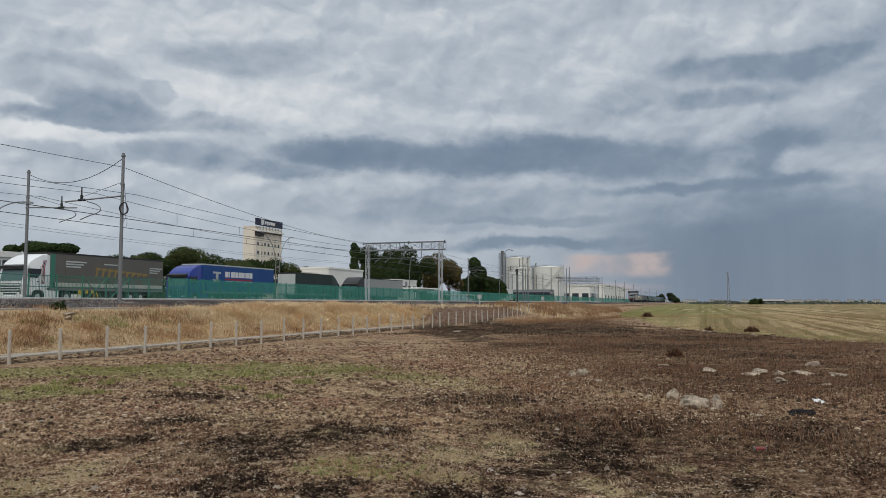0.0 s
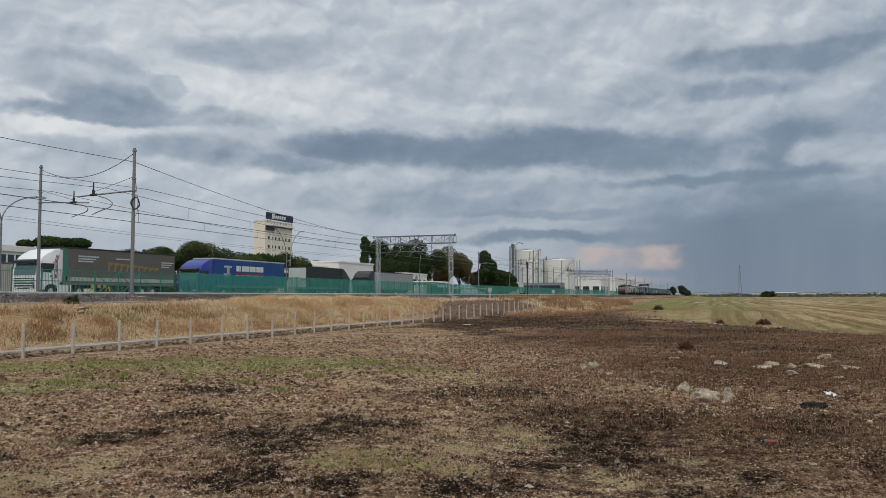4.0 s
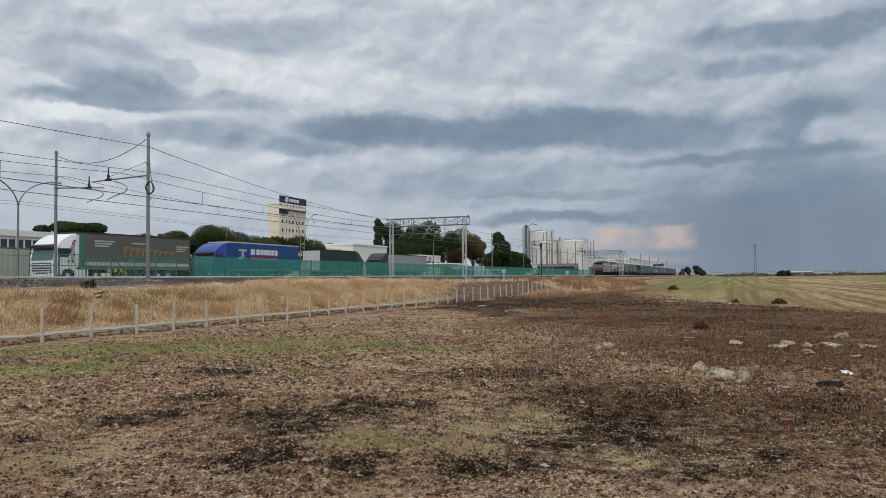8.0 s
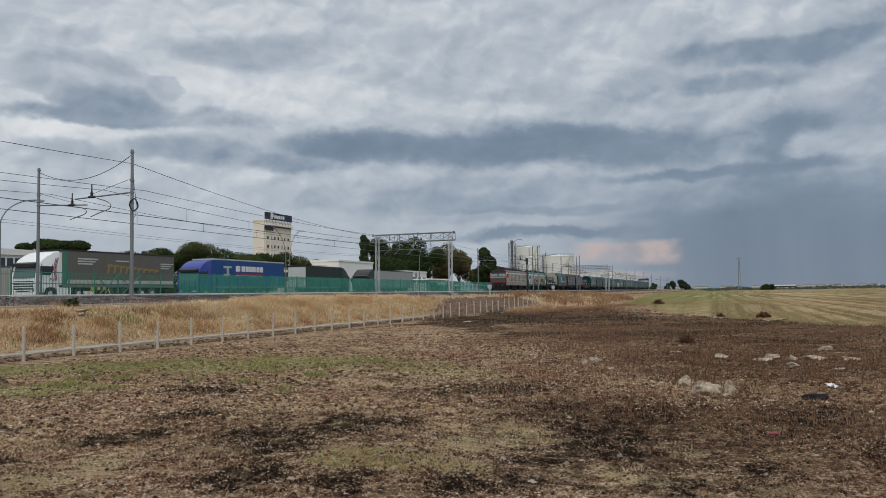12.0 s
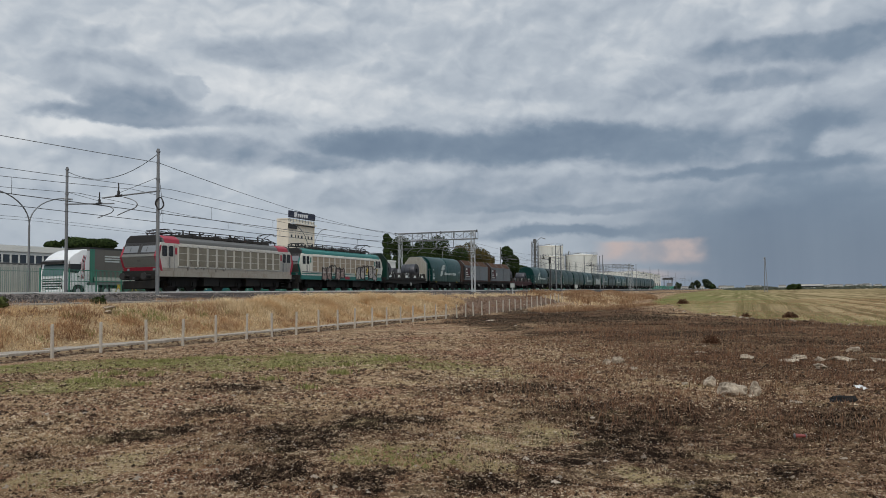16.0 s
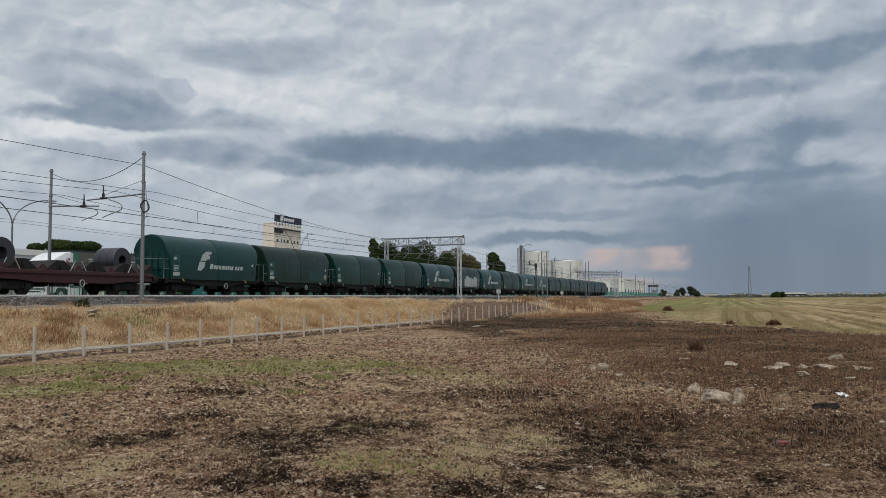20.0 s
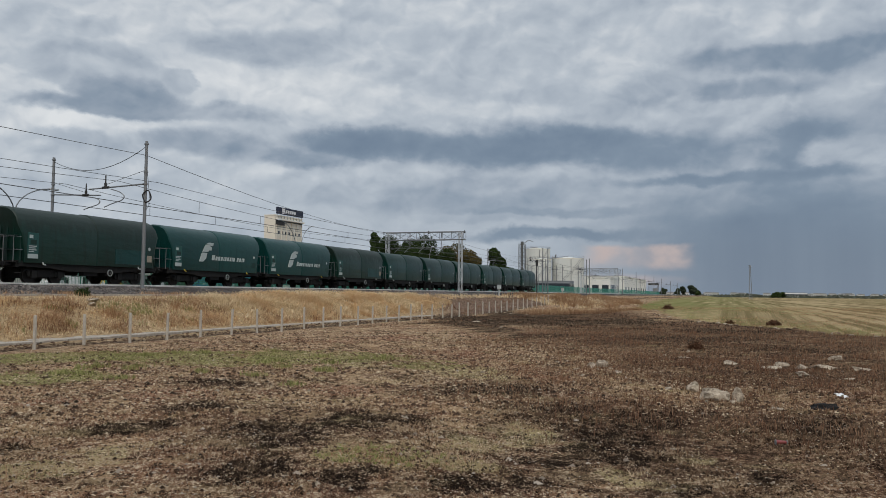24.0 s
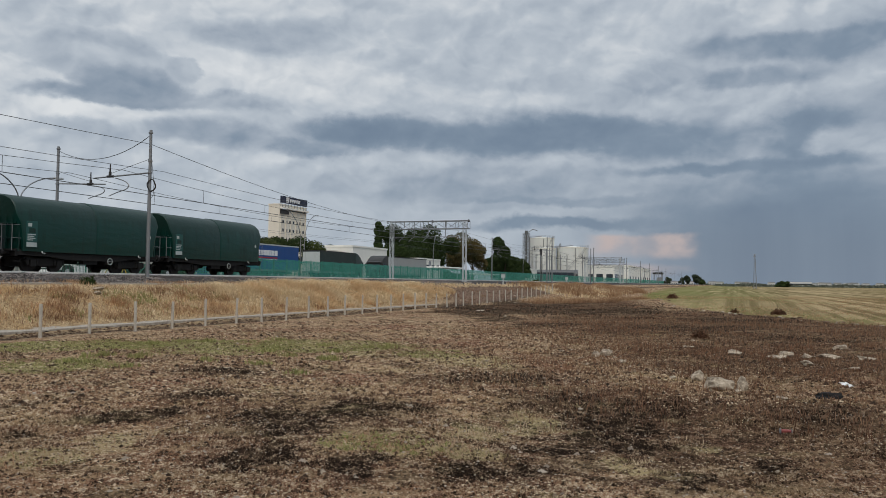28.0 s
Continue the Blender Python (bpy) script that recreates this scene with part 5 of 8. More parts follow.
building("warehouse", -85, -78, 155, 173, 1.5, 7.6, M_white_wall, "white flat-roofed warehouse behind the lorries", doors=((2, 5, 4.2),))
building("warehouse", -95, -80, 146, 153.5, 1.5, 6.3, M_cream, "cream low warehouse with a flat roof", rows=((4.2, 1.4, 1.0, 5),))
building("office_block", -92, -81, 186, 215, 1.5, 5.4, M_grey_wall, "grey low office block", rows=((4.4, 1.8, 1.2, 9),))
white_office = building("office_block", -80, -75.5, 188, 203, 1.5, 5.9, M_white_wall, "white office front with a round plate", rows=((3.2, 2.0, 1.4, 4),))
bm = bmesh.new()
tube(bm, (0.0, 7, 4.9), (0.1, 7, 4.9), 0.8, 0.8, 18)
part("wall_plate", bm, M_grey_wall, white_office, "round grey wall plate")
canopy = thing("fuel_canopy", pose(-60, 163.5, 1.64), "flat white canopy on thin columns", "canopy")
part("roof", make(box, -6, 0, 0, 14, 3.1, 3.4, round_by=0.05, seg=1), M_white_wall, canopy)
for xx, yy in ((-5, 2), (-1, 2), (-5, 12), (-1, 12)):
    bm = bmesh.new()
    tube(bm, (xx, yy, 0), (xx, yy, 3.1), 0.15, 0.15, 8)
    part("column", bm, M_galv_light, canopy)
low = thing("fuel_canopy", pose(-60, 195, 1.64), "low flat white canopy on thin columns", "canopy")
part("roof", make(box, -5, 0, 0, 14, 2.0, 2.25, round_by=0.05, seg=1), M_white_wall, low)
for xx, yy in ((-4.5, 1), (-0.5, 1), (-4.5, 13), (-0.5, 13)):
    bm = bmesh.new()
    tube(bm, (xx, yy, 0), (xx, yy, 2.0), 0.12, 0.12, 8)
    part("column", bm, M_galv_light, low)
building("yard_shed", -74, -62, 30, 67, 1.64, 4.3, M_white_wall, "long pale shed with a row of tall dark windows", rows=((1.7, 0.62, 2.3, 42),), roof=0.55)


def storage_tank(x, y, z, r, h, mat, label, pipes=True):
    t = thing("storage_tank", pose(x, y, z), label, "tank", "storage tanks")
    bm = bmesh.new()
    tube(bm, (0, 0, 0), (0, 0, h), r, r, 48)
    part("shell", bm, mat, t, smooth=True)
    bm = bmesh.new()
    tube(bm, (0, 0, h), (0, 0, h + r * 0.12), r, r * 0.1, 48)
    part("roof", bm, mat, t, smooth=True)
    bm = bmesh.new()
    for k in range(36):
        a, b = k / 36 * math.tau, (k + 1) / 36 * math.tau
        p, q = (r * math.cos(a), r * math.sin(a)), (r * math.cos(b), r * math.sin(b))
        tube(bm, (*p, h), (*p, h + 1.0), 0.04, 0.04, 4)
        tube(bm, (*p, h + 1.0), (*q, h + 1.0), 0.035, 0.035, 4)
    part("handrail", bm, M_galv, t)
    for zz in np.linspace(h / 6, h * 5 / 6, 5):
        bm = bmesh.new()
        tube(bm, (0, 0, zz - 0.06), (0, 0, zz + 0.06), r + 0.03, r + 0.03, 48)
        part("seam_ring", bm, mat, t, smooth=True)
    bm = bmesh.new()
    tube(bm, (0, 0, h - 0.35), (0, 0, h + 0.05), r + 0.06, r + 0.06, 48)
    part("top_rim", bm, M_cream, t, "yellowed top rim", smooth=True)
    for a in (236, 262, 291, 318):
        px_, py_ = (r + 0.2) * math.cos(radians(a)), (r + 0.2) * math.sin(radians(a))
        bm = bmesh.new()
        tube(bm, (px_, py_, 0), (px_, py_, h * (0.97 if a % 2 else 0.8)), 0.14, 0.14, 7)
        part("riser_pipe", bm, M_galv, t)
    bm = bmesh.new()
    for k in range(22):
        a, b = radians(225 + k * 5), radians(230 + k * 5)
        za, zb = h * k / 22, h * (k + 1) / 22
        for up in (0.0, 1.0):
            tube(bm, ((r + 0.5) * math.cos(a), (r + 0.5) * math.sin(a), za + up), ((r + 0.5) * math.cos(b), (r + 0.5) * math.sin(b), zb + up), 0.07, 0.07, 4)
    part("spiral_stair", bm, M_galv, t, "grey spiral stair")
    if pipes:
        bm = bmesh.new()
        a = radians(215)
        bent(bm, [(r * 1.05 * math.cos(a), r * 1.05 * math.sin(a), 0), (r * 1.05 * math.cos(a), r * 1.05 * math.sin(a), h + 0.4), (0, 0, h + 1.0)], 0.22, 8)
        part("pipe", bm, M_galv, t)
    return t


storage_tank(-69, 358, 1.5, 7.2, 16.2, M_tank, "wide white storage tank with a railed roof")
storage_tank(-86.5, 372, 1.5, 6.0, 21.5, M_tank, "tall white silo tank with a roof walkway")
storage_tank(-80.5, 352, 1.5, 5.0, 15.8, M_tank, "lower white tank beside the conveyor tower", False)
vent = thing("tank_vent", pose(-73.6, 352.6, 17.7), "small dark vent valve on the tank's rim", "vent")
for k, dy in enumerate((-0.5, 0.5)):
    bm = bmesh.new()
    tube(bm, (0, dy, -0.1), (0, dy, 0.9 + 0.5 * k), 0.09, 0.09, 8)
    tube(bm, (0, dy, 0.9 + 0.5 * k), (0, dy, 1.3 + 0.5 * k), 0.42, 0.2, 10)
    part("valve", bm, M_ldark, vent)
tower = thing("conveyor_tower", pose(-90.0, 356, 1.5), "dark lattice conveyor tower beside the tanks", "tower")
bm = bmesh.new()
lattice(bm, (0, 0, 0), (0, 0, 23), 2.6, 12, 0.14)
part("frame", bm, M_galv, tower)
bm = bmesh.new()
box(bm, -0.6, 0.6, -0.6, 0.6, 22.5, 24.2)
tube(bm, (0, 0, 0), (0, 0, 23), 0.55, 0.55, 8)
part("hoist", bm, M_ldark, tower)
bm = bmesh.new()
bent(bm, [(0.5, 0, 23.2), (2.5, 2, 25.0), (4.2, 3.6, 24.4)], 0.16, 6)
part("chute", bm, M_galv, tower)
building("tank_shed", -80, -64, 335, 345, 1.5, 5.5, M_grey_wall, "low grey shed at the foot of the tanks", rows=((1.5, 2.6, 3.2, 4),))
building("tank_shed", -90, -80, 318, 336, 1.5, 5.6, M_white_wall, "white shed beside the tanks", rows=((2, 1.5, 1.5, 3),))
building("long_hall", -75, -52, 372, 402, 1.5, 7.8, M_white_wall, "long pale factory hall along the railway", rows=((1.2, 3.0, 3.4, 7),), roof=0.5)
building("long_hall", -75, -50, 408, 520, 1.5, 9.0, M_white_wall, "long white factory hall with a flat roof", rows=((1.0, 4.0, 3.0, 9),), roof=0.6)
canopy = thing("loading_canopy", pose(-47.5, 540, 1.5), "dark flat loading canopy on slim posts beyond the yard", "canopy")
part("roof", make(box, -3.1, 3.1, 0, 9, 6.7, 7.9), M_black, canopy)
for cx in (-2.8, 2.6):
    for cy in (0.4, 8.6):
        part("post", make(box, cx - 0.15, cx + 0.15, cy - 0.15, cy + 0.15, -0.1, 6.8), M_galv, canopy)
part("kiosk", make(box, -0.5, 2.4, 2, 7, -0.1, 4.6), M_grey_wall, canopy)


# ---- trackside pieces ----
sig = thing("signal_post", pose(-29.4, 126, 1.6), "dark railway signal post with a ladder", "signal")
bm = bmesh.new()
tube(bm, (0, 0, -0.1), (0, 0, 5.6), 0.09, 0.08, 8)
part("post", bm, M_black, sig)
part("signal_head", make(box, -0.17, 0.17, -0.1, 0.1, 4.6, 5.6, round_by=0.04), M_black, sig)
bm = bmesh.new()
for s in (-0.2, 0.2):
    tube(bm, (s, 0.3, 0), (s, 0.3, 4.4), 0.025, 0.025, 5)
for k in range(12):
    tube(bm, (-0.2, 0.3, 0.3 + k * 0.34), (0.2, 0.3, 0.3 + k * 0.34), 0.02, 0.02, 5)
part("ladder", bm, M_galv, sig)
for y in (98.0, 139.0):
    b = thing("relay_cabinet", pose(-27.8, y, 1.45), "small white trackside cabinet on a stand", "cabinet", "trackside cabinets")
    bm = bmesh.new()
    tube(bm, (0, 0, -0.05), (0, 0, 0.75), 0.1, 0.1, 8)
    part("stand", bm, M_galv_light, b)
    part("case", make(box, -0.24, 0.24, -0.2, 0.2, 0.75, 1.3, round_by=0.03), M_plate, b)
    part("cap", make(box, -0.28, 0.28, -0.24, 0.24, 1.3, 1.36), M_galv, b)

far_mast = thing("radio_mast", pose(9.1, 400, 0), "thin lattice radio mast in the far fields", "mast")
bm = bmesh.new()
for k in range(3):
    a = k * math.tau / 3
    tube(bm, (0.9 * math.cos(a), 0.9 * math.sin(a), -0.2), (0.22 * math.cos(a), 0.22 * math.sin(a), 16.2), 0.13, 0.11, 5)
for k in range(12):
    r0, r1 = 0.9 - 0.68 * k / 12, 0.9 - 0.68 * (k + 1) / 12
    z0, z1 = 16.2 * k / 12, 16.2 * (k + 1) / 12
    for j in range(3):
        a, b = j * math.tau / 3, (j + 1) * math.tau / 3
        tube(bm, (r0 * math.cos(a), r0 * math.sin(a), z0), (r1 * math.cos(b), r1 * math.sin(b), z1), 0.05, 0.05, 4)
part("lattice", bm, M_galv, far_mast)
bm = bmesh.new()
for z in (15.2, 16.0):
    tube(bm, (-0.7, 0, z), (0.7, 0, z), 0.09, 0.09, 5)
part("antenna", bm, M_galv, far_mast)


# ---- trees ----
def tree(x, y, z, h, crown_w, crown_h, mat, label, seed, lobes=9, leaves=1500, leaf=0.32, name="tree", flat=False):
    rng = np.random.default_rng(seed)
    t = thing(name, pose(x, y, z, 0, 0, float(rng.uniform(0, 360))), label, "tree", "trees behind the yard")
    bm = bmesh.new()
    base = h - crown_h
    lean = rng.uniform(-0.3, 0.3, 2)
    top = (lean[0], lean[1], base + crown_h * 0.55)
    tube(bm, (0, 0, -0.3), (lean[0] * 0.5, lean[1] * 0.5, base), 0.03 * h, 0.02 * h, 8)
    tube(bm, (lean[0] * 0.5, lean[1] * 0.5, base), top, 0.02 * h, 0.006 * h, 7)
    c = np.stack([rng.normal(0, 0.25, lobes), rng.normal(0, 0.25, lobes), rng.uniform(0.25, 0.85, lobes)], -1)
    if name == "cypress":
        c[:, :2] *= 0.35
        c[:, 2] = np.linspace(0.12, 0.9, lobes)
    if name == "pine" and not flat:
        c[:, 2] = np.linspace(0.08, 0.92, lobes)
        c[:, :2] *= (1.25 - c[:, 2:3]) * 1.1
    if flat:
        c[:, :2] *= 1.35
        c[:, 2] = rng.uniform(0.35, 0.65, lobes)
    c = c * (crown_w, crown_w, crown_h) + (0, 0, base)
    for q in c:
        tube(bm, (lean[0] * 0.6, lean[1] * 0.6, base + 0.1 * crown_h), tuple(q), 0.009 * h, 0.003 * h, 5)
    part("trunk", bm, M_bark, t)
    rad = rng.uniform(0.24, 0.36, lobes) * crown_w * (0.85 if not flat else 0.8)
    leaves, leaf = int(leaves * 8.5), leaf * 0.62
    k = rng.integers(0, lobes, leaves)
    d = rng.normal(0, 1, (leaves, 3))
    d /= np.linalg.norm(d, axis=1, keepdims=True)
    ctr = c[k] + d * (rad[k] * rng.uniform(0.45, 1.05, leaves) ** 0.6)[:, None] * (1, 1, min(1.0, 0.9 * crown_h / crown_w))
    n = d + rng.normal(0, 0.6, (leaves, 3))
    n /= np.linalg.norm(n, axis=1, keepdims=True)
    u = np.cross(n, rng.normal(0, 1, (leaves, 3)))
    u /= np.linalg.norm(u, axis=1, keepdims=True)
    w = np.cross(n, u)
    s = (leaf * rng.uniform(0.5, 1.3, leaves))[:, None]
    v = np.stack([ctr - u * s, ctr - w * s * 0.55, ctr + u * s, ctr + w * s * 0.55], 1).reshape(-1, 3)
    f = np.arange(leaves * 4).reshape(-1, 4)
    me = bpy.data.meshes.new("crown")
    me.from_pydata(v.tolist(), [], f.tolist())
    me.materials.append(mat)
    ob = new("crown", me)
    ob.parent = t
    return t


tree(-80, 78.8, 1.5, 8.4, 5.2, 3.0, M_leaf_dark, "broad umbrella pine with a flat dark crown", 11, 11, 2400, 0.30, "pine", True)
for k, (y, h, w) in enumerate([(97, 7.0, 5), (100, 7.6, 6), (104, 8.6, 7), (110, 9.2, 8), (114, 8.4, 6.5), (121, 7.4, 6), (126, 7.6, 6.5), (131, 8.2, 7.5), (137, 8.4, 7), (143, 7.6, 6.5)]):
    tree(-80 - (k % 3) * 3, y, 1.5, h * 1.0, w * 1.1, h * 0.8, M_leaf_dark if k % 3 else M_leaf_mid, "dark green broadleaf tree behind the lorries", 20 + k, 10, 1700, 0.30)
for k, (x, y, h, w) in enumerate([(-98, 160, 8.0, 7), (-99, 168, 7.6, 6), (-98, 176, 8.4, 6), (-97, 186, 8.2, 7), (-97, 195, 9.0, 7), (-96, 204, 9.4, 7)]):
    tree(x, y, 1.5, h * 1.04, w * 1.1, h * 0.8, M_leaf_mid if k % 2 else M_leaf_dark, "mixed green tree at the back of the yard", 40 + k, 9, 1300, 0.34)
tree(-80, 172.6, 1.5, 14.6, 3.2, 9.0, M_leaf_dark, "tall narrow dark tree above the sheds", 51, 16, 1500, 0.34, "cypress")
for k, (x, y, h, w) in enumerate([(-84, 199, 15.0, 11), (-84, 210, 15.6, 12), (-86, 222, 12.8, 9)]):
    tree(x, y, 1.5, h, w, h * 0.78, M_leaf_dark, "large spreading dark green tree beside the office", 60 + k, 13, 2600, 0.42)
for k, (x, y, h, w) in enumerate([(-82, 240, 15.4, 11), (-82, 252, 13.6, 9)]):
    tree(x, y, 1.5, h, w, h * 0.8, M_leaf_brown, "browning tree with thin autumn foliage", 70 + k, 12, 2000, 0.42)
for k, (x, y, h, w) in enumerate([(-80, 275, 16.0, 7), (-79, 281, 12.5, 7), (-80, 289, 9.5, 8), (-79, 297, 9.0, 8), (-79, 304, 8.4, 7)]):
    tree(x, y, 1.5, h, w, h * 0.85, M_leaf_dark, "dense dark conifer by the tanks", 80 + k, 13, 2200, 0.5, "pine")
for k, (x, y, h, w) in enumerate([(34.5, 640, 4.6, 7), (38.0, 646, 3.2, 4), (-25, 705, 5.4, 5)]):
    tree(x, y, 0.0, h, w, h * 0.9, M_leaf_dark, "round dark tree on the far plain", 90 + k, 10, 900, 0.8)
for k, (x, h, w) in enumerate([(-53.2, 7.2, 5.0), (-41.8, 7.0, 4.0), (-37.7, 8.6, 5.0), (-30.4, 9.2, 9.4)]):
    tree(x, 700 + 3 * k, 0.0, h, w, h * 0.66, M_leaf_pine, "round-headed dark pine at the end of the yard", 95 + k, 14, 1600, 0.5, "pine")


def far_line():
    """Hedges, groves and small houses along the horizon."""
    rng = np.random.default_rng(8)
    n = 16000
    a = np.radians(rng.uniform(-9, 24, n))
    r = rng.choice([900, 1050, 1250, 1500], n) + rng.uniform(-30, 30, n)
    dens = 0.5 + 0.5 * np.sin(a * 90) * np.sin(a * 37 + 1)
    h = rng.uniform(0, 1, n) ** 0.8 * (0.9 + 2.6 * dens ** 2) * r / 1000
    c = np.stack([np.sin(a) * r, np.cos(a) * r, h + 0.2], -1)
    s = rng.uniform(0.5, 1.3, n)[:, None]
    u = rng.normal(0, 1, (n, 3)) * (1.4, 0.3, 0.7)
    w = rng.normal(0, 1, (n, 3)) * (0.5, 0.3, 0.9)
    v = np.stack([c - u * s, c - w * s, c + u * s, c + w * s], 1).reshape(-1, 3)
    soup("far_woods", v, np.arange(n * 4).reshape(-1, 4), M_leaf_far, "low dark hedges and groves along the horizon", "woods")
    house = thing("farm_house", pose(40, 980, 0), "small pale farm house far out on the plain", "house", "far houses")
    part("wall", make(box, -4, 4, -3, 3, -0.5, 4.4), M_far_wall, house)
    bm = bmesh.new()
    strip(bm, [(-4.3, 4.4), (4.3, 4.4), (3.0, 5.4), (-3.0, 5.4)], -3.3, 3.3)
    part("roof", bm, M_grey_wall, house)
    for xx in (-2.4, 0, 2.4):
        part("window", make(box, xx - 0.5, xx + 0.5, -3.06, -2.98, 1.6, 3.0), M_darkwin, house)
    for k, (ang, r) in enumerate([(-4.6, 1000), (-2.9, 900), (-2.0, 1200), (0.8, 1000), (6.9, 1000), (7.9, 1100), (8.7, 1000), (10.2, 1000), (11.4, 1200), (12.6, 950), (-6.0, 1100), (4.9, 1150), (5.3, 950), (5.7, 1000), (6.3, 980), (7.3, 940), (-1.4, 900), (-0.9, 980), (0.3, 950), (9.4, 1020), (-5.3, 900), (-3.9, 930)]):
        copy_thing(house, pose(math.sin(radians(ang)) * r, math.cos(radians(ang)) * r, 0, 0, 0, (k * 37) % 50 - 25))
    building("far_hall", 58, 84, 1000, 1015, 0, 5.6, M_signwhite, "long white hall far out on the plain", rows=((2.5, 3, 1.5, 8),))


far_line()


def back_hedge():
    """Dense shrubs that close the yard behind the lorries."""
    rng = np.random.default_rng(17)
    n = 26000
    y = rng.uniform(40, 330, n)
    x = -104 + rng.normal(0, 1.6, n) - (y > 230) * 6
    top = 3.4 + 1.6 * np.sin(y * 0.31) * np.sin(y * 0.117 + 1) + 0.8 * np.sin(y * 0.9)
    c = np.stack([x, y, 1.5 + top * rng.uniform(0, 1, n) ** 0.7], -1)
    u, w = rng.normal(0, 0.28, (n, 3)), rng.normal(0, 0.2, (n, 3))
    v = np.stack([c - u, c - w, c + u, c + w], 1).reshape(-1, 3)
    soup("hedge", v, np.arange(n * 4).reshape(-1, 4), M_leaf_dark, "dense dark green hedge at the back of the yard", "hedge")


back_hedge()


# ---- the goods train: origin at the front buffers, rail top, track centre; y runs rearwards ----
def wheelsets(t, ys, r=0.46):
    first = None
    for y in ys:
        bm = bmesh.new()
        tube(bm, (-0.7, 0, 0), (0.7, 0, 0), 0.09, 0.09, 8)
        if first is None:
            for s in (-1, 1):
                tube(bm, (s * 0.69, 0, 0), (s * 0.82, 0, 0), r, r, 22)
                tube(bm, (s * 0.66, 0, 0), (s * 0.70, 0, 0), r + 0.03, r + 0.03, 22)
                tube(bm, (s * 0.82, 0, 0), (s * 1.05, 0, 0), 0.13, 0.13, 10)
            first = part("wheelset", bm, M_wheel, t, "worn steel wheelset", smooth=True)
            first.matrix_basis = pose(0, y, r)
        else:
            bm.free()
            again(first, t, pose(0, y, r))


def bogie(t, yc, base, kind="wagon"):
    """Side frames with springs and axle boxes on both sides."""
    hi = 0.3 if kind == "loco" else 0.0
    # dark box added between the side frames to close the view through
    bm = bmesh.new()
    box(bm, -0.6, 0.6, yc - base / 2 - 0.3, yc + base / 2 + 0.3, 0.3, 0.85)
    part("bolster", bm, M_bogie, t)
    for s in (-1, 1):
        bm = bmesh.new()
        L = base / 2
        out = [(-L - 0.45, 0.62), (-L - 0.35, 0.72 + hi), (-0.5, 0.78 + hi), (0.5, 0.78 + hi), (L + 0.35, 0.72 + hi), (L + 0.45, 0.62), (L + 0.3, 0.5), (0.45, 0.36), (-0.45, 0.36), (-L - 0.3, 0.5)]
        side_prism(bm, [(yc + a, b) for a, b in out], s * 0.98, s * 1.08)
        for a in (-L, L):
            box(bm, min(s * 1.0, s * 1.2), max(s * 1.0, s * 1.2), yc + a - 0.17, yc + a + 0.17, 0.32, 0.68)
            for q in (-0.3, 0.3):
                tube(bm, (s * 1.1, yc + a + q, 0.4), (s * 1.1, yc + a + q, 0.7), 0.08, 0.08, 8)
        part("bogie_frame", bm, M_bogie, t, "oily black bogie side frame")


def buffers(t, length, z=1.05):
    one = None
    for y, s in ((0.0, 1), (length, -1)):
        for x in (-0.875, 0.875):
            if one is None:
                bm = bmesh.new()
                tube(bm, (0, 0.02, 0), (0, 0.07, 0), 0.225, 0.225, 16)
                tube(bm, (0, 0.07, 0), (0, 0.62, 0), 0.09, 0.11, 10)
                one = part("buffer", bm, M_black, t, smooth=True)
                one.matrix_basis = pose(x, y, z)
            else:
                again(one, t, pose(x, y, z, 0, 0, 0 if s > 0 else 180))
    bm = bmesh.new()
    for y0, y1 in ((0.1, 0.65), (length - 0.65, length - 0.1)):
        box(bm, -0.08, 0.08, y0, y1, 0.85, 1.0)
    part("coupling", bm, M_black, t)


HOOD = [(-1.43, 1.12), (-1.46, 1.6), (-1.47, 2.7), (-1.40, 3.15), (-1.22, 3.62), (-0.92, 3.95), (-0.5, 4.14), (0.0, 4.2),
        (0.5, 4.14), (0.92, 3.95), (1.22, 3.62), (1.40, 3.15), (1.47, 2.7), (1.46, 1.6), (1.43, 1.12)]
LW = 12.06
CHAMFER = [(-1.42, 1.12), (-1.42, 3.25), (-0.78, 4.02), (0.78, 4.02), (1.42, 3.25), (1.42, 1.12)]


def underframe(t, L, mat):
    bm = bmesh.new()
    for s in (-1, 1):
        side_prism(bm, [(0.62, 1.22), (0.62, 0.92), (3.0, 0.86), (4.2, 0.72), (L - 4.2, 0.72), (L - 3.0, 0.86), (L - 0.62, 0.92), (L - 0.62, 1.22)], s * 1.22, s * 1.32)
    box(bm, -1.32, 1.32, 0.60, 0.75, 0.85, 1.24)
    box(bm, -1.32, 1.32, L - 0.75, L - 0.60, 0.85, 1.24)
    box(bm, -1.30, 1.30, 0.75, L - 0.75, 1.06, 1.2)
    part("underframe", bm, mat, t)
    bm = bmesh.new()
    tube(bm, (-0.4, 5.0, 0.72), (-0.4, 6.4, 0.72), 0.2, 0.2, 10)
    box(bm, 0.85, 1.2, 5.4, 6.5, 0.5, 0.85)
    box(bm, 1.0, 1.25, 7.1, 7.5, 0.55, 0.9)
    part("brake_gear", bm, M_bogie, t)
    bm = bmesh.new()
    rp = [(1.36, 7.35 + 0.19 * math.cos(k * math.tau / 14), 0.72 + 0.19 * math.sin(k * math.tau / 14)) for k in range(15)]
    bent(bm, rp, 0.022, 5)
    tube(bm, (1.36, 7.18, 0.72), (1.36, 7.52, 0.72), 0.015, 0.015, 4)
    part("brake_wheel", bm, M_plate, t, "pale handbrake wheel")


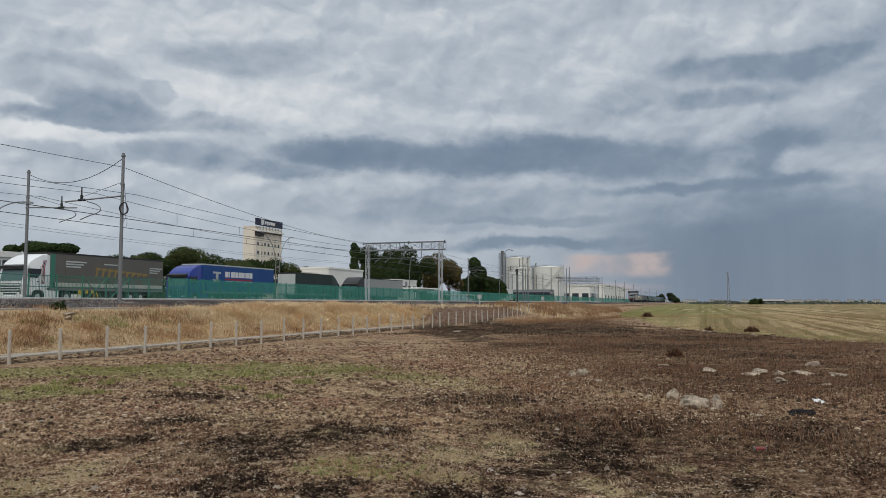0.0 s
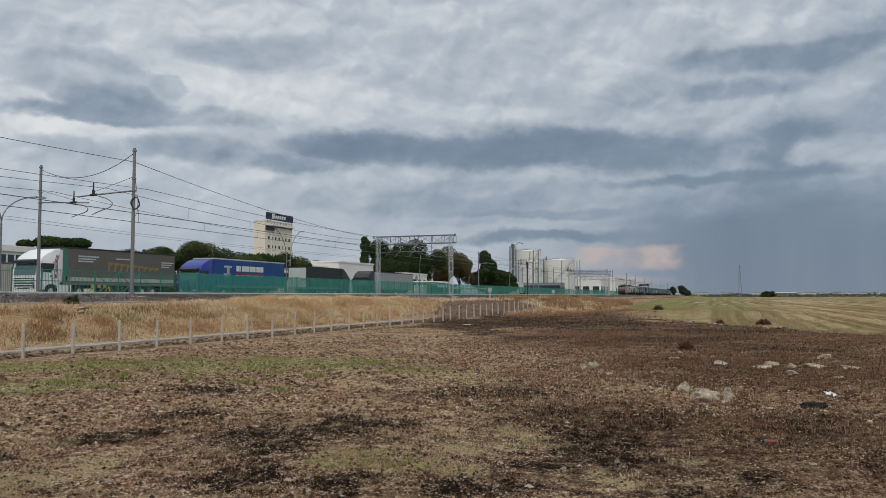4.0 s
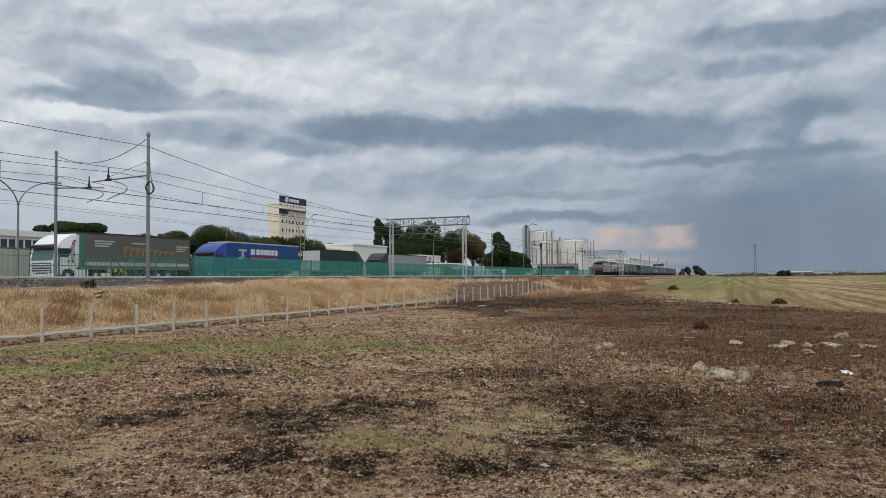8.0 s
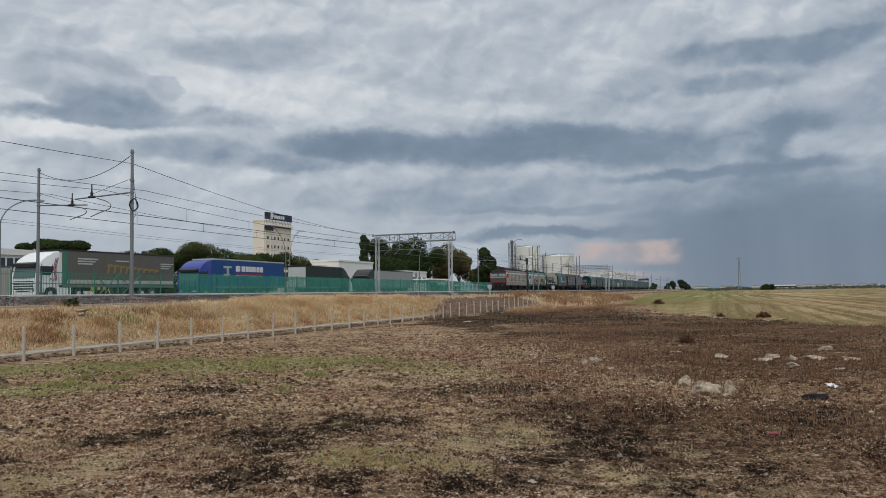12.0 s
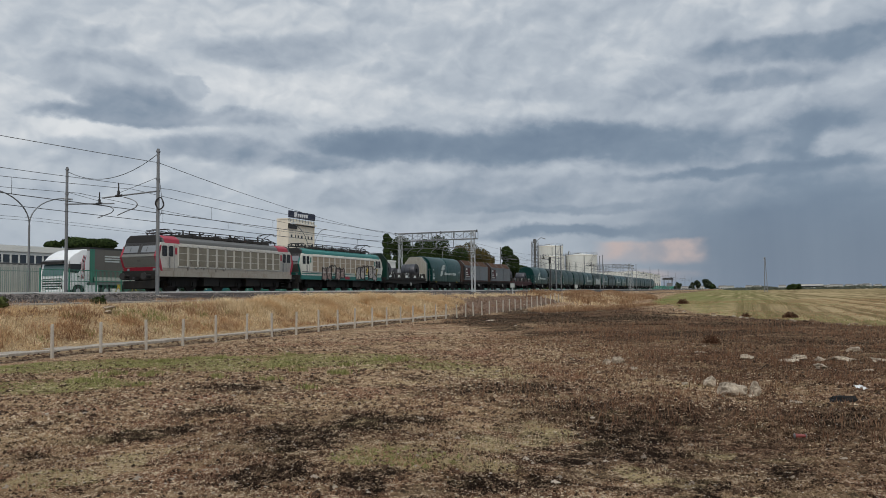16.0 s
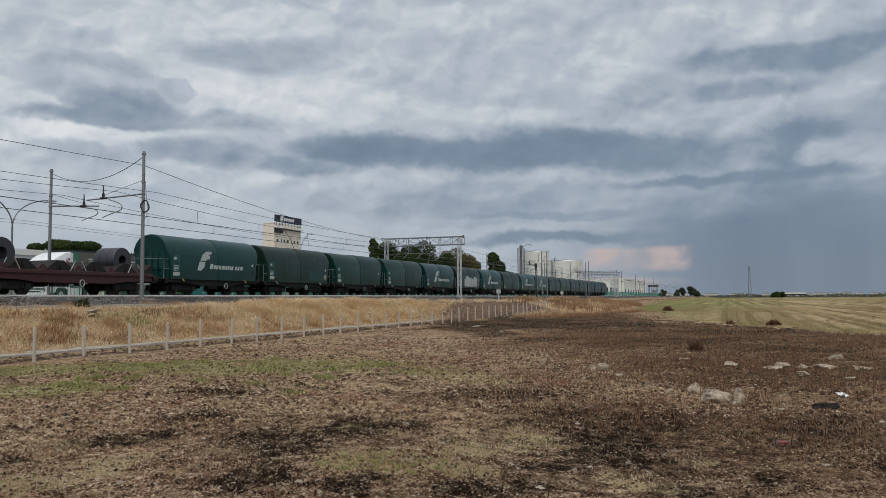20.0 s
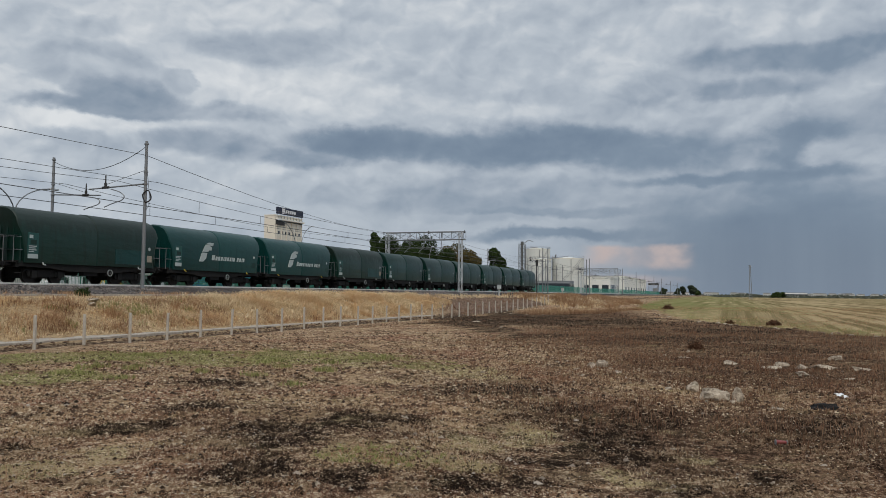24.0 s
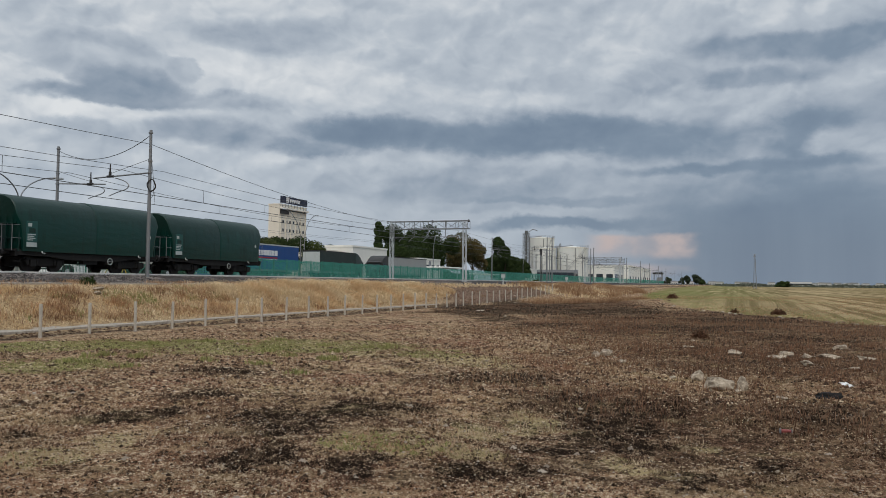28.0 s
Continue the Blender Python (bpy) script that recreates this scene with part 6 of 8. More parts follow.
def hood_wagon(mat, label, logo=False, tag=False):
    t = thing("covered_wagon", pose(0, 0, 0), label, "goods wagon", "train of coil wagons")
    L = LW
    underframe(t, L, M_bogie)
    wheelsets(t, (1.9, 3.7, L - 3.7, L - 1.9))
    bogie(t, 2.8, 1.8)
    bogie(t, L - 2.8, 1.8)
    buffers(t, L)
    # the telescoping hood in two shells, each with rolled edges
    mid = 6.2
    for y0, y1, grow in ((1.0, mid, 0.0), (mid - 0.1, L - 1.0, 0.022)):
        bm = bmesh.new()
        prof = [(x * (1 + grow), 1.12 + (z - 1.12) * (1 + grow * 0.6)) for x, z in HOOD]
        ys = [y0, y0 + 0.06, y0 + 0.12, y1 - 0.12, y1 - 0.06, y1]
        sc = [0.975, 0.995, 1.0, 1.0, 0.995, 0.975]
        # the crown reaches out over the end platforms
        over = [-0.44 if y0 < 2 else 0.0] * 3 + [0.44 if y1 > L - 2 else 0.0] * 3
        rows = [[bm.verts.new((x * k, y + o * min(1.0, max(0.0, (z - 2.3) / 0.8)), 1.12 + (z - 1.12) * k)) for x, z in prof] for y, k, o in zip(ys, sc, over)]
        for a, b in zip(rows, rows[1:]):
            for i in range(len(prof) - 1):
                bm.faces.new((a[i], a[i + 1], b[i + 1], b[i]))
        bm.faces.new(rows[0])
        bm.faces.new(rows[-1][::-1])
        part("hood", bm, mat, t, smooth=True)
    # end walls with ribs, steps and grab rails
    rib = beam = None
    for y, s in ((0.74, 1), (L - 0.74, -1)):
        bm = bmesh.new()
        prof = [(x * 0.93, 1.12 + (z - 1.12) * 0.95) for x, z in HOOD]
        strip(bm, prof, min(y, y + s * 0.1), max(y, y + s * 0.1))
        part("end_wall", bm, mat, t)
        for x in (-0.95, -0.5, 0.0, 0.5, 0.95):
            if rib is None:
                rib = part("end_rib", make(box, -0.05, 0.05, -0.04, 0.04, 1.15, 3.5), mat, t)
                rib.matrix_basis = pose(x, y - s * 0.04, 0)
            else:
                again(rib, t, pose(x, y - s * 0.04, 0))
        for z in (1.8, 2.6, 3.3):
            if beam is None:
                beam = part("end_beam", make(box, -1.25, 1.25, -0.05, 0.05, 0, 0.07), mat, t)
                beam.matrix_basis = pose(0, y - s * 0.05, z)
            else:
                again(beam, t, pose(0, y - s * 0.05, z))
        bm = bmesh.new()
        for x in (-1.38, 1.38):
            bent(bm, [(x, y - s * 0.42, 1.15), (x, y - s * 0.42, 2.5), (x, y + s * 0.2, 2.5)], 0.022, 5)
            bent(bm, [(x, y - s * 0.42, 1.8), (x, y + s * 0.2, 1.8)], 0.018, 5)
        bent(bm, [(-1.38, y - s * 0.42, 2.5), (1.38, y - s * 0.42, 2.5)], 0.02, 5)
        part("hand_rail", bm, M_galv, t)
        bm = bmesh.new()
        box(bm, -1.3, 1.3, min(y - s * 0.5, y), max(y - s * 0.5, y), 1.12, 1.17)
        for x in (-1.3, 1.22):
            box(bm, x, x + 0.08, y - 0.2, y + 0.2, 0.55, 0.6)
        part("step", bm, M_bogie, t)
    # markings on the near side
    bm = bmesh.new()
    box(bm, 1.46, 1.49, 1.12, 1.85, 1.34, 2.75)
    soften(bm, 0.01, 1)
    part("data_panel", bm, M_panel, t, "green data panel")
    for y, w, z, h in ((1.14, 0.66, 1.36, 0.24), (1.2, 0.34, 1.70, 0.05), (1.2, 0.5, 1.80, 0.05), (1.2, 0.42, 1.90, 0.05), (1.2, 0.52, 2.0, 0.05), (1.22, 0.24, 2.45, 0.18)):
        bm = bmesh.new()
        box(bm, 1.49, 1.503, y, y + w, z, z + h)
        part("marking", bm, M_logo, t, "small white marking bars")
    bm = bmesh.new()
    box(bm, 1.49, 1.501, 1.3, 1.7, 2.12, 2.36)
    part("marking", bm, M_hood_old, t, "dark overpainted patch")
    bm = bmesh.new()
    box(bm, 1.47, 1.495, L - 1.75, L - 1.2, 1.5, 2.6)
    part("instruction_plate", bm, M_grille if mat is M_hood_old else M_hood, t)
    bm = bmesh.new()
    tube(bm, (1.48, L - 1.45, 2.35), (1.51, L - 1.45, 2.35), 0.11, 0.11, 14)
    part("warning_disc", bm, M_plate, t, "small white disc")
    for y in (2.2, L - 2.4):
        bm = bmesh.new()
        bent(bm, [(1.45, y, 1.16), (1.5, y, 1.05), (1.5, y + 0.16, 1.02)], 0.035, 5)
        part("tow_hook", bm, M_yellow if logo else M_plate, t)
    if mat is M_hood_old and not tag:
        bm = bmesh.new()
        box(bm, 1.47, 1.506, 7.6, 10.4, 1.3, 2.2)
        part("repainted_patch", bm, M_hood_new, t, "fresh sea-green repainted patch")
    if logo:
        for pts in ([(3.75, 1.78), (4.15, 1.78), (4.5, 2.02), (4.62, 2.42), (4.02, 2.42)], [(4.1, 2.5), (4.7, 2.5), (4.86, 2.62), (5.1, 2.62), (5.16, 2.82), (4.75, 3.05), (4.4, 3.0)],
                    [(4.5, 3.08), (4.85, 3.18), (5.35, 3.18), (5.28, 2.96), (4.95, 2.96), (4.8, 3.06)]):
            bm = bmesh.new()
            side_prism(bm, pts, 1.47, 1.515)
            part("emblem", bm, M_logo, t, "pale slanted emblem")
        y = 5.2
        for k, w in enumerate((0.36, 0.24, 0.26, 0.26, 0.1, 0.24, 0.26, 0.22, 0.1, 0.26, 0, 0.26, 0.26, 0.1, 0.22)):
            if w:
                bm = bmesh.new()
                side_prism(bm, [(y, 1.93), (y + w * 0.8, 1.93), (y + w * 0.8 + 0.08, 2.21 if k else 2.30), (y + 0.08, 2.21 if k else 2.30)], 1.47, 1.512)
                part("lettering", bm, M_logo, t, "pale lettering bars")
            y += (w or 0.1) + 0.06
    if tag:
        y = 4.0
        for k in range(7):
            w = 0.62 + 0.1 * ((k * 5) % 3)
            bm = bmesh.new()
            box(bm, 1.47, 1.512, y, y + w, 1.35, 2.45 + 0.12 * ((k * 3) % 4))
            box(bm, 1.5, 1.52, y + 0.22, y + w - 0.22, 1.6, 2.1)
            part("spray_mark", bm, M_logo if k % 2 else M_plate, t, "pale spray-painted block")
            y += w + 0.12
    return t


def open_wagon(frame_mat, end_mat, coils, L, label, end_front=True, side=None):
    t = thing("open_coil_wagon", pose(0, 0, 0), label, "goods wagon", "train of coil wagons")
    underframe(t, L, frame_mat)
    wheelsets(t, (1.9, 3.7, L - 3.7, L - 1.9))
    bogie(t, 2.8, 1.8)
    bogie(t, L - 2.8, 1.8)
    buffers(t, L)
    part("deck", make(box, -1.4, 1.4, 0.7, L - 0.7, 1.2, 1.42, round_by=0.02, seg=1), frame_mat, t)
    # saw-toothed cradles
    for k in range(5):
        y = 1.9 + (L - 3.8) * k / 4
        bm = bmesh.new()
        for s in (-1, 1):
            side_prism(bm, [(y + s * 0.22, 1.42), (y + s * 1.05, 2.0), (y + s * 1.15, 2.0), (y + s * 1.15, 1.42)], -1.3, 1.3)
        part("cradle", bm, M_bogie, t)
        bm = bmesh.new()
        side_prism(bm, [(y - 0.35, 1.46), (y + 0.35, 1.46), (y + 0.1, 1.72), (y - 0.1, 1.72)], 1.3, 1.36)
        part("saddle_plate", bm, M_plate if side else frame_mat, t)
    if end_front:
        bm = bmesh.new()
        strip(bm, CHAMFER, 0.72, 0.86)
        part("end_wall", bm, end_mat, t, "dark green end wall with chamfered shoulders")
        for x in (-1.1, -0.55, 0.0, 0.55, 1.1):
            part("end_rib", make(box, x - 0.05, x + 0.05, 0.86, 0.98, 1.2, 3.85 if abs(x) < 1 else 3.3), end_mat, t)
        for x in (-1.42, 1.36):
            bm = bmesh.new()
            side_prism(bm, [(0.86, 1.2), (0.86, 3.2), (0.95, 3.2), (1.22, 1.9), (1.22, 1.2)], x, x + 0.06)
            part("gusset", bm, end_mat, t)
    if end_front:
        bm = bmesh.new()
        strip(bm, CHAMFER, L - 0.86, L - 0.72)
        part("end_wall", bm, M_ribend, t, "pale ribbed end wall with chamfered shoulders")
        for k in range(10):
            x = -1.22 + k * 0.27
            part("end_rib", make(box, x - 0.045, x + 0.045, L - 0.94, L - 0.86, 1.2, 3.95 if abs(x) < 0.85 else 3.45), M_ribend, t)
        bm = bmesh.new()
        strip(bm, [(x * 1.01, 1.12 + (z - 1.12) * 1.01) for x, z in CHAMFER], L - 0.72, L - 0.4)
        part("end_cap", bm, M_hood_new, t, "sea-green outer end cap")
    for y, r, w in coils:
        bm = bmesh.new()
        seg = 36
        rings = []
        for yy, rr in ((-w / 2, r * 0.40), (-w / 2, r * 0.97), (-w / 2 + 0.04, r), (w / 2 - 0.04, r), (w / 2, r * 0.97), (w / 2, r * 0.40)):
            rings.append([bm.verts.new((rr * math.cos(k * math.tau / seg), yy, rr * math.sin(k * math.tau / seg))) for k in range(seg)])
        for a, b in zip(rings, rings[1:] + rings[:1]):
            for k in range(seg):
                bm.faces.new((a[k], a[(k + 1) % seg], b[(k + 1) % seg], b[k]))
        ob = part("steel_coil", bm, M_coil, t, "large rolled steel coil", smooth=True)
        ob.matrix_basis = pose(0, y, 1.40 + r, 0, 0, 90)
        for q in (-0.3, 0.3):
            bm = bmesh.new()
            tube(bm, (0, q - 0.03, 0), (0, q + 0.03, 0), r + 0.012, r + 0.012, 36, False)
            part("strap", bm, M_black, ob)
    for y in (2.4, L / 2, L - 2.4):
        for q in (-0.6, 0.6):
            bm = bmesh.new()
            tube(bm, (1.34, y + q, 1.42), (1.34, y + q * 0.4, 2.0), 0.02, 0.02, 5)
            part("stanchion", bm, M_plate, t)
    return t


def panel_wagon():
    """Older brown wagon: corrugated grey sides, sloped brown roof in three sliding sections."""
    t = thing("sliding_roof_wagon", pose(0, 0, 0), "brown goods wagon with corrugated grey sides and sloped roof", "goods wagon", "train of coil wagons")
    L = 12.0
    underframe(t, L, M_bogie)
    wheelsets(t, (1.9, 3.7, L - 3.7, L - 1.9))
    bogie(t, 2.8, 1.8)
    bogie(t, L - 2.8, 1.8)
    buffers(t, L)
    part("deck", make(box, -1.42, 1.42, 0.65, L - 0.65, 1.2, 1.42), M_brown, t)
    secs = [(0.95, 4.4, 0.05), (4.3, 7.7, 0.0), (7.6, L - 0.95, 0.05)]
    for k, (y0, y1, g) in enumerate(secs):
        for s in (-1, 1):
            # corrugated side sheet
            bm = bmesh.new()
            n = 18
            pts = []
            for i in range(n * 2):
                y = y0 + (y1 - y0) * i / (n * 2 - 1)
                pts.append((y, s * (1.40 + g + (0.035 if (i // 2) % 2 else 0.0))))
            lo = [bm.verts.new((x, y, 1.45)) for y, x in pts]
            hi = [bm.verts.new((x, y, 3.36)) for y, x in pts]
            for i in range(len(pts) - 1):
                bm.faces.new((lo[i], lo[i + 1], hi[i + 1], hi[i]))
            box(bm, min(s * 1.34, s * (1.45 + g)), max(s * 1.34, s * (1.45 + g)), y0, y1, 1.40, 1.52)
            box(bm, min(s * 1.34, s * (1.45 + g)), max(s * 1.34, s * (1.45 + g)), y0, y1, 3.3, 3.4)
            part("side_sheet", bm, M_greyside, t, "grey corrugated side sheet")
        bm = bmesh.new()
        prof = [(-1.42 - g, 3.38), (-0.78, 4.02 + g), (0.0, 4.08 + g), (0.78, 4.02 + g), (1.42 + g, 3.38), (1.36, 3.34), (0.0, 3.9), (-1.36, 3.34)]
        strip(bm, prof, y0, y1)
        part("roof_section", bm, M_brown, t)
        for i in range(15):
            y = y0 + 0.1 + (y1 - y0 - 0.2) * i / 14
            for s in (-1, 1):
                a, b = (s * (1.43 + g), 3.40), (s * 0.79, 4.05 + g)
                bm = bmesh.new()
                tube(bm, (a[0], y, a[1]), (b[0], y, b[1]), 0.03, 0.03, 4)
                part("roof_rib", bm, M_rust, t)
        for y in (y0 + 0.02, y1 - 0.02):
            bm = bmesh.new()
            bent(bm, [(1.45 + g, y, 1.45), (1.45 + g, y, 3.38), (0.79, y, 4.07 + g)], 0.05, 6)
            part("edge_bar", bm, M_greyside, t)
    for y, s in ((0.7, 1), (L - 0.8, -1)):
        bm = bmesh.new()
        strip(bm, [(-1.36, 1.2), (1.36, 1.2), (1.36, 3.4), (0.75, 3.98), (-0.75, 3.98), (-1.36, 3.4)], y, y + 0.1)
        for x in (-1.0, -0.5, 0, 0.5, 1.0):
            box(bm, x - 0.05, x + 0.05, y - 0.08, y + 0.18, 1.2, 3.3)
        part("end_wall", bm, M_brown, t)
    bm = bmesh.new()
    box(bm, 1.50, 1.535, 1.2, 3.0, 1.75, 3.1)
    part("data_panel", bm, M_red_frame, t, "dark red data panel")
    for y, w, z, h in ((1.3, 0.5, 2.75, 0.25), (1.3, 0.7, 2.35, 0.12), (1.3, 0.9, 2.1, 0.1), (1.3, 1.4, 1.82, 0.08), (3.3, 0.5, 2.1, 0.5)):
        bm = bmesh.new()
        box(bm, 1.52, 1.55, y, y + w, z, z + h)
        part("marking", bm, M_plate, t, "white marking")
    return t


def loco(side, roof, accent, front, sill, label, graffiti, stripe=None, grille=None):
    """Six-axle electric locomotive, cabs at both ends."""
    t = thing("electric_locomotive", pose(0, 0, 0), label, "locomotive", "train locomotives")
    L, W = 17.6, 1.5
    y0, y1 = 0.5, L - 0.5
    body = [(y0 + 0.46, 1.15), (y0 + 0.38, 1.45), (y0, 2.32), (y0 + 0.44, 3.28), (y1 - 0.44, 3.28), (y1, 2.32), (y1 - 0.38, 1.45), (y1 - 0.46, 1.15)]

    def nose(z):
        """How far the nose lies behind the buffers at a height: raked windscreens over a knee."""
        return 0.49 + float(np.interp(z, [1.15, 1.45, 2.32, 3.28], [0.46, 0.38, 0.0, 0.44]))

    bm = bmesh.new()
    side_prism(bm, body, -W, W)
    soften(bm, 0.07, 2)
    part("body", bm, side, t, smooth=True)
    # roof cove
    bm = bmesh.new()
    strip(bm, [(-W + 0.02, 3.2), (-1.38, 3.5), (-1.05, 3.72), (1.05, 3.72), (1.38, 3.5), (W - 0.02, 3.2)], y0 + 0.55, y1 - 0.55)
    soften(bm, 0.05, 2)
    part("roof", bm, roof, t, smooth=True)
    bm = bmesh.new()
    box(bm, -0.9, 0.9, 3.2, L - 3.2, 3.70, 3.88)
    for k in range(9):
        box(bm, -1.05, 1.05, 3.6 + k * 1.2, 4.45 + k * 1.2, 3.72, 3.95)
    soften(bm, 0.03, 1)
    part("roof_hatch", bm, M_dirtsplash, t, "sooty roof hatches")
    bm = bmesh.new()
    box(bm, -W - 0.015, W + 0.015, y0 + 0.3, y1 - 0.3, 1.02, 1.38)
    part("sill", bm, sill, t)
    bm = bmesh.new()
    box(bm, W - 0.01, W + 0.008, y0 + 0.6, y1 - 0.6, 1.38, 1.60)
    part("side_panel", bm, M_lskirt if stripe is None else side, t, "lower side sheet stained by brake dust")
    if stripe:
        bm = bmesh.new()
        box(bm, W, W + 0.016, y0 + 0.45, y1 - 0.45, 1.64, 1.70)
        part("stripe", bm, M_navy, t, "thin dark blue stripe")
        bm = bmesh.new()
        box(bm, W, W + 0.018, y0 + 0.45, y1 - 0.45, 1.5, 1.58)
        part("stripe", bm, stripe, t)
    for end in (0, 1):
        f = (lambda y: y) if end == 0 else (lambda y: L - y)
        # nose plates and windscreens, two per end
        def slab(name, mat, pts, lab=""):
            b2 = bmesh.new()
            va = [b2.verts.new((x, f(y), z)) for x, y, z in pts]
            vb = [b2.verts.new((x, f(y - 0.03), z)) for x, y, z in pts]
            k = len(pts)
            b2.faces.new(va)
            b2.faces.new(vb[::-1])
            for i in range(k):
                b2.faces.new((va[i], va[(i + 1) % k], vb[(i + 1) % k], vb[i]))
            part(name, b2, mat, t, lab)

        def face(name, mat, x0, x1, z0, z1, lab="", out=0.0):
            slab(name, mat, [(x0, nose(z0) - out, z0), (x1, nose(z0) - out, z0), (x1, nose(z1) - out, z1), (x0, nose(z1) - out, z1)], lab)

        face("nose_plate", front, -1.44, 1.44, 1.66, 2.30)
        face("nose_plate", front, -1.42, 1.42, 2.33, 2.50)
        face("nose_band", accent, -1.44, 1.44, 1.34, 1.64)
        face("brow", M_black, -1.38, 1.38, 3.12, 3.27)
        face("window_seal", M_black, -1.40, 1.40, 2.51, 3.11, "black windscreen surround")
        for q0, q1 in ((0.14, 1.30), (-1.30, -0.14)):
            face("windscreen", M_cabglass, q0, q1, 2.60, 3.05, "cab windscreen with a pale sky reflection in its colour", 0.008)
        face("wiper", M_black, 0.55, 0.58, 2.52, 2.95, "", 0.016)
        face("wiper", M_black, -0.78, -0.75, 2.52, 2.95, "", 0.016)
        for q0, q1 in ((1.32, 1.46), (-1.46, -1.32)):
            face("corner_stripe", accent, q0, q1, 1.64, 2.30, "", 0.006)
            face("corner_stripe", accent, q0 * 0.995, q1 * 0.995, 2.33, 2.9, "", 0.006)
        a = sorted((f(y0 + 0.42), f(y0 + 0.76)))
        bm = bmesh.new()
        strip(bm, [(-W + 0.04, 3.24), (-1.36, 3.54), (-1.04, 3.76), (1.04, 3.76), (1.36, 3.54), (W - 0.04, 3.24)], a[0], a[1])
        soften(bm, 0.05, 2)
        part("roof_end", bm, M_black, t, "sooty black cab roof end")
        face("emblem", M_ldark if front is not M_ldark else M_plate, -0.12, 0.12, 1.98, 2.12, "small nose emblem")
        for x in (-1.05, 1.05):
            bm = bmesh.new()
            tube(bm, (x, f(nose(1.50) - 0.07), 1.50), (x, f(nose(1.50) + 0.02), 1.50), 0.10, 0.10, 12)
            part("headlight", bm, M_cabglass, t, "round headlight")
        # corner post in the accent colour, cab roof
        bm = bmesh.new()
        out = [(f(y0 + 0.40), 1.38), (f(y0 - 0.005), 2.30), (f(y0 + 0.34), 3.06), (f(y0 + 0.46), 3.06), (f(y0 + 0.28), 2.40), (f(y0 + 0.58), 1.38)]
        side_prism(bm, out, W - 0.01, W + 0.014)
        side_prism(bm, out, -W - 0.014, -W + 0.01)
        part("corner_post", bm, side if stripe else accent, t)
        a = sorted((f(2.28), f(2.48)))
        part("cab_plate", make(box, W, W + 0.014, a[0], a[1], 2.5, 2.95), accent, t)
        bm = bmesh.new()
        a = sorted((f(y0 + 0.75), f(y0 + 2.3)))
        strip(bm, [(-W - 0.005, 3.19), (-1.4, 3.52), (-1.06, 3.745), (1.06, 3.745), (1.4, 3.52), (W + 0.005, 3.19)], a[0], a[1])
        soften(bm, 0.04, 1)
        part("cab_roof", bm, accent, t)
        for q0, q1 in ((1.02, 1.50), (1.68, 2.10)):
            a = sorted((f(q0), f(q1)))
            bm = bmesh.new()
            box(bm, W - 0.01, W + 0.016, a[0], a[1], 2.35, 3.05)
            bmesh.ops.bevel(bm, geom=[e for e in bm.edges if abs(e.verts[0].co.x - e.verts[1].co.x) > 0.01], offset=0.09, segments=3, affect="EDGES", profile=0.5)
            part("cab_window", bm, M_blackglass, t, "dark cab window")
        a = sorted((f(1.60), f(2.20)))
        bm = bmesh.new()
        for q in a:
            box(bm, W, W + 0.012, q - 0.015, q + 0.015, 1.3, 3.15)
        box(bm, W + 0.01, W + 0.05, a[0] + 0.1, a[0] + 0.16, 1.6, 2.3)
        part("cab_door", bm, M_galv, t)
        bm = bmesh.new()
        for x in (-1.35, 1.3):
            for k in range(3):
                yy = sorted((f(1.65), f(2.15)))
                box(bm, x, x + 0.06, yy[0], yy[1], 0.35 + k * 0.28, 0.39 + k * 0.28)
        part("step", bm, M_bogie, t)
        # plough and buffer beam
        bm = bmesh.new()
        a = sorted((f(0.62), f(0.95)))
        box(bm, -1.42, 1.42, a[0], a[1], 0.82, 1.4)
        part("buffer_beam", bm, M_bogie, t)
        bm = bmesh.new()
        a = sorted((f(0.55), f(0.85)))
        box(bm, -1.3, 1.3, a[0], a[1], 0.22, 0.75)
        soften(bm, 0.05, 1)
        part("snow_plough", bm, M_bogie, t)
    # filter grilles along the side
    g = None
    n = 12
    for k in range(n):
        yy = 2.55 + k * (L - 5.1) / n
        w = (L - 5.1) / n - 0.17
        if g is None:
            bm = bmesh.new()
            box(bm, 0, 0.012, 0.0, w, 1.72, 3.04)
            for q in range(13):
                box(bm, 0.012, 0.03, 0.03 + q * (w - 0.06) / 13, 0.03 + (q + 0.55) * (w - 0.06) / 13, 1.74, 3.02)
            g = part("filter_grille", bm, grille or M_grille, t, "brown dusty filter grille")
            g.matrix_basis = pose(W, yy + 0.085, 0)
        else:
            again(g, t, pose(W, yy + 0.085, 0))
        bm = bmesh.new()
        for q in (0.03, w + 0.085):
            box(bm, W - 0.005, W + 0.045, yy + q, yy + q + 0.055, 1.66, 3.10)
        box(bm, W - 0.005, W + 0.045, yy + 0.03, yy + w + 0.14, 3.04, 3.10)
        box(bm, W - 0.005, W + 0.045, yy + 0.03, yy + w + 0.14, 1.66, 1.72)
        for z in (2.14, 2.58):
            box(bm, W + 0.01, W + 0.038, yy + 0.085, yy + w + 0.085, z, z + 0.03)
        part("grille_frame", bm, M_lframe, t, "pale grille frame")
    # bogies
    for yc in (3.6, L / 2, L - 3.6):
        bogie(t, yc, 2.15, "loco")
    wheelsets(t, [yc + d for yc in (3.6, L / 2, L - 3.6) for d in (-1.075, 1.075)], 0.57)
    buffers(t, L)
    bm = bmesh.new()
    box(bm, -0.9, 0.9, 1.2, L - 1.2, 0.75, 1.05)
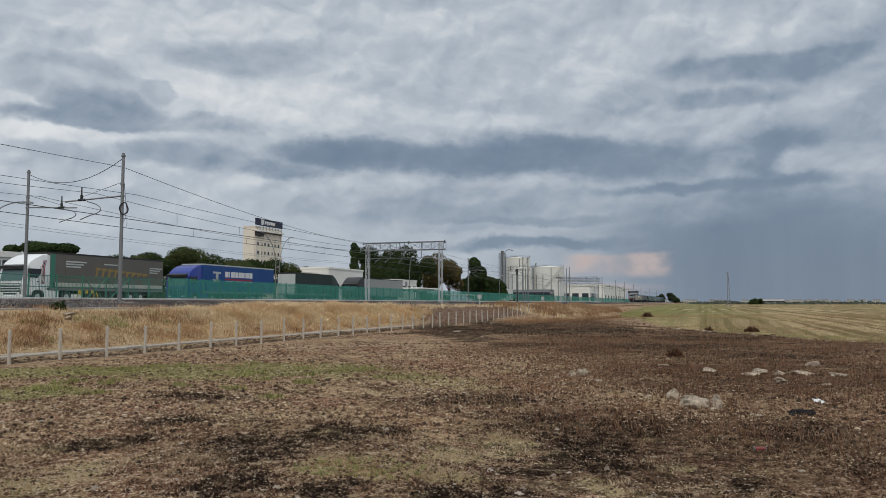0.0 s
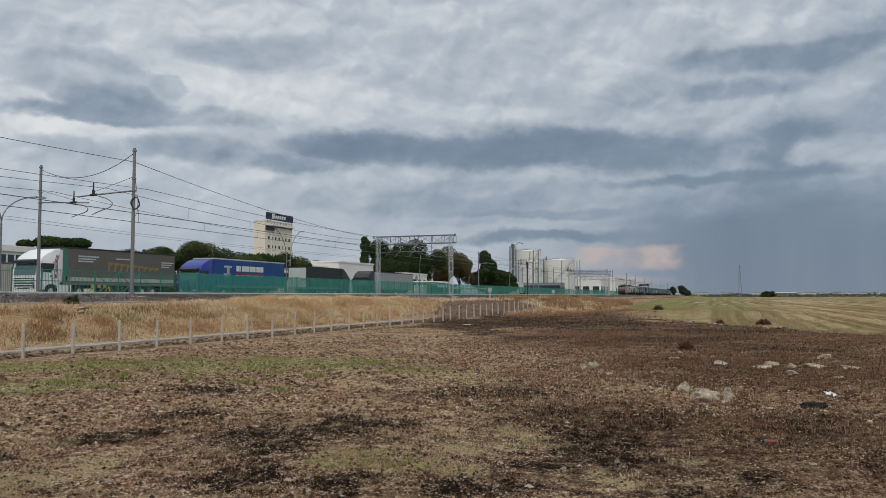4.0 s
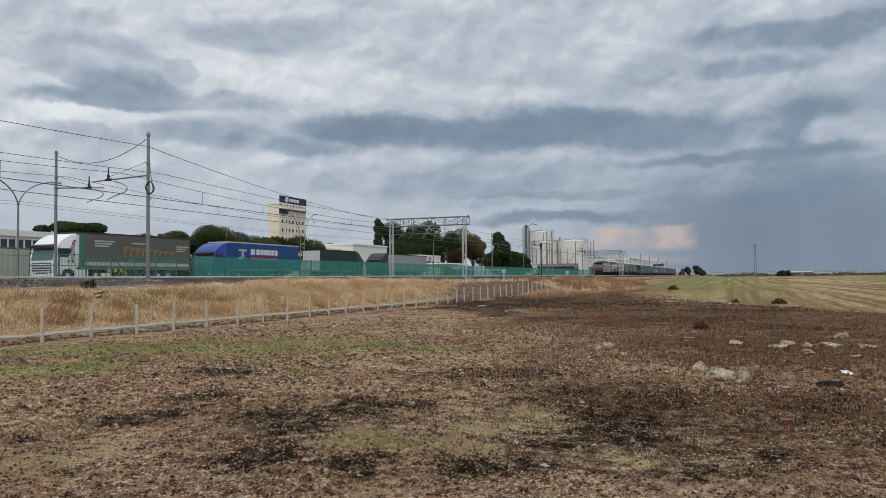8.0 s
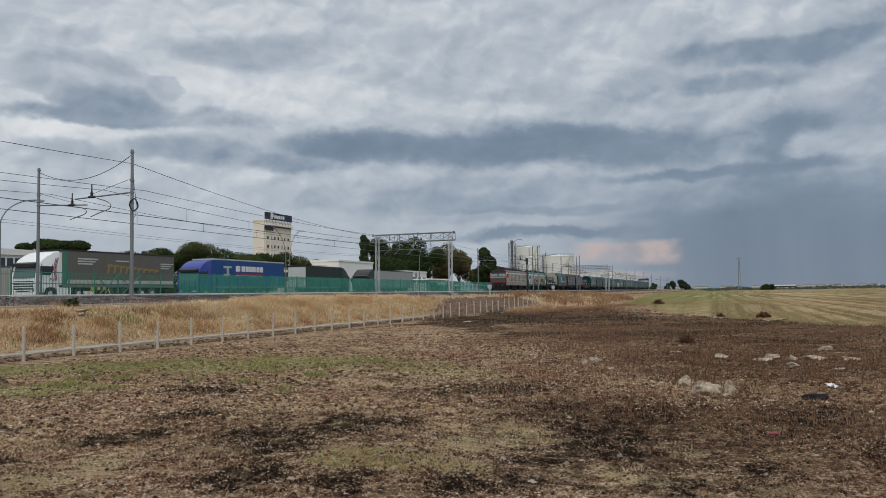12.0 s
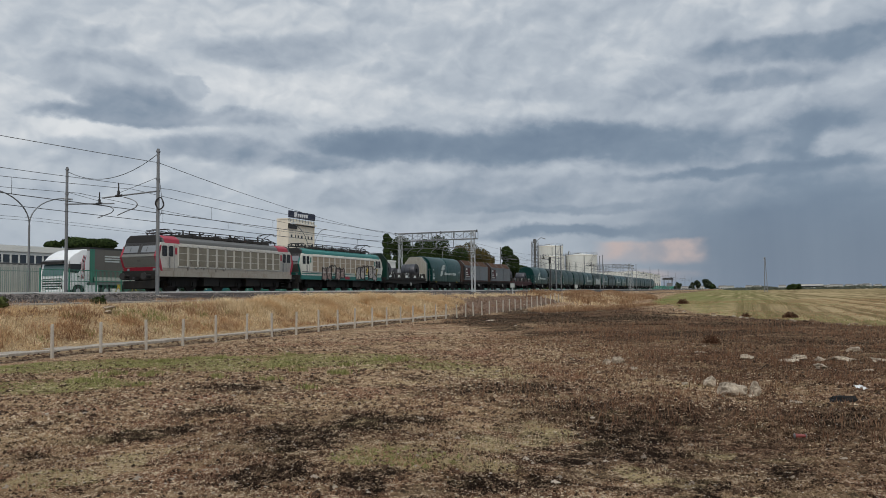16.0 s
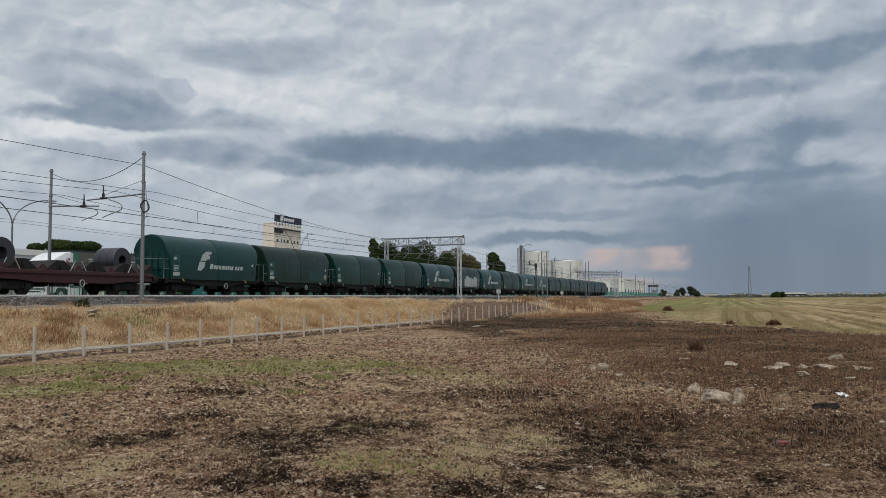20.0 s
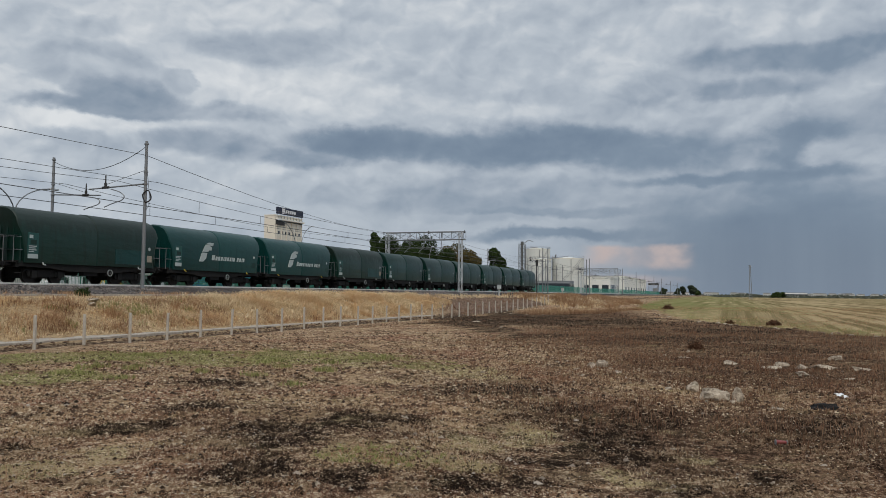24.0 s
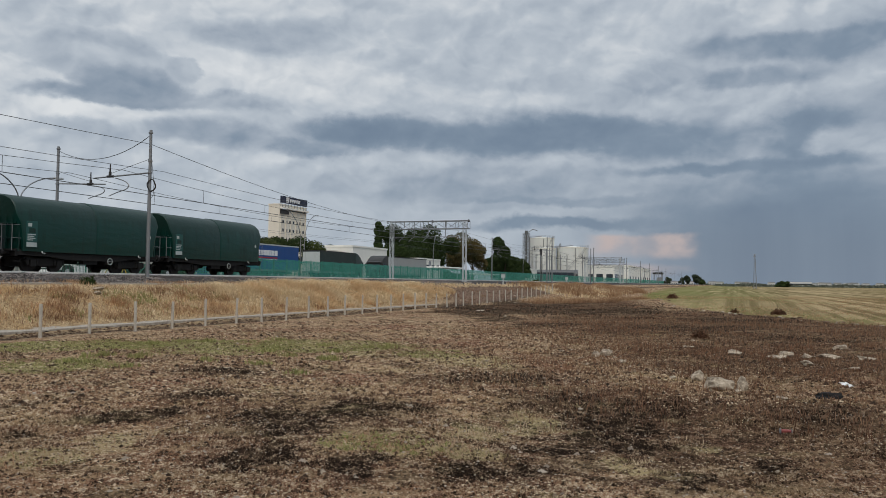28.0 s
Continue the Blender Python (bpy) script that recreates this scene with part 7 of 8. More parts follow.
    for yy, w in ((5.5, 1.7), (10.6, 1.7)):
        box(bm, 0.6, 1.35, yy, yy + w, 0.4, 1.05)
        box(bm, -1.35, -0.6, yy, yy + w, 0.4, 1.05)
    part("equipment_case", bm, M_bogie, t)
    # roof gear
    gear = random.Random(12)
    for k in range(16):
        yy, xx = 3.0 + k * (L - 6.0) / 15, gear.choice((-0.5, 0.2, 0.6, 0.85))
        bm = bmesh.new()
        h = gear.uniform(0.05, 0.22)
        if k % 3 == 0:
            for q in range(5):
                tube(bm, (-0.8, yy - 0.4 + q * 0.2, 3.98), (0.9, yy - 0.4 + q * 0.2, 3.98 + h * 0.4), 0.022, 0.022, 4)
        else:
            tube(bm, (xx, yy, 3.9), (xx, yy, 4.05 + h), 0.07, 0.045, 7)
            tube(bm, (xx, yy, 4.05 + h), (xx + gear.uniform(-0.4, 0.2), yy + gear.uniform(0.4, 1.1), 4.02 + gear.uniform(0, 0.3)), 0.028, 0.028, 5)
        part("roof_gear", bm, M_black, t, "black roof insulator and bar")
    bm = bmesh.new()
    for k in range(6):
        tube(bm, (0.75, 4.0 + k * 1.8, 3.9), (0.75, 4.0 + k * 1.8, 4.22), 0.06, 0.05, 7)
    tube(bm, (0.75, 3.0, 4.24), (0.75, L - 3.0, 4.24), 0.03, 0.03, 6)
    for k in range(34):
        tube(bm, (0.95, 3.0 + k * 0.35, 3.8), (0.95, 3.0 + k * 0.35, 4.05), 0.018, 0.018, 4)
    tube(bm, (0.95, 3.0, 4.05), (0.95, L - 3.0, 4.05), 0.025, 0.025, 5)
    part("roof_cable", bm, M_black, t)
    for yc in (2.4, L - 2.4):
        raised = (yc > 9)
        bm = bmesh.new()
        zt = 4.68 if raised else 4.22
        s = 1 if yc > 9 else -1
        for x in (-0.45, 0.45):
            tube(bm, (x, yc - 0.7, 3.98), (x, yc + 0.9, 3.98), 0.04, 0.04, 6)
            tube(bm, (x, yc + 0.8, 4.02), (x * 0.8, yc - 0.75, 4.02 + (zt - 4.02) * 0.5), 0.03, 0.03, 6)
            tube(bm, (x * 0.8, yc - 0.75, 4.02 + (zt - 4.02) * 0.5), (x * 0.9, yc + 0.2, zt), 0.025, 0.025, 6)
        for x in (-0.4, 0.4):
            for q in (-0.6, 0.8):
                tube(bm, (x, yc + q, 3.72), (x, yc + q, 3.98), 0.07, 0.05, 7)
        for q in (0.08, 0.32):
            bent(bm, [(-0.85, yc + q, zt - 0.18), (-0.6, yc + q, zt + 0.03), (0.6, yc + q, zt + 0.03), (0.85, yc + q, zt - 0.18)], 0.028, 5)
        part("pantograph", bm, M_black, t, "black pantograph")

    def spray(mat, pts, lab):
        b2 = bmesh.new()
        side_prism(b2, pts, W + 0.037, W + 0.042)
        part("spray_mark", b2, mat, t, lab)

    rng = random.Random(4 if graffiti == "bold" else 7)

    def throw_up(ya, yb, za, zb, fill):
        """A row of angular sprayed letters: thin fill, dark double outline, inner strokes."""
        k = int((yb - ya) / 0.8)
        for i in range(k):
            a = ya + (yb - ya) * i / k
            w = (yb - ya) / k * 1.04
            top, bot = zb + rng.uniform(-0.2, 0.25), za + rng.uniform(-0.12, 0.12)
            h = top - bot
            ring = [(a + w * u + rng.uniform(-0.06, 0.06), bot + h * q + rng.uniform(-0.07, 0.07)) for u, q in
                    ((0.0, 0.1), (0.1, 0.55), (0.02, 0.95), (0.4, 0.88), (0.7, 1.0), (0.98, 0.8), (0.86, 0.5), (1.0, 0.15), (0.6, 0.0), (0.3, 0.08))]
            if i % 3 != 2:
                spray(fill[i % len(fill)], ring, "faded sprayed letter shape")
            b2 = bmesh.new()
            for p, q in zip(ring, ring[1:] + ring[:1]):
                tube(b2, (W + 0.045, p[0], p[1]), (W + 0.045, q[0], q[1]), 0.045, 0.045, 4)
            for _ in range(4):
                yy, zz = a + w * rng.uniform(0.2, 0.8), bot + h * rng.uniform(0.2, 0.8)
                tube(b2, (W + 0.045, yy, zz), (W + 0.045, yy + rng.choice((-1, 1)) * rng.uniform(0.05, 0.3), zz + rng.uniform(-0.35, 0.35)), 0.028, 0.028, 4)
            part("spray_mark", b2, M_ink, t, "dark sprayed outline")

    if graffiti == "bold":
        throw_up(4.3, 8.6, 1.05, 2.25, [M_graf_rust, M_graf_rust, M_graf_pale])
        throw_up(10.9, 15.6, 1.05, 2.3, [M_graf_pale, M_graf_pale, M_signwhite])
        for ya in (10.75, 13.1, 15.3):
            spray(M_yellow, [(ya, 1.6), (ya + 0.25, 2.25), (ya + 0.55, 2.2), (ya + 0.3, 1.55)], "yellow sprayed flash")
        spray(M_lred, [(8.7, 1.1), (8.7, 1.36), (9.6, 1.36), (9.6, 1.1)], "red sprayed patch")
    else:
        b2 = bmesh.new()
        for ya, yb in ((3.4, 5.6), (5.9, 8.4)):
            pts = [(W + 0.04, ya + (yb - ya) * i / 14, 1.75 + 0.22 * math.sin(i * 1.25 + ya) + 0.16 * math.cos(i * 2.3)) for i in range(15)]
            bent(b2, pts, 0.022, 4)
        part("spray_mark", b2, M_graf_dark, t, "thin scrawled spray line")
    return t


TRAIN = []


def couple(t, length):
    TRAIN.append((t, length))
    return t


couple(loco(M_lgrey, M_ldark, M_lred, M_lnose, M_lskirt, "grey and red electric locomotive with dusty grilles", "thin", grille=M_grille_grey), 17.6)
# dark nose colour includes the shade behind the leading locomotive
couple(loco(M_lwhite, M_lgreen, M_lgreen, M_ldark, M_lgreen, "white and green electric locomotive with sprayed graffiti", "bold", M_lgreen), 17.6)
couple(open_wagon(M_bogie, M_hood_old, [(2.5, 0.85, 1.5), (10.3, 0.86, 1.7)], LW + 0.7, "open coil wagon with dark green and pale ribbed end walls", side=True), LW + 0.7)
new_logo = couple(hood_wagon(M_hood_new, "sea-green covered coil wagon with a pale emblem", True), LW)
brown = couple(panel_wagon(), 12.0)
couple(copy_thing(brown, pose(0, 0, 0)), 12.0)
couple(open_wagon(M_red_frame, M_brown, [(2.4, 0.86, 1.4), (11.2, 0.82, 1.6)], 14.1, "open red-oxide coil wagon carrying steel coils", False), 14.1)
couple(copy_thing(new_logo, pose(0, 0, 0)), LW)
old = couple(hood_wagon(M_hood_old, "soot-stained dark green covered coil wagon"), LW)
plain = couple(hood_wagon(M_hood, "dark green covered coil wagon"), LW)
KINDS = {"n": new_logo, "p": plain, "o": old}
for k in "pn":
    couple(copy_thing(KINDS[k], pose(0, 0, 0)), LW)
couple(hood_wagon(M_hood_old, "dark green covered wagon with pale spray paint", False, True), LW)
for k in "nonnopppppp":
    couple(copy_thing(KINDS[k], pose(0, 0, 0)), LW)
bm = bmesh.new()
for x in (-1.1, 1.1):
    tube(bm, (x, LW - 0.62, 1.55), (x, LW - 0.5, 1.55), 0.11, 0.11, 10)
part("tail_lamp", bm, M_redsign, TRAIN[-1][0], "red tail lamp")


# ---- loose things in the field ----
def rock(name, x, y, sx, sy, sz, seed, mat, label, group="", turn=0.0, sink=0.25, cat="stone", worn=0.0):
    rng = random.Random(seed)
    bm = bmesh.new()
    bmesh.ops.create_icosphere(bm, subdivisions=3, radius=1.0)
    for _ in range(13):
        d = Vector((rng.gauss(0, 1), rng.gauss(0, 1), rng.gauss(0, 0.8))).normalized()
        cut = rng.uniform(0.42, 0.8) + worn
        for v in bm.verts:
            over = v.co.dot(d) - cut
            if over > 0:
                v.co -= d * over * 0.985
    for v in bm.verts:
        v.co += v.co.normalized() * 0.16 * noise.fractal(v.co * 2.4 + Vector((seed, 0, 0)), 0.8, 2.0, 4)
        v.co = Vector((v.co.x * sx, v.co.y * sy, v.co.z * sz * 0.8))
    ob = part(name, bm, mat)
    ob.matrix_basis = pose(x, y, float(ground_z(np.array(x), np.array(y))) + sz * (1 - 2 * sink) * 0.6, rng.uniform(-6, 6), rng.uniform(-6, 6), turn)
    return tagged(ob, label, cat, group)


rock("boulder", -0.25, 13.8, 0.235, 0.19, 0.21, 8, M_stone, "large pale limestone boulder in dry weeds", turn=10, worn=0.22)
rock("boulder", 0.10, 13.85, 0.11, 0.11, 0.21, 7, M_stone, "pale broken boulder beside a larger one", worn=0.12)
rock("stone", -0.65, 15.05, 0.13, 0.12, 0.17, 4, M_stone, "rounded pale field stone", "loose field stones", 0, worn=0.22)
rock("stone", -1.06, 15.04, 0.10, 0.07, 0.05, 5, M_stone, "small flat field stone", "loose field stones", 20)
rock("slab", -0.02, 20.53, 0.26, 0.19, 0.096, 12, M_stone, "flat pale stone slab on burnt soil", "stone slabs", 0)
rock("slab", 1.18, 21.28, 0.31, 0.15, 0.123, 13, M_stone, "flat pale stone slab on burnt soil", "stone slabs", 25)
rock("slab", 0.91, 20.41, 0.34, 0.17, 0.070, 17, M_stone, "thin pale stone slab", "stone slabs", 5)
rock("slab", 2.12, 20.99, 0.41, 0.24, 0.123, 14, M_stone, "wide pale stone slab on burnt soil", "stone slabs", -8)
rock("slab", 2.64, 23.42, 0.24, 0.14, 0.123, 16, M_stone, "tilted pale stone slab", "stone slabs", 30)
rock("slab", 1.46, 18.43, 0.20, 0.14, 0.088, 15, M_stone, "thin pale stone slab on burnt soil", "stone slabs", 0)
rock("slab", 2.80, 20.51, 0.25, 0.18, 0.088, 18, M_stone, "thin pale stone slab", "stone slabs", -20)
rock("stone", 0.02, 13.55, 0.08, 0.06, 0.05, 44, M_stone, "small pale stone at the boulder's foot", "loose field stones", 30)
rock("stone", -0.38, 13.5, 0.06, 0.05, 0.04, 45, M_stone, "small pale stone at the boulder's foot", "loose field stones", 80)
rock("slab", 1.62, 21.15, 0.22, 0.14, 0.10, 46, M_stone, "broken pale stone slab leaning on another", "stone slabs", 60)
rock("stone", 2.23, 17.90, 0.18, 0.13, 0.04, 19, M_stone, "flat pale field stone", "loose field stones", 0)
rock("stone", 0.69, 13.07, 0.13, 0.09, 0.05, 20, M_stone, "flat pale field stone", "loose field stones", 30)
rock("stone", -2.82, 18.83, 0.16, 0.10, 0.22, 22, M_stone, "upright pale field stone", "loose field stones", 15)
rock("stone", -3.03, 18.48, 0.16, 0.12, 0.15, 23, M_stone, "pale field stone in dry litter", "loose field stones", 40)
rock("stone", -2.27, 17.18, 0.14, 0.10, 0.05, 24, M_stone, "small flat field stone", "loose field stones", 10)
rock("stone", -3.28, 18.00, 0.13, 0.09, 0.05, 25, M_stone, "small flat field stone", "loose field stones", 70)
rock("stone", -4.04, 19.67, 0.10, 0.07, 0.06, 26, M_stone, "pale field stone in dry litter", "loose field stones", 50)
rock("stone", -3.93, 20.21, 0.07, 0.05, 0.05, 27, M_stone, "pale field stone in dry litter", "loose field stones", 5)
rock("stone", -2.78, 17.84, 0.09, 0.06, 0.04, 28, M_stone, "pale field stone in dry litter", "loose field stones", 95)
rock("stone", -2.55, 18.17, 0.08, 0.06, 0.05, 29, M_stone, "pale field stone in dry litter", "loose field stones", 35)
rock("stone", -1.14, 21.89, 0.16, 0.11, 0.05, 31, M_stone, "small flat field stone", "loose field stones", 0)
rock("stone", -1.70, 22.78, 0.10, 0.07, 0.05, 32, M_stone, "pale field stone in dry litter", "loose field stones", 0)
rock("stone", -1.18, 24.69, 0.12, 0.09, 0.05, 33, M_stone, "pale field stone in dry litter", "loose field stones", 60)
rock("stone", -7.19, 6.13, 0.04, 0.03, 0.035, 34, M_stone, "small white field stone", "loose field stones", 0)
rock("stone", -3.33, 6.09, 0.04, 0.03, 0.035, 35, M_stone, "small white field stone", "loose field stones", 20)
rock("stone", -6.22, 7.47, 0.02, 0.01, 0.02, 36, M_stone, "small white field stone", "loose field stones", 20)
rock("stone", 0.35, 7.80, 0.03, 0.02, 0.025, 37, M_stone, "small white field stone", "loose field stones", 20)
rock("stone", -7.21, 9.17, 0.04, 0.03, 0.025, 38, M_stone, "small white field stone", "loose field stones", 0)
rock("stone", -2.88, 16.55, 0.07, 0.05, 0.04, 39, M_stone, "pale field stone in dry litter", "loose field stones", 0)
rock("slab", -13.79, 43.84, 0.36, 0.25, 0.05, 40, M_stone, "flat pale stone slab on burnt soil", "stone slabs", 10)
rock("slab", -10.53, 37.49, 0.11, 0.08, 0.06, 41, M_stone, "small pale stone on burnt soil", "stone slabs", 10)
rock("slab", -15.05, 50.60, 0.30, 0.21, 0.05, 42, M_stone, "flat pale stone slab on burnt soil", "stone slabs", 10)
rng_e = random.Random(6)
for k in range(64):
    y = 38 + 56 * (k / 63) ** 1.3 + rng_e.uniform(-0.8, 0.8)
    x = 1150 / (y + 2.2) - 22 + rng_e.uniform(-0.9, 0.5)
    s = rng_e.uniform(0.05, 0.16)
    rock("stone", x, y, s * 1.4, s, s * 0.55, 60 + k, M_stone if k % 2 else M_brickish, "pale or reddish stone along the field's edge", "stones on the field edge", k * 33)
rock("concrete_lump", -25.4, 26.5, 0.32, 0.24, 0.14, 91, M_stone, "broken concrete lump on the bank", turn=20, sink=0.1, cat="rubble")
rock("concrete_lump", -24.9, 26.0, 0.26, 0.2, 0.12, 92, M_stone, "broken concrete lump on the bank", turn=60, sink=0.1, cat="rubble")

# scraps of rubbish
bm = bmesh.new()
bmesh.ops.create_grid(bm, x_segments=7, y_segments=5, size=0.5)
for v in bm.verts:
    v.co = Vector((v.co.x * 0.17, v.co.y * 0.16, 0.04 + 0.06 * noise.noise(v.co * 4.0)))
bmesh.ops.solidify(bm, geom=list(bm.faces), thickness=0.006)
rag = part("paper_scrap", bm, M_signwhite)
rag.matrix_basis = pose(1.70, 14.55, 0.04, 6, 8, 20)
tagged(rag, "crumpled white paper scrap on burnt weeds", "rubbish")
rock("rubbish_bag", 1.34, 13.4, 0.35, 0.15, 0.09, 77, M_char, "charred black plastic bag lying in burnt weeds", "", 6, 0.2, "rubbish")
can = thing("drink_can", pose(0.53, 9.85, 0.035, 0, 0, 15), "crushed red drink can on dry litter", "can")
bm = bmesh.new()
tube(bm, (-0.055, 0, 0), (0.055, 0, 0), 0.027, 0.018, 14)
part("shell", bm, M_canred, can, smooth=True)
bm = bmesh.new()
tube(bm, (-0.068, 0, 0), (-0.06, 0, 0), 0.028, 0.033, 14)
tube(bm, (0.06, 0, 0), (0.066, 0, 0), 0.030, 0.026, 14)
part("rim", bm, M_galv, can)


# ---- grass, litter and pebbles ----
def blades(rng, c, h, w, lean, bend=0.5):
    """Curved two-piece blades rooted at c."""
    n = len(c)
    a = rng.uniform(0, math.tau, n)
    d = np.stack([np.cos(a), np.sin(a), np.zeros(n)], -1)
    s = np.stack([-np.sin(a), np.cos(a), np.zeros(n)], -1) * (w * rng.uniform(0.6, 1.4, n))[:, None]
    h = h * rng.uniform(0.55, 1.3, n)
    l = lean * rng.uniform(0.1, 1.0, n) * h
    mid = c + d * (l * 0.3)[:, None] + np.stack([np.zeros(n), np.zeros(n), h * 0.6], -1)
    tip = c + d * l[:, None] + np.stack([np.zeros(n), np.zeros(n), h * (1 - 0.25 * bend)], -1)
    v = np.stack([c - s, c + s, mid + s * 0.8, mid - s * 0.8, tip], 1).reshape(-1, 3)
    b = np.arange(n) * 5
    return v, [tuple(q) for q in np.stack([b, b + 1, b + 2, b + 3], -1).tolist()] + [tuple(q) for q in np.stack([b + 3, b + 2, b + 4], -1).tolist()]


def soup_mixed(name, v, f, mat, label, category):
    me = bpy.data.meshes.new(name)
    me.from_pydata(v.tolist(), [], f)
    me.materials.append(mat)
    return tagged(new(name, me), label, category, "", "stuff")


def clumped(rng, n, x0, x1, y0, y1, per, spread):
    k = n // per
    cx, cy = rng.uniform(x0, x1, k), rng.uniform(y0, y1, k)
    x = np.repeat(cx, per) + rng.normal(0, spread, k * per)
    y = np.repeat(cy, per) + rng.normal(0, spread, k * per)
    return x, y


def make_grass():
    rng = np.random.default_rng(21)

    def lay(name, x, y, h, w, lean, mat, label, cat="grass", up=0.0):
        c = np.stack([x, y, ground_z(x, y) - 0.02 + up], -1)
        v, f = blades(rng, c, h, w, lean)
        soup_mixed(name, v, f, mat, label, cat)

    # dry grass on the railway bank: tall and golden farther along, tangled brush and bare gaps near by
    def mottle(x, y, k=1.0):
        """Uneven stands: -1 in the gaps, 1 in the thickets."""
        return np.sin(x * 1.3 * k + 1.7 * np.sin(y * 0.37 * k)) * np.sin(y * 0.61 * k - x * 0.9) + 0.5 * np.sin(y * 1.9 * k + x * 2.3)

    def stand(n, x0, x1, y0, y1, per, spread, gap, k=1.0):
        x, y = clumped(rng, n, x0, x1, y0, y1, per, spread)
        ok = mottle(x, y, k) + rng.normal(0, 0.35, len(x)) > gap
        return x[ok], y[ok]

    x, y = stand(52000, -26.3, -22.3, 34, 62, 22, 0.2, -0.7)
    tall = (0.20 + 0.26 * np.clip((-x - 22.6) / 2.2, 0, 1)) * (1 + 0.25 * mottle(x, y)) * np.where(x < -25.6, 0.8, 1.0) * np.interp(y, [34, 44], [0.8, 1.2])
    lay("bank_grass", x, y, tall, 0.010, 1.9, M_straw, "tall straw-yellow dry grass on the railway bank")
    x, y = stand(26000, -26.0, -22.2, 8, 36, 26, 0.17, -0.25)
    tall = 0.20 * (1 + 0.35 * mottle(x, y)) * np.interp(x, [-26, -24.2, -22.4], [0.55, 1.0, 0.8])
    lay("bank_grass", x, y, tall, 0.008, 2.2, M_straw, "lodged straw-yellow dry grass on the railway bank")
    x, y = clumped(rng, 34000, -26.3, -22.0, 8, 36, 12, 0.16)
    lay("matted_grass", x, y, 0.11 * (1 + 0.3 * mottle(x, y, 1.7)), 0.007, 2.8, M_straw, "matted pale dry grass covering the bank")
    x, y = stand(5000, -26.4, -24.6, 60, 90, 22, 0.3, 0.0)
    lay("bank_grass", x, y, 0.30, 0.014, 1.6, M_straw, "sparse straw-yellow grass at the head of the bank")
    x, y = stand(11000, -25.8, -22.6, 33, 66, 40, 0.13, -0.2)
    lay("tall_grass_tufts", x, y, 0.52, 0.008, 1.3, M_straw, "tall golden grass tufts on the bank")
    x, y = stand(9000, -25.6, -22.4, 9, 36, 60, 0.22, 0.0)
    lay("brush_tufts", x, y, 0.34, 0.008, 1.5, M_straw_red, "tangled reddish brush on the bank")
    x, y = stand(9000, -25.9, -22.3, 9, 44, 40, 0.2, 0.2, 0.7)
    lay("dark_brush", x, y, 0.26, 0.008, 1.6, M_redweed, "dark brown tangled brush in the grass")
    x, y = stand(3600, -25.9, -22.6, 9, 34, 50, 0.2, 0.45, 1.4)
    lay("olive_brush", x, y, 0.22, 0.010, 1.3, M_green_blade, "dull olive weeds among dry grass on the bank")
    x, y = stand(2600, -24, -19.8, 60, 95, 20, 0.3, 0.2)
    lay("bank_weeds", x, y, 0.22, 0.014, 1.4, M_redweed, "low brown weeds behind the last posts")
    x, y = stand(19000, -25.8, -21.9, 8, 60, 18, 0.22, -0.4)
    lay("bank_weeds", x, y, 0.20, 0.012, 1.5, M_straw_red, "low reddish dry weeds on the bank")
    x, y = clumped(rng, 22000, -26, -14, 92, 150, 24, 0.5)
    ok = np.sin(x * 0.9 + np.sin(y * 0.21) * 2) * np.sin(y * 0.17 + x * 0.3) > -0.35
    x, y = x[ok], y[ok]
    lay("dry_reeds", x, y, 0.35 + 0.35 * np.abs(np.sin(x * 0.5 + y * 0.11)), 0.03, 0.8, M_russet, "tall russet dry grass beyond the last posts")
    x, y = clumped(rng, 2500, -25, -15, 88, 130, 40, 0.4)
    lay("dry_reeds", x, y, 0.5, 0.03, 0.9, M_straw, "golden dry grass tufts beyond the last posts")
    x, y = stand(12000, -17.5, -7.5, 67, 82, 30, 0.35, -0.3)
    lay("mound_brush", x, y, 0.42, 0.012, 1.2, M_russet, "tall russet dry grass on the earth heap", "weeds")
    x, y = stand(5000, -17, -7.5, 65, 76, 30, 0.4, 0.0)
    lay("singed_brush", x, y, 0.28, 0.014, 1.4, M_redweed, "singed reddish brush on the earth heap", "weeds")
    x, y = stand(1600, -16, -8, 70, 80, 40, 0.3, 0.2)
    lay("mound_brush", x, y, 0.5, 0.012, 1.1, M_straw, "golden dry grass on the earth heap", "weeds")
    x, y = clumped(rng, 1500, -28.2, -27.0, 10, 50, 50, 0.3)
    lay("shoulder_weeds", x, y, 0.25, 0.008, 1.4, M_straw_red, "straggling dry weeds along the ballast")
    # green strips
    for cx, cy, rx, ry, n in ((-16.0, 15.6, 3.0, 2.0, 15000), (-12.6, 16.8, 2.4, 2.2, 12500), (-9.8, 18.2, 2.4, 2.2, 9000), (-12.6, 11.9, 1.6, 1.1, 4000), (-6.6, 17.2, 0.9, 1.2, 2500), (-3.5, 7.5, 0.6, 0.5, 1000), (-3.0, 7.4, 0.4, 0.4, 400)):
        x, y = clumped(rng, n, -1, 1, -1, 1, 14, 0.035)
        ok = x * x + y * y < 1
        lay("green_grass", cx + rx * x[ok], cy + ry * y[ok], 0.055, 0.006, 1.4, M_green_blade, "short green grass growing through the litter")
    x, y = clumped(rng, 1400, -14, -7, 12, 20, 60, 0.12)
    lay("green_tufts", x, y, 0.14, 0.010, 1.0, M_green_blade, "dark green weed tufts")
    # straw lying in the field, denser near by
    r = 4.0 + 26 * rng.uniform(size=110000) ** 1.5
    a = np.radians(rng.uniform(-62, 24, 110000))
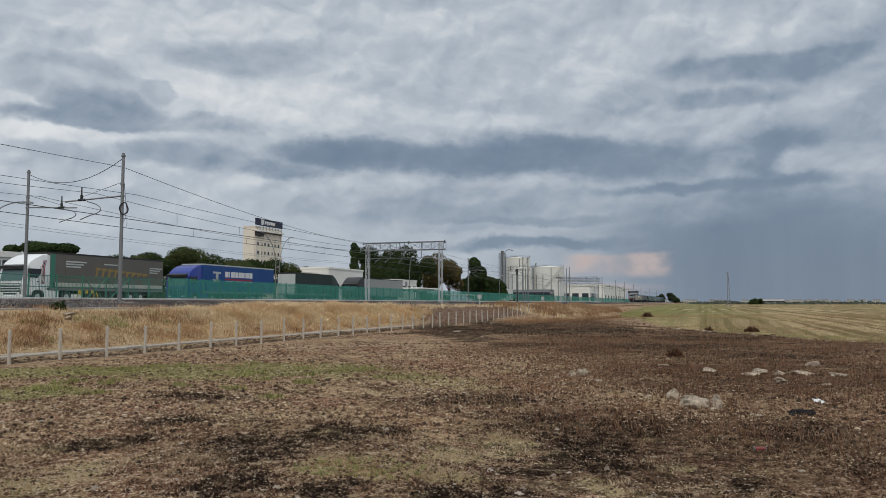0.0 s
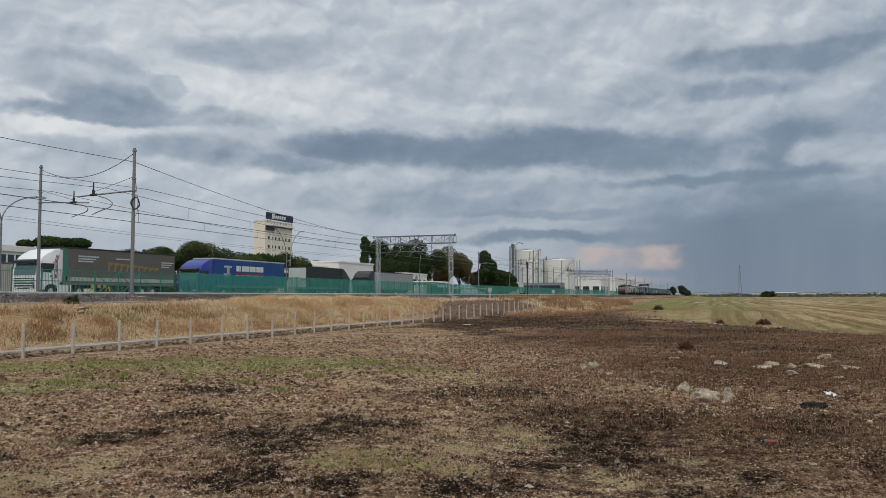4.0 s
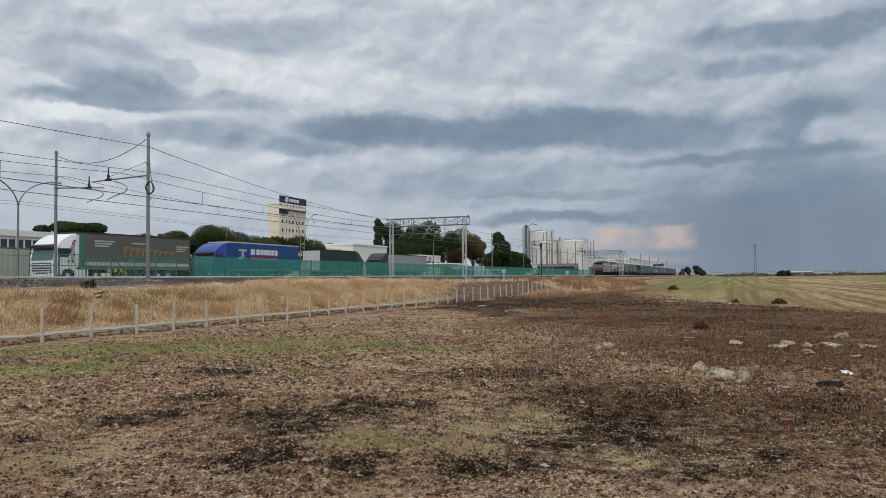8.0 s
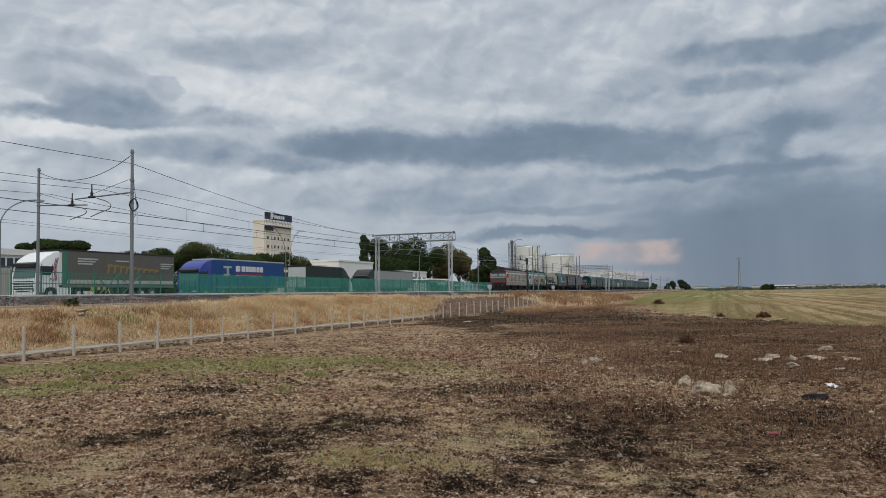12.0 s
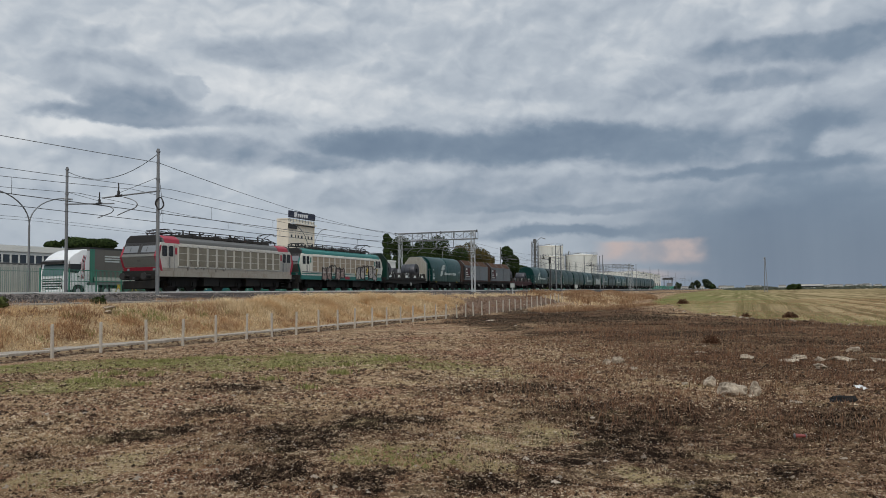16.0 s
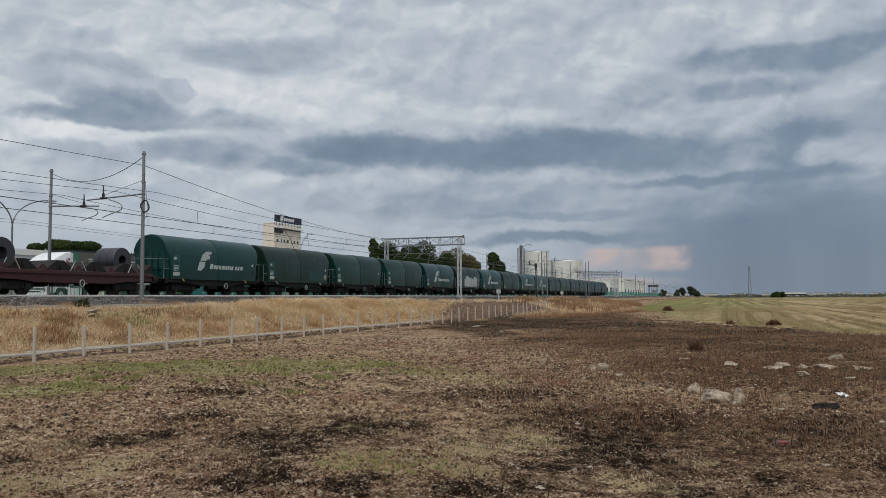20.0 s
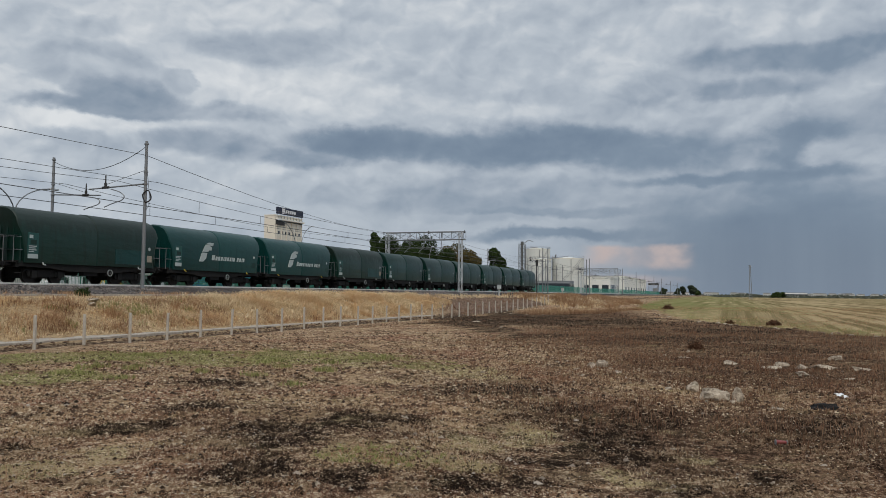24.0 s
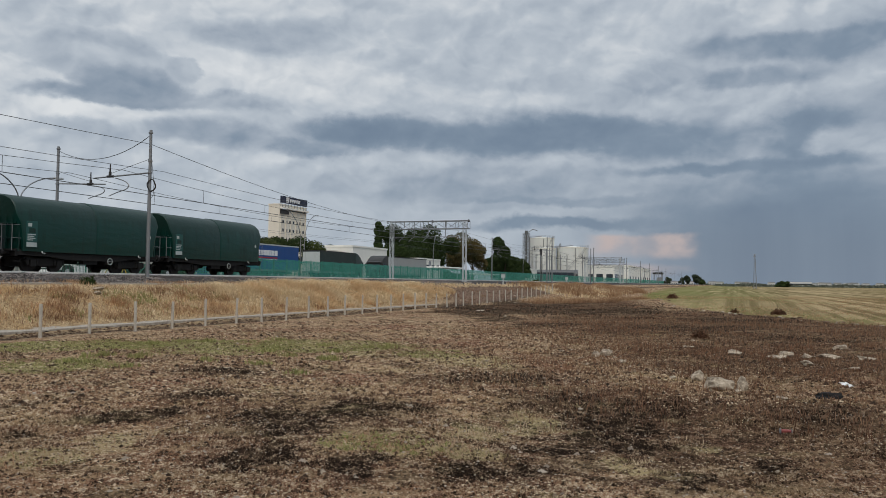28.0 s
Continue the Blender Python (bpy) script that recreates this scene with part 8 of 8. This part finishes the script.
    x, y = np.sin(a) * r, np.cos(a) * r
    ok = (x > -18) & (rng.uniform(size=len(x)) > 1.7 * within(SINGED, x, y))
    lay("straw_litter", x[ok], y[ok], 0.030, 0.005, 4.0, M_litter, "short dry straw and leaf litter on soil", "litter")
    # short upright stubs between the burnt patches
    r = 4.0 + 22 * rng.uniform(size=50000) ** 1.3
    a = np.radians(rng.uniform(-62, 24, 50000))
    x, y = np.sin(a) * r, np.cos(a) * r
    burnt = np.maximum(1.7 * within(SINGED, x, y), 1.2 - ((x - 4) / 8) ** 2 - ((y - 26) / 10) ** 2)
    ok = (x > -18) & (rng.uniform(size=len(x)) > np.clip(burnt, 0, 0.95)) & (np.sin(x * 2.1 + np.sin(y * 1.7)) * np.sin(y * 1.3 + x) > -0.35)
    lay("dry_stubs", x[ok], y[ok], 0.04, 0.0035, 1.0, M_litter, "short dry grass stubs on brown soil", "grass")
    x, y = clumped(rng, 420, -25.0, -23.6, 25.5, 29, 30, 0.2)
    lay("green_tufts", x, y, 0.22, 0.012, 1.0, M_green_blade, "green weeds beside the concrete lumps")
    # burnt stalks and weeds
    x, y = stand(14000, -18.5, 3, 38, 66, 12, 0.5, -0.2)
    ok = x < 1150 / (y + 2.2) - 22.5
    lay("burnt_weeds", x[ok], y[ok], 0.10, 0.012, 1.8, M_ash, "charred stubs and ash on far burnt ground", "weeds")
    x, y = stand(7000, -18.5, 6, 34, 62, 16, 0.5, 0.1, 1.3)
    ok = x < 1150 / (y + 2.2) - 22.5
    lay("russet_weeds", x[ok], y[ok], 0.13, 0.009, 1.2, M_redweed, "russet weed stalks on far burnt ground", "weeds")
    x, y = clumped(rng, 9000, -8, 9, 15, 40, 9, 0.4)
    lay("burnt_weeds", x, y, 0.12, 0.005, 1.2, M_twig, "thin burnt weed stalks", "weeds")
    x, y = clumped(rng, 4200, -3, 6, 9, 24, 20, 0.22)
    lay("dry_weeds", x, y, 0.15, 0.004, 1.2, M_twig, "reddish dry weed stalks among the stones", "weeds")
    x, y = clumped(rng, 7000, -5, 3.5, 10.5, 22, 22, 0.25)
    lay("russet_weeds", x, y, 0.13, 0.004, 1.0, M_redweed, "low russet weed stalks round the stones", "weeds")
    x, y = clumped(rng, 5000, -9, 8, 20, 40, 14, 0.4)
    lay("russet_weeds", x, y, 0.2, 0.006, 0.9, M_redweed, "russet weed stalks on burnt ground", "weeds")
    x, y = clumped(rng, 30000, -10, 4, 5, 12, 30, 0.12)
    ok = rng.uniform(0.0, 0.5, len(x)) < within(BLEACHED, x, y)
    x, y = x[ok], y[ok]
    lay("straw_tufts", x, y, 0.07, 0.004, 1.3, M_litter, "short bleached grass tufts", "grass")
    x, y = clumped(rng, 80, -0.9, -0.2, 14.8, 15.6, 8, 0.22)
    lay("dry_weeds", x, y, 0.42, 0.004, 0.5, M_twig, "tall brittle weed stalks behind the boulder", "weeds")
    # stubble in the far field
    y = rng.uniform(40, 130, 40000)
    x = 1150 / (y + 2.2) - 22 + rng.uniform(0, 40, 40000)
    lay("field_stubble", x, y, 0.09, 0.014, 0.9, M_straw_red, "pale cereal stubble with green regrowth", "stubble")
    y = rng.uniform(36, 130, 9000)
    x = 1150 / (y + 2.2) - 22 + np.abs(rng.normal(0, 7, 9000))
    lay("field_regrowth", x, y, 0.07, 0.014, 0.9, M_green_blade, "green regrowth along the field's edge", "grass")


def make_pebbles():
    rng = np.random.default_rng(33)

    def sector(n, r0, r1, power):
        r = r0 + (r1 - r0) * rng.uniform(size=n) ** power
        a = np.radians(rng.uniform(-62, 24, n))
        x, y = np.sin(a) * r, np.cos(a) * r
        ok = x > -18
        x, y = x[ok], y[ok]
        return np.stack([x, y, ground_z(x, y) + 0.004], -1)

    c = sector(16000, 4.0, 30, 1.3)
    v, f = chips(rng, c, 0.004, 0.018, 0.5)
    soup("pebbles", v, f, M_pebble, "scattered pale pebbles and chips", "pebbles")
    c = sector(260, 5.0, 26, 1.2)
    v, f = chips(rng, c, 0.022, 0.05)
    soup("pebbles", v, f, M_pebble, "scattered fist-sized pale stones", "pebbles")
    # leaf bits, lying in drifts
    c = sector(80000, 4.2, 22, 1.2)
    drift = np.sin(c[:, 0] * 1.9 + np.sin(c[:, 1] * 1.1) * 2) * np.sin(c[:, 1] * 1.6 - c[:, 0] * 0.7) + rng.normal(0, 0.6, len(c))
    drift = drift - 0.35 * np.clip(c[:, 0] + 1.5, 0, 3)
    c = c[drift > -0.1 + 1.8 * within(SINGED, c[:, 0], c[:, 1]) - 0.8 * within(BLEACHED, c[:, 0], c[:, 1])]
    v, f = chips(rng, c, 0.006, 0.021, 0.35)
    soup("leaf_bits", v, f, M_husk, "curled pale leaf bits and husks", "litter")
    c = sector(30000, 11, 34, 1.0)
    drift = np.sin(c[:, 0] * 1.1 + np.sin(c[:, 1] * 0.9) * 2) * np.sin(c[:, 1] * 0.8 - c[:, 0] * 0.5) + rng.normal(0, 0.45, len(c))
    keep = (drift > 0.15) & (c[:, 0] < np.interp(c[:, 1], [10, 23, 27, 36], [3, -3.5, -5, -10]) + rng.normal(0, 1.2, len(c)))
    c = c[keep]
    v, f = chips(rng, c, 0.012, 0.045, 0.35)
    soup("leaf_bits", v, f, M_husk, "pale leaf bits and chips farther out", "litter")
    c = sector(7000, 11, 34, 1.0)
    v, f = chips(rng, c, 0.02, 0.06, 0.7)
    soup("soil_clods", v, f, M_clod, "dark clods of burnt soil farther out", "soil")
    c = sector(9000, 4.2, 22, 1.2)
    v, f = chips(rng, c, 0.010, 0.028, 0.8)
    soup("soil_clods", v, f, M_clod, "small dark clods of burnt soil", "soil")
    n = 700
    x, y = rng.normal(-15.0, 2.6, n), rng.normal(78, 6, n)
    v, f = chips(rng, np.stack([x, y, ground_z(x, y) + 0.01], -1), 0.03, 0.10, 0.6)
    soup("rubble", v, f, M_stone, "pale broken rubble strewn before the dry grass", "rubble")
    n = 500
    x, y = rng.uniform(-25.5, -20.2, n), rng.uniform(60, 92, n)
    v, f = chips(rng, np.stack([x, y, ground_z(x, y) + 0.02], -1), 0.05, 0.16, 0.7)
    soup("rubble", v, f, M_brickish, "reddish broken rubble on the bare bank", "rubble")
    # stones and clods beside the kerb
    n = 1500
    x, y = rng.uniform(-21.0, -19.7, n), rng.uniform(8, 60, n)
    v, f = chips(rng, np.stack([x, y, ground_z(x, y) + 0.01], -1), 0.02, 0.07, 0.6)
    soup("kerb_rubble", v, f, M_clod, "dark clods and stones beside the drain kerb", "soil")
    # crumbs of soil and leaf that carry the field's own colours
    for n, r0, r1, lo, hi in ((60000, 3.8, 12, 0.006, 0.020), (50000, 10, 30, 0.012, 0.036)):
        c = sector(n, r0, r1, 1.1)
        v, f = chips(rng, c, lo, hi, 0.8)
        soup("soil_crumbs", v, f, M_ground, "crumbs of soil, char and leaf litter", "soil")


make_grass()
make_pebbles()


def bush(x, y, r, mat, label, seed, n=900, leaf=0.05):
    rng = np.random.default_rng(seed)
    t = thing("shrub", pose(x, y, float(ground_z(np.array(x), np.array(y))) - 0.02), label, "shrub", "low shrubs")
    bm = bmesh.new()
    for _ in range(9):
        e = rng.normal(0, 0.5, 3) * r
        tube(bm, (0, 0, 0), (e[0], e[1], abs(e[2]) + r * 0.5), 0.012, 0.005, 4)
    part("stem", bm, M_bark, t)
    d = rng.normal(0, 1, (n, 3))
    d /= np.linalg.norm(d, axis=1, keepdims=True)
    c = d * (r * rng.uniform(0.3, 1.0, n) * (0.8 + 0.3 * np.sin(d[:, 0] * 5) * np.sin(d[:, 1] * 4)))[:, None]
    c[:, 2] = np.abs(c[:, 2]) * 0.9
    u = rng.normal(0, leaf, (n, 3))
    w = rng.normal(0, leaf * 0.5, (n, 3))
    v = np.stack([c - u, c - w, c + u, c + w], 1).reshape(-1, 3)
    me = bpy.data.meshes.new("foliage")
    me.from_pydata(v.tolist(), [], np.arange(n * 4).reshape(-1, 4).tolist())
    me.materials.append(mat)
    new("foliage", me).parent = t


bush(-27.0, 27.6, 0.45, M_leaf_dark, "small dark green shrub at the head of the bank", 1)
bush(-26.4, 22.0, 0.5, M_leaf_mid, "small grey-green shrub on the bank", 2)
bush(2.4, 50.3, 0.42, M_twig, "brown dead shrub at the field's edge", 3, 1200)
bush(0.0, 50.6, 0.25, M_twig, "brown dead shrub at the field's edge", 6, 500)
bush(-5.0, 70.9, 0.55, M_twig, "brown dead shrub at the field's edge", 7, 1300)
bush(-9.5, 72.0, 0.5, M_twig, "brown dead shrub at the field's edge", 4, 1200)
bush(-1.0, 25.6, 0.26, M_twig, "charred shrub on burnt ground", 5)
bush(-33.8, 0.0 + 141, 0.9, M_leaf_mid, "green shrub on the ballast edge", 6, 900, 0.1)


# ---- what moves: the train, along the far track ----
HEAD_AT = [(0, 417.5), (4, 323.0), (8, 229.0), (12, 135.6), (16, 41.0), (20, -54.6), (24, -151.0), (28, -247.9)]


def make_bird():
    t = thing("bird", pose(-60, 10, 3), "small dark bird in flight over the field", "bird")
    bm = bmesh.new()
    bmesh.ops.create_uvsphere(bm, u_segments=12, v_segments=8, radius=1.0)
    for v in bm.verts:
        k = 1 - 0.35 * max(0.0, -v.co.y)
        v.co = Vector((v.co.x * 0.035 * k, v.co.y * 0.10, v.co.z * 0.035 * k))
    part("body", bm, M_char, t, smooth=True)
    bm = bmesh.new()
    tube(bm, (0, 0.09, 0.005), (0, 0.14, 0.0), 0.016, 0.003, 8)
    part("beak", bm, M_char, t)
    part("tail", make(box, -0.025, 0.025, -0.19, -0.08, -0.003, 0.003), M_char, t)
    wings = []
    for s in (-1, 1):
        bm = bmesh.new()
        lo = [bm.verts.new(p) for p in ((0, 0.05, 0), (s * 0.10, 0.06, 0.004), (s * 0.19, -0.02, 0), (s * 0.10, -0.035, 0), (0, -0.05, 0))]
        bm.faces.new(lo)
        bmesh.ops.solidify(bm, geom=list(bm.faces), thickness=0.006)
        w = part("wing", bm, M_char, t)
        w.matrix_basis = pose(s * 0.02, 0.01, 0.01)
        wings.append((s, w))
    return t, wings


FLOCK = [make_bird(), make_bird()]
# per bird: heading, first wing beat, way points
FLIGHTS = [
    (-70, 16.6, [(0, -60, 10, 3), (16.6, -33, 23.5, 2.6), (17.2, -21.5, 28.2, 3.2), (17.5, -15.8, 30.3, 4.0), (17.8, -10.1, 32.4, 4.74), (18.0, -6.43, 33.7, 5.16),
                 (18.2, -2.88, 35.0, 5.48), (18.4, 0.47, 36.2, 5.7), (18.6, 3.73, 37.4, 5.52), (19.2, 13.5, 41, 5.4), (28, 110, 80, 8)]),
    (-138, 12.6, [(0, -72, 100, 2.6), (12.5, -36, 66, 3.4), (13.5, -23, 53, 3.8), (14.5, -5.13, 38.54, 4.88), (14.6, -2.82, 36.73, 5.23), (14.7, -0.65, 34.78, 5.6),
                  (14.8, 1.28, 32.7, 5.99), (15.4, 12.5, 22.0, 7.6), (28, 150, -90, 12)])]


def motions():
    for (bird, wings), (turn, start, flight) in zip(FLOCK, FLIGHTS):
        walk(bird, [(s, pose(x, y, z, 0, 0, turn)) for s, x, y, z in flight])
        beats = [0] + [start + 0.1 * k for k in range(29)] + [28]
        for side, wing in wings:
            walk(wing, [(s, pose(side * 0.02, 0.01, 0.01, 0, -side * (32 if k % 2 else -30), 0)) for k, s in enumerate(beats)])
    behind = -0.3
    for t, length in TRAIN:
        walk(t, [(s, pose(FAR_TRACK, y + behind, RAIL_Z)) for s, y in HEAD_AT])
        behind += length


motions()
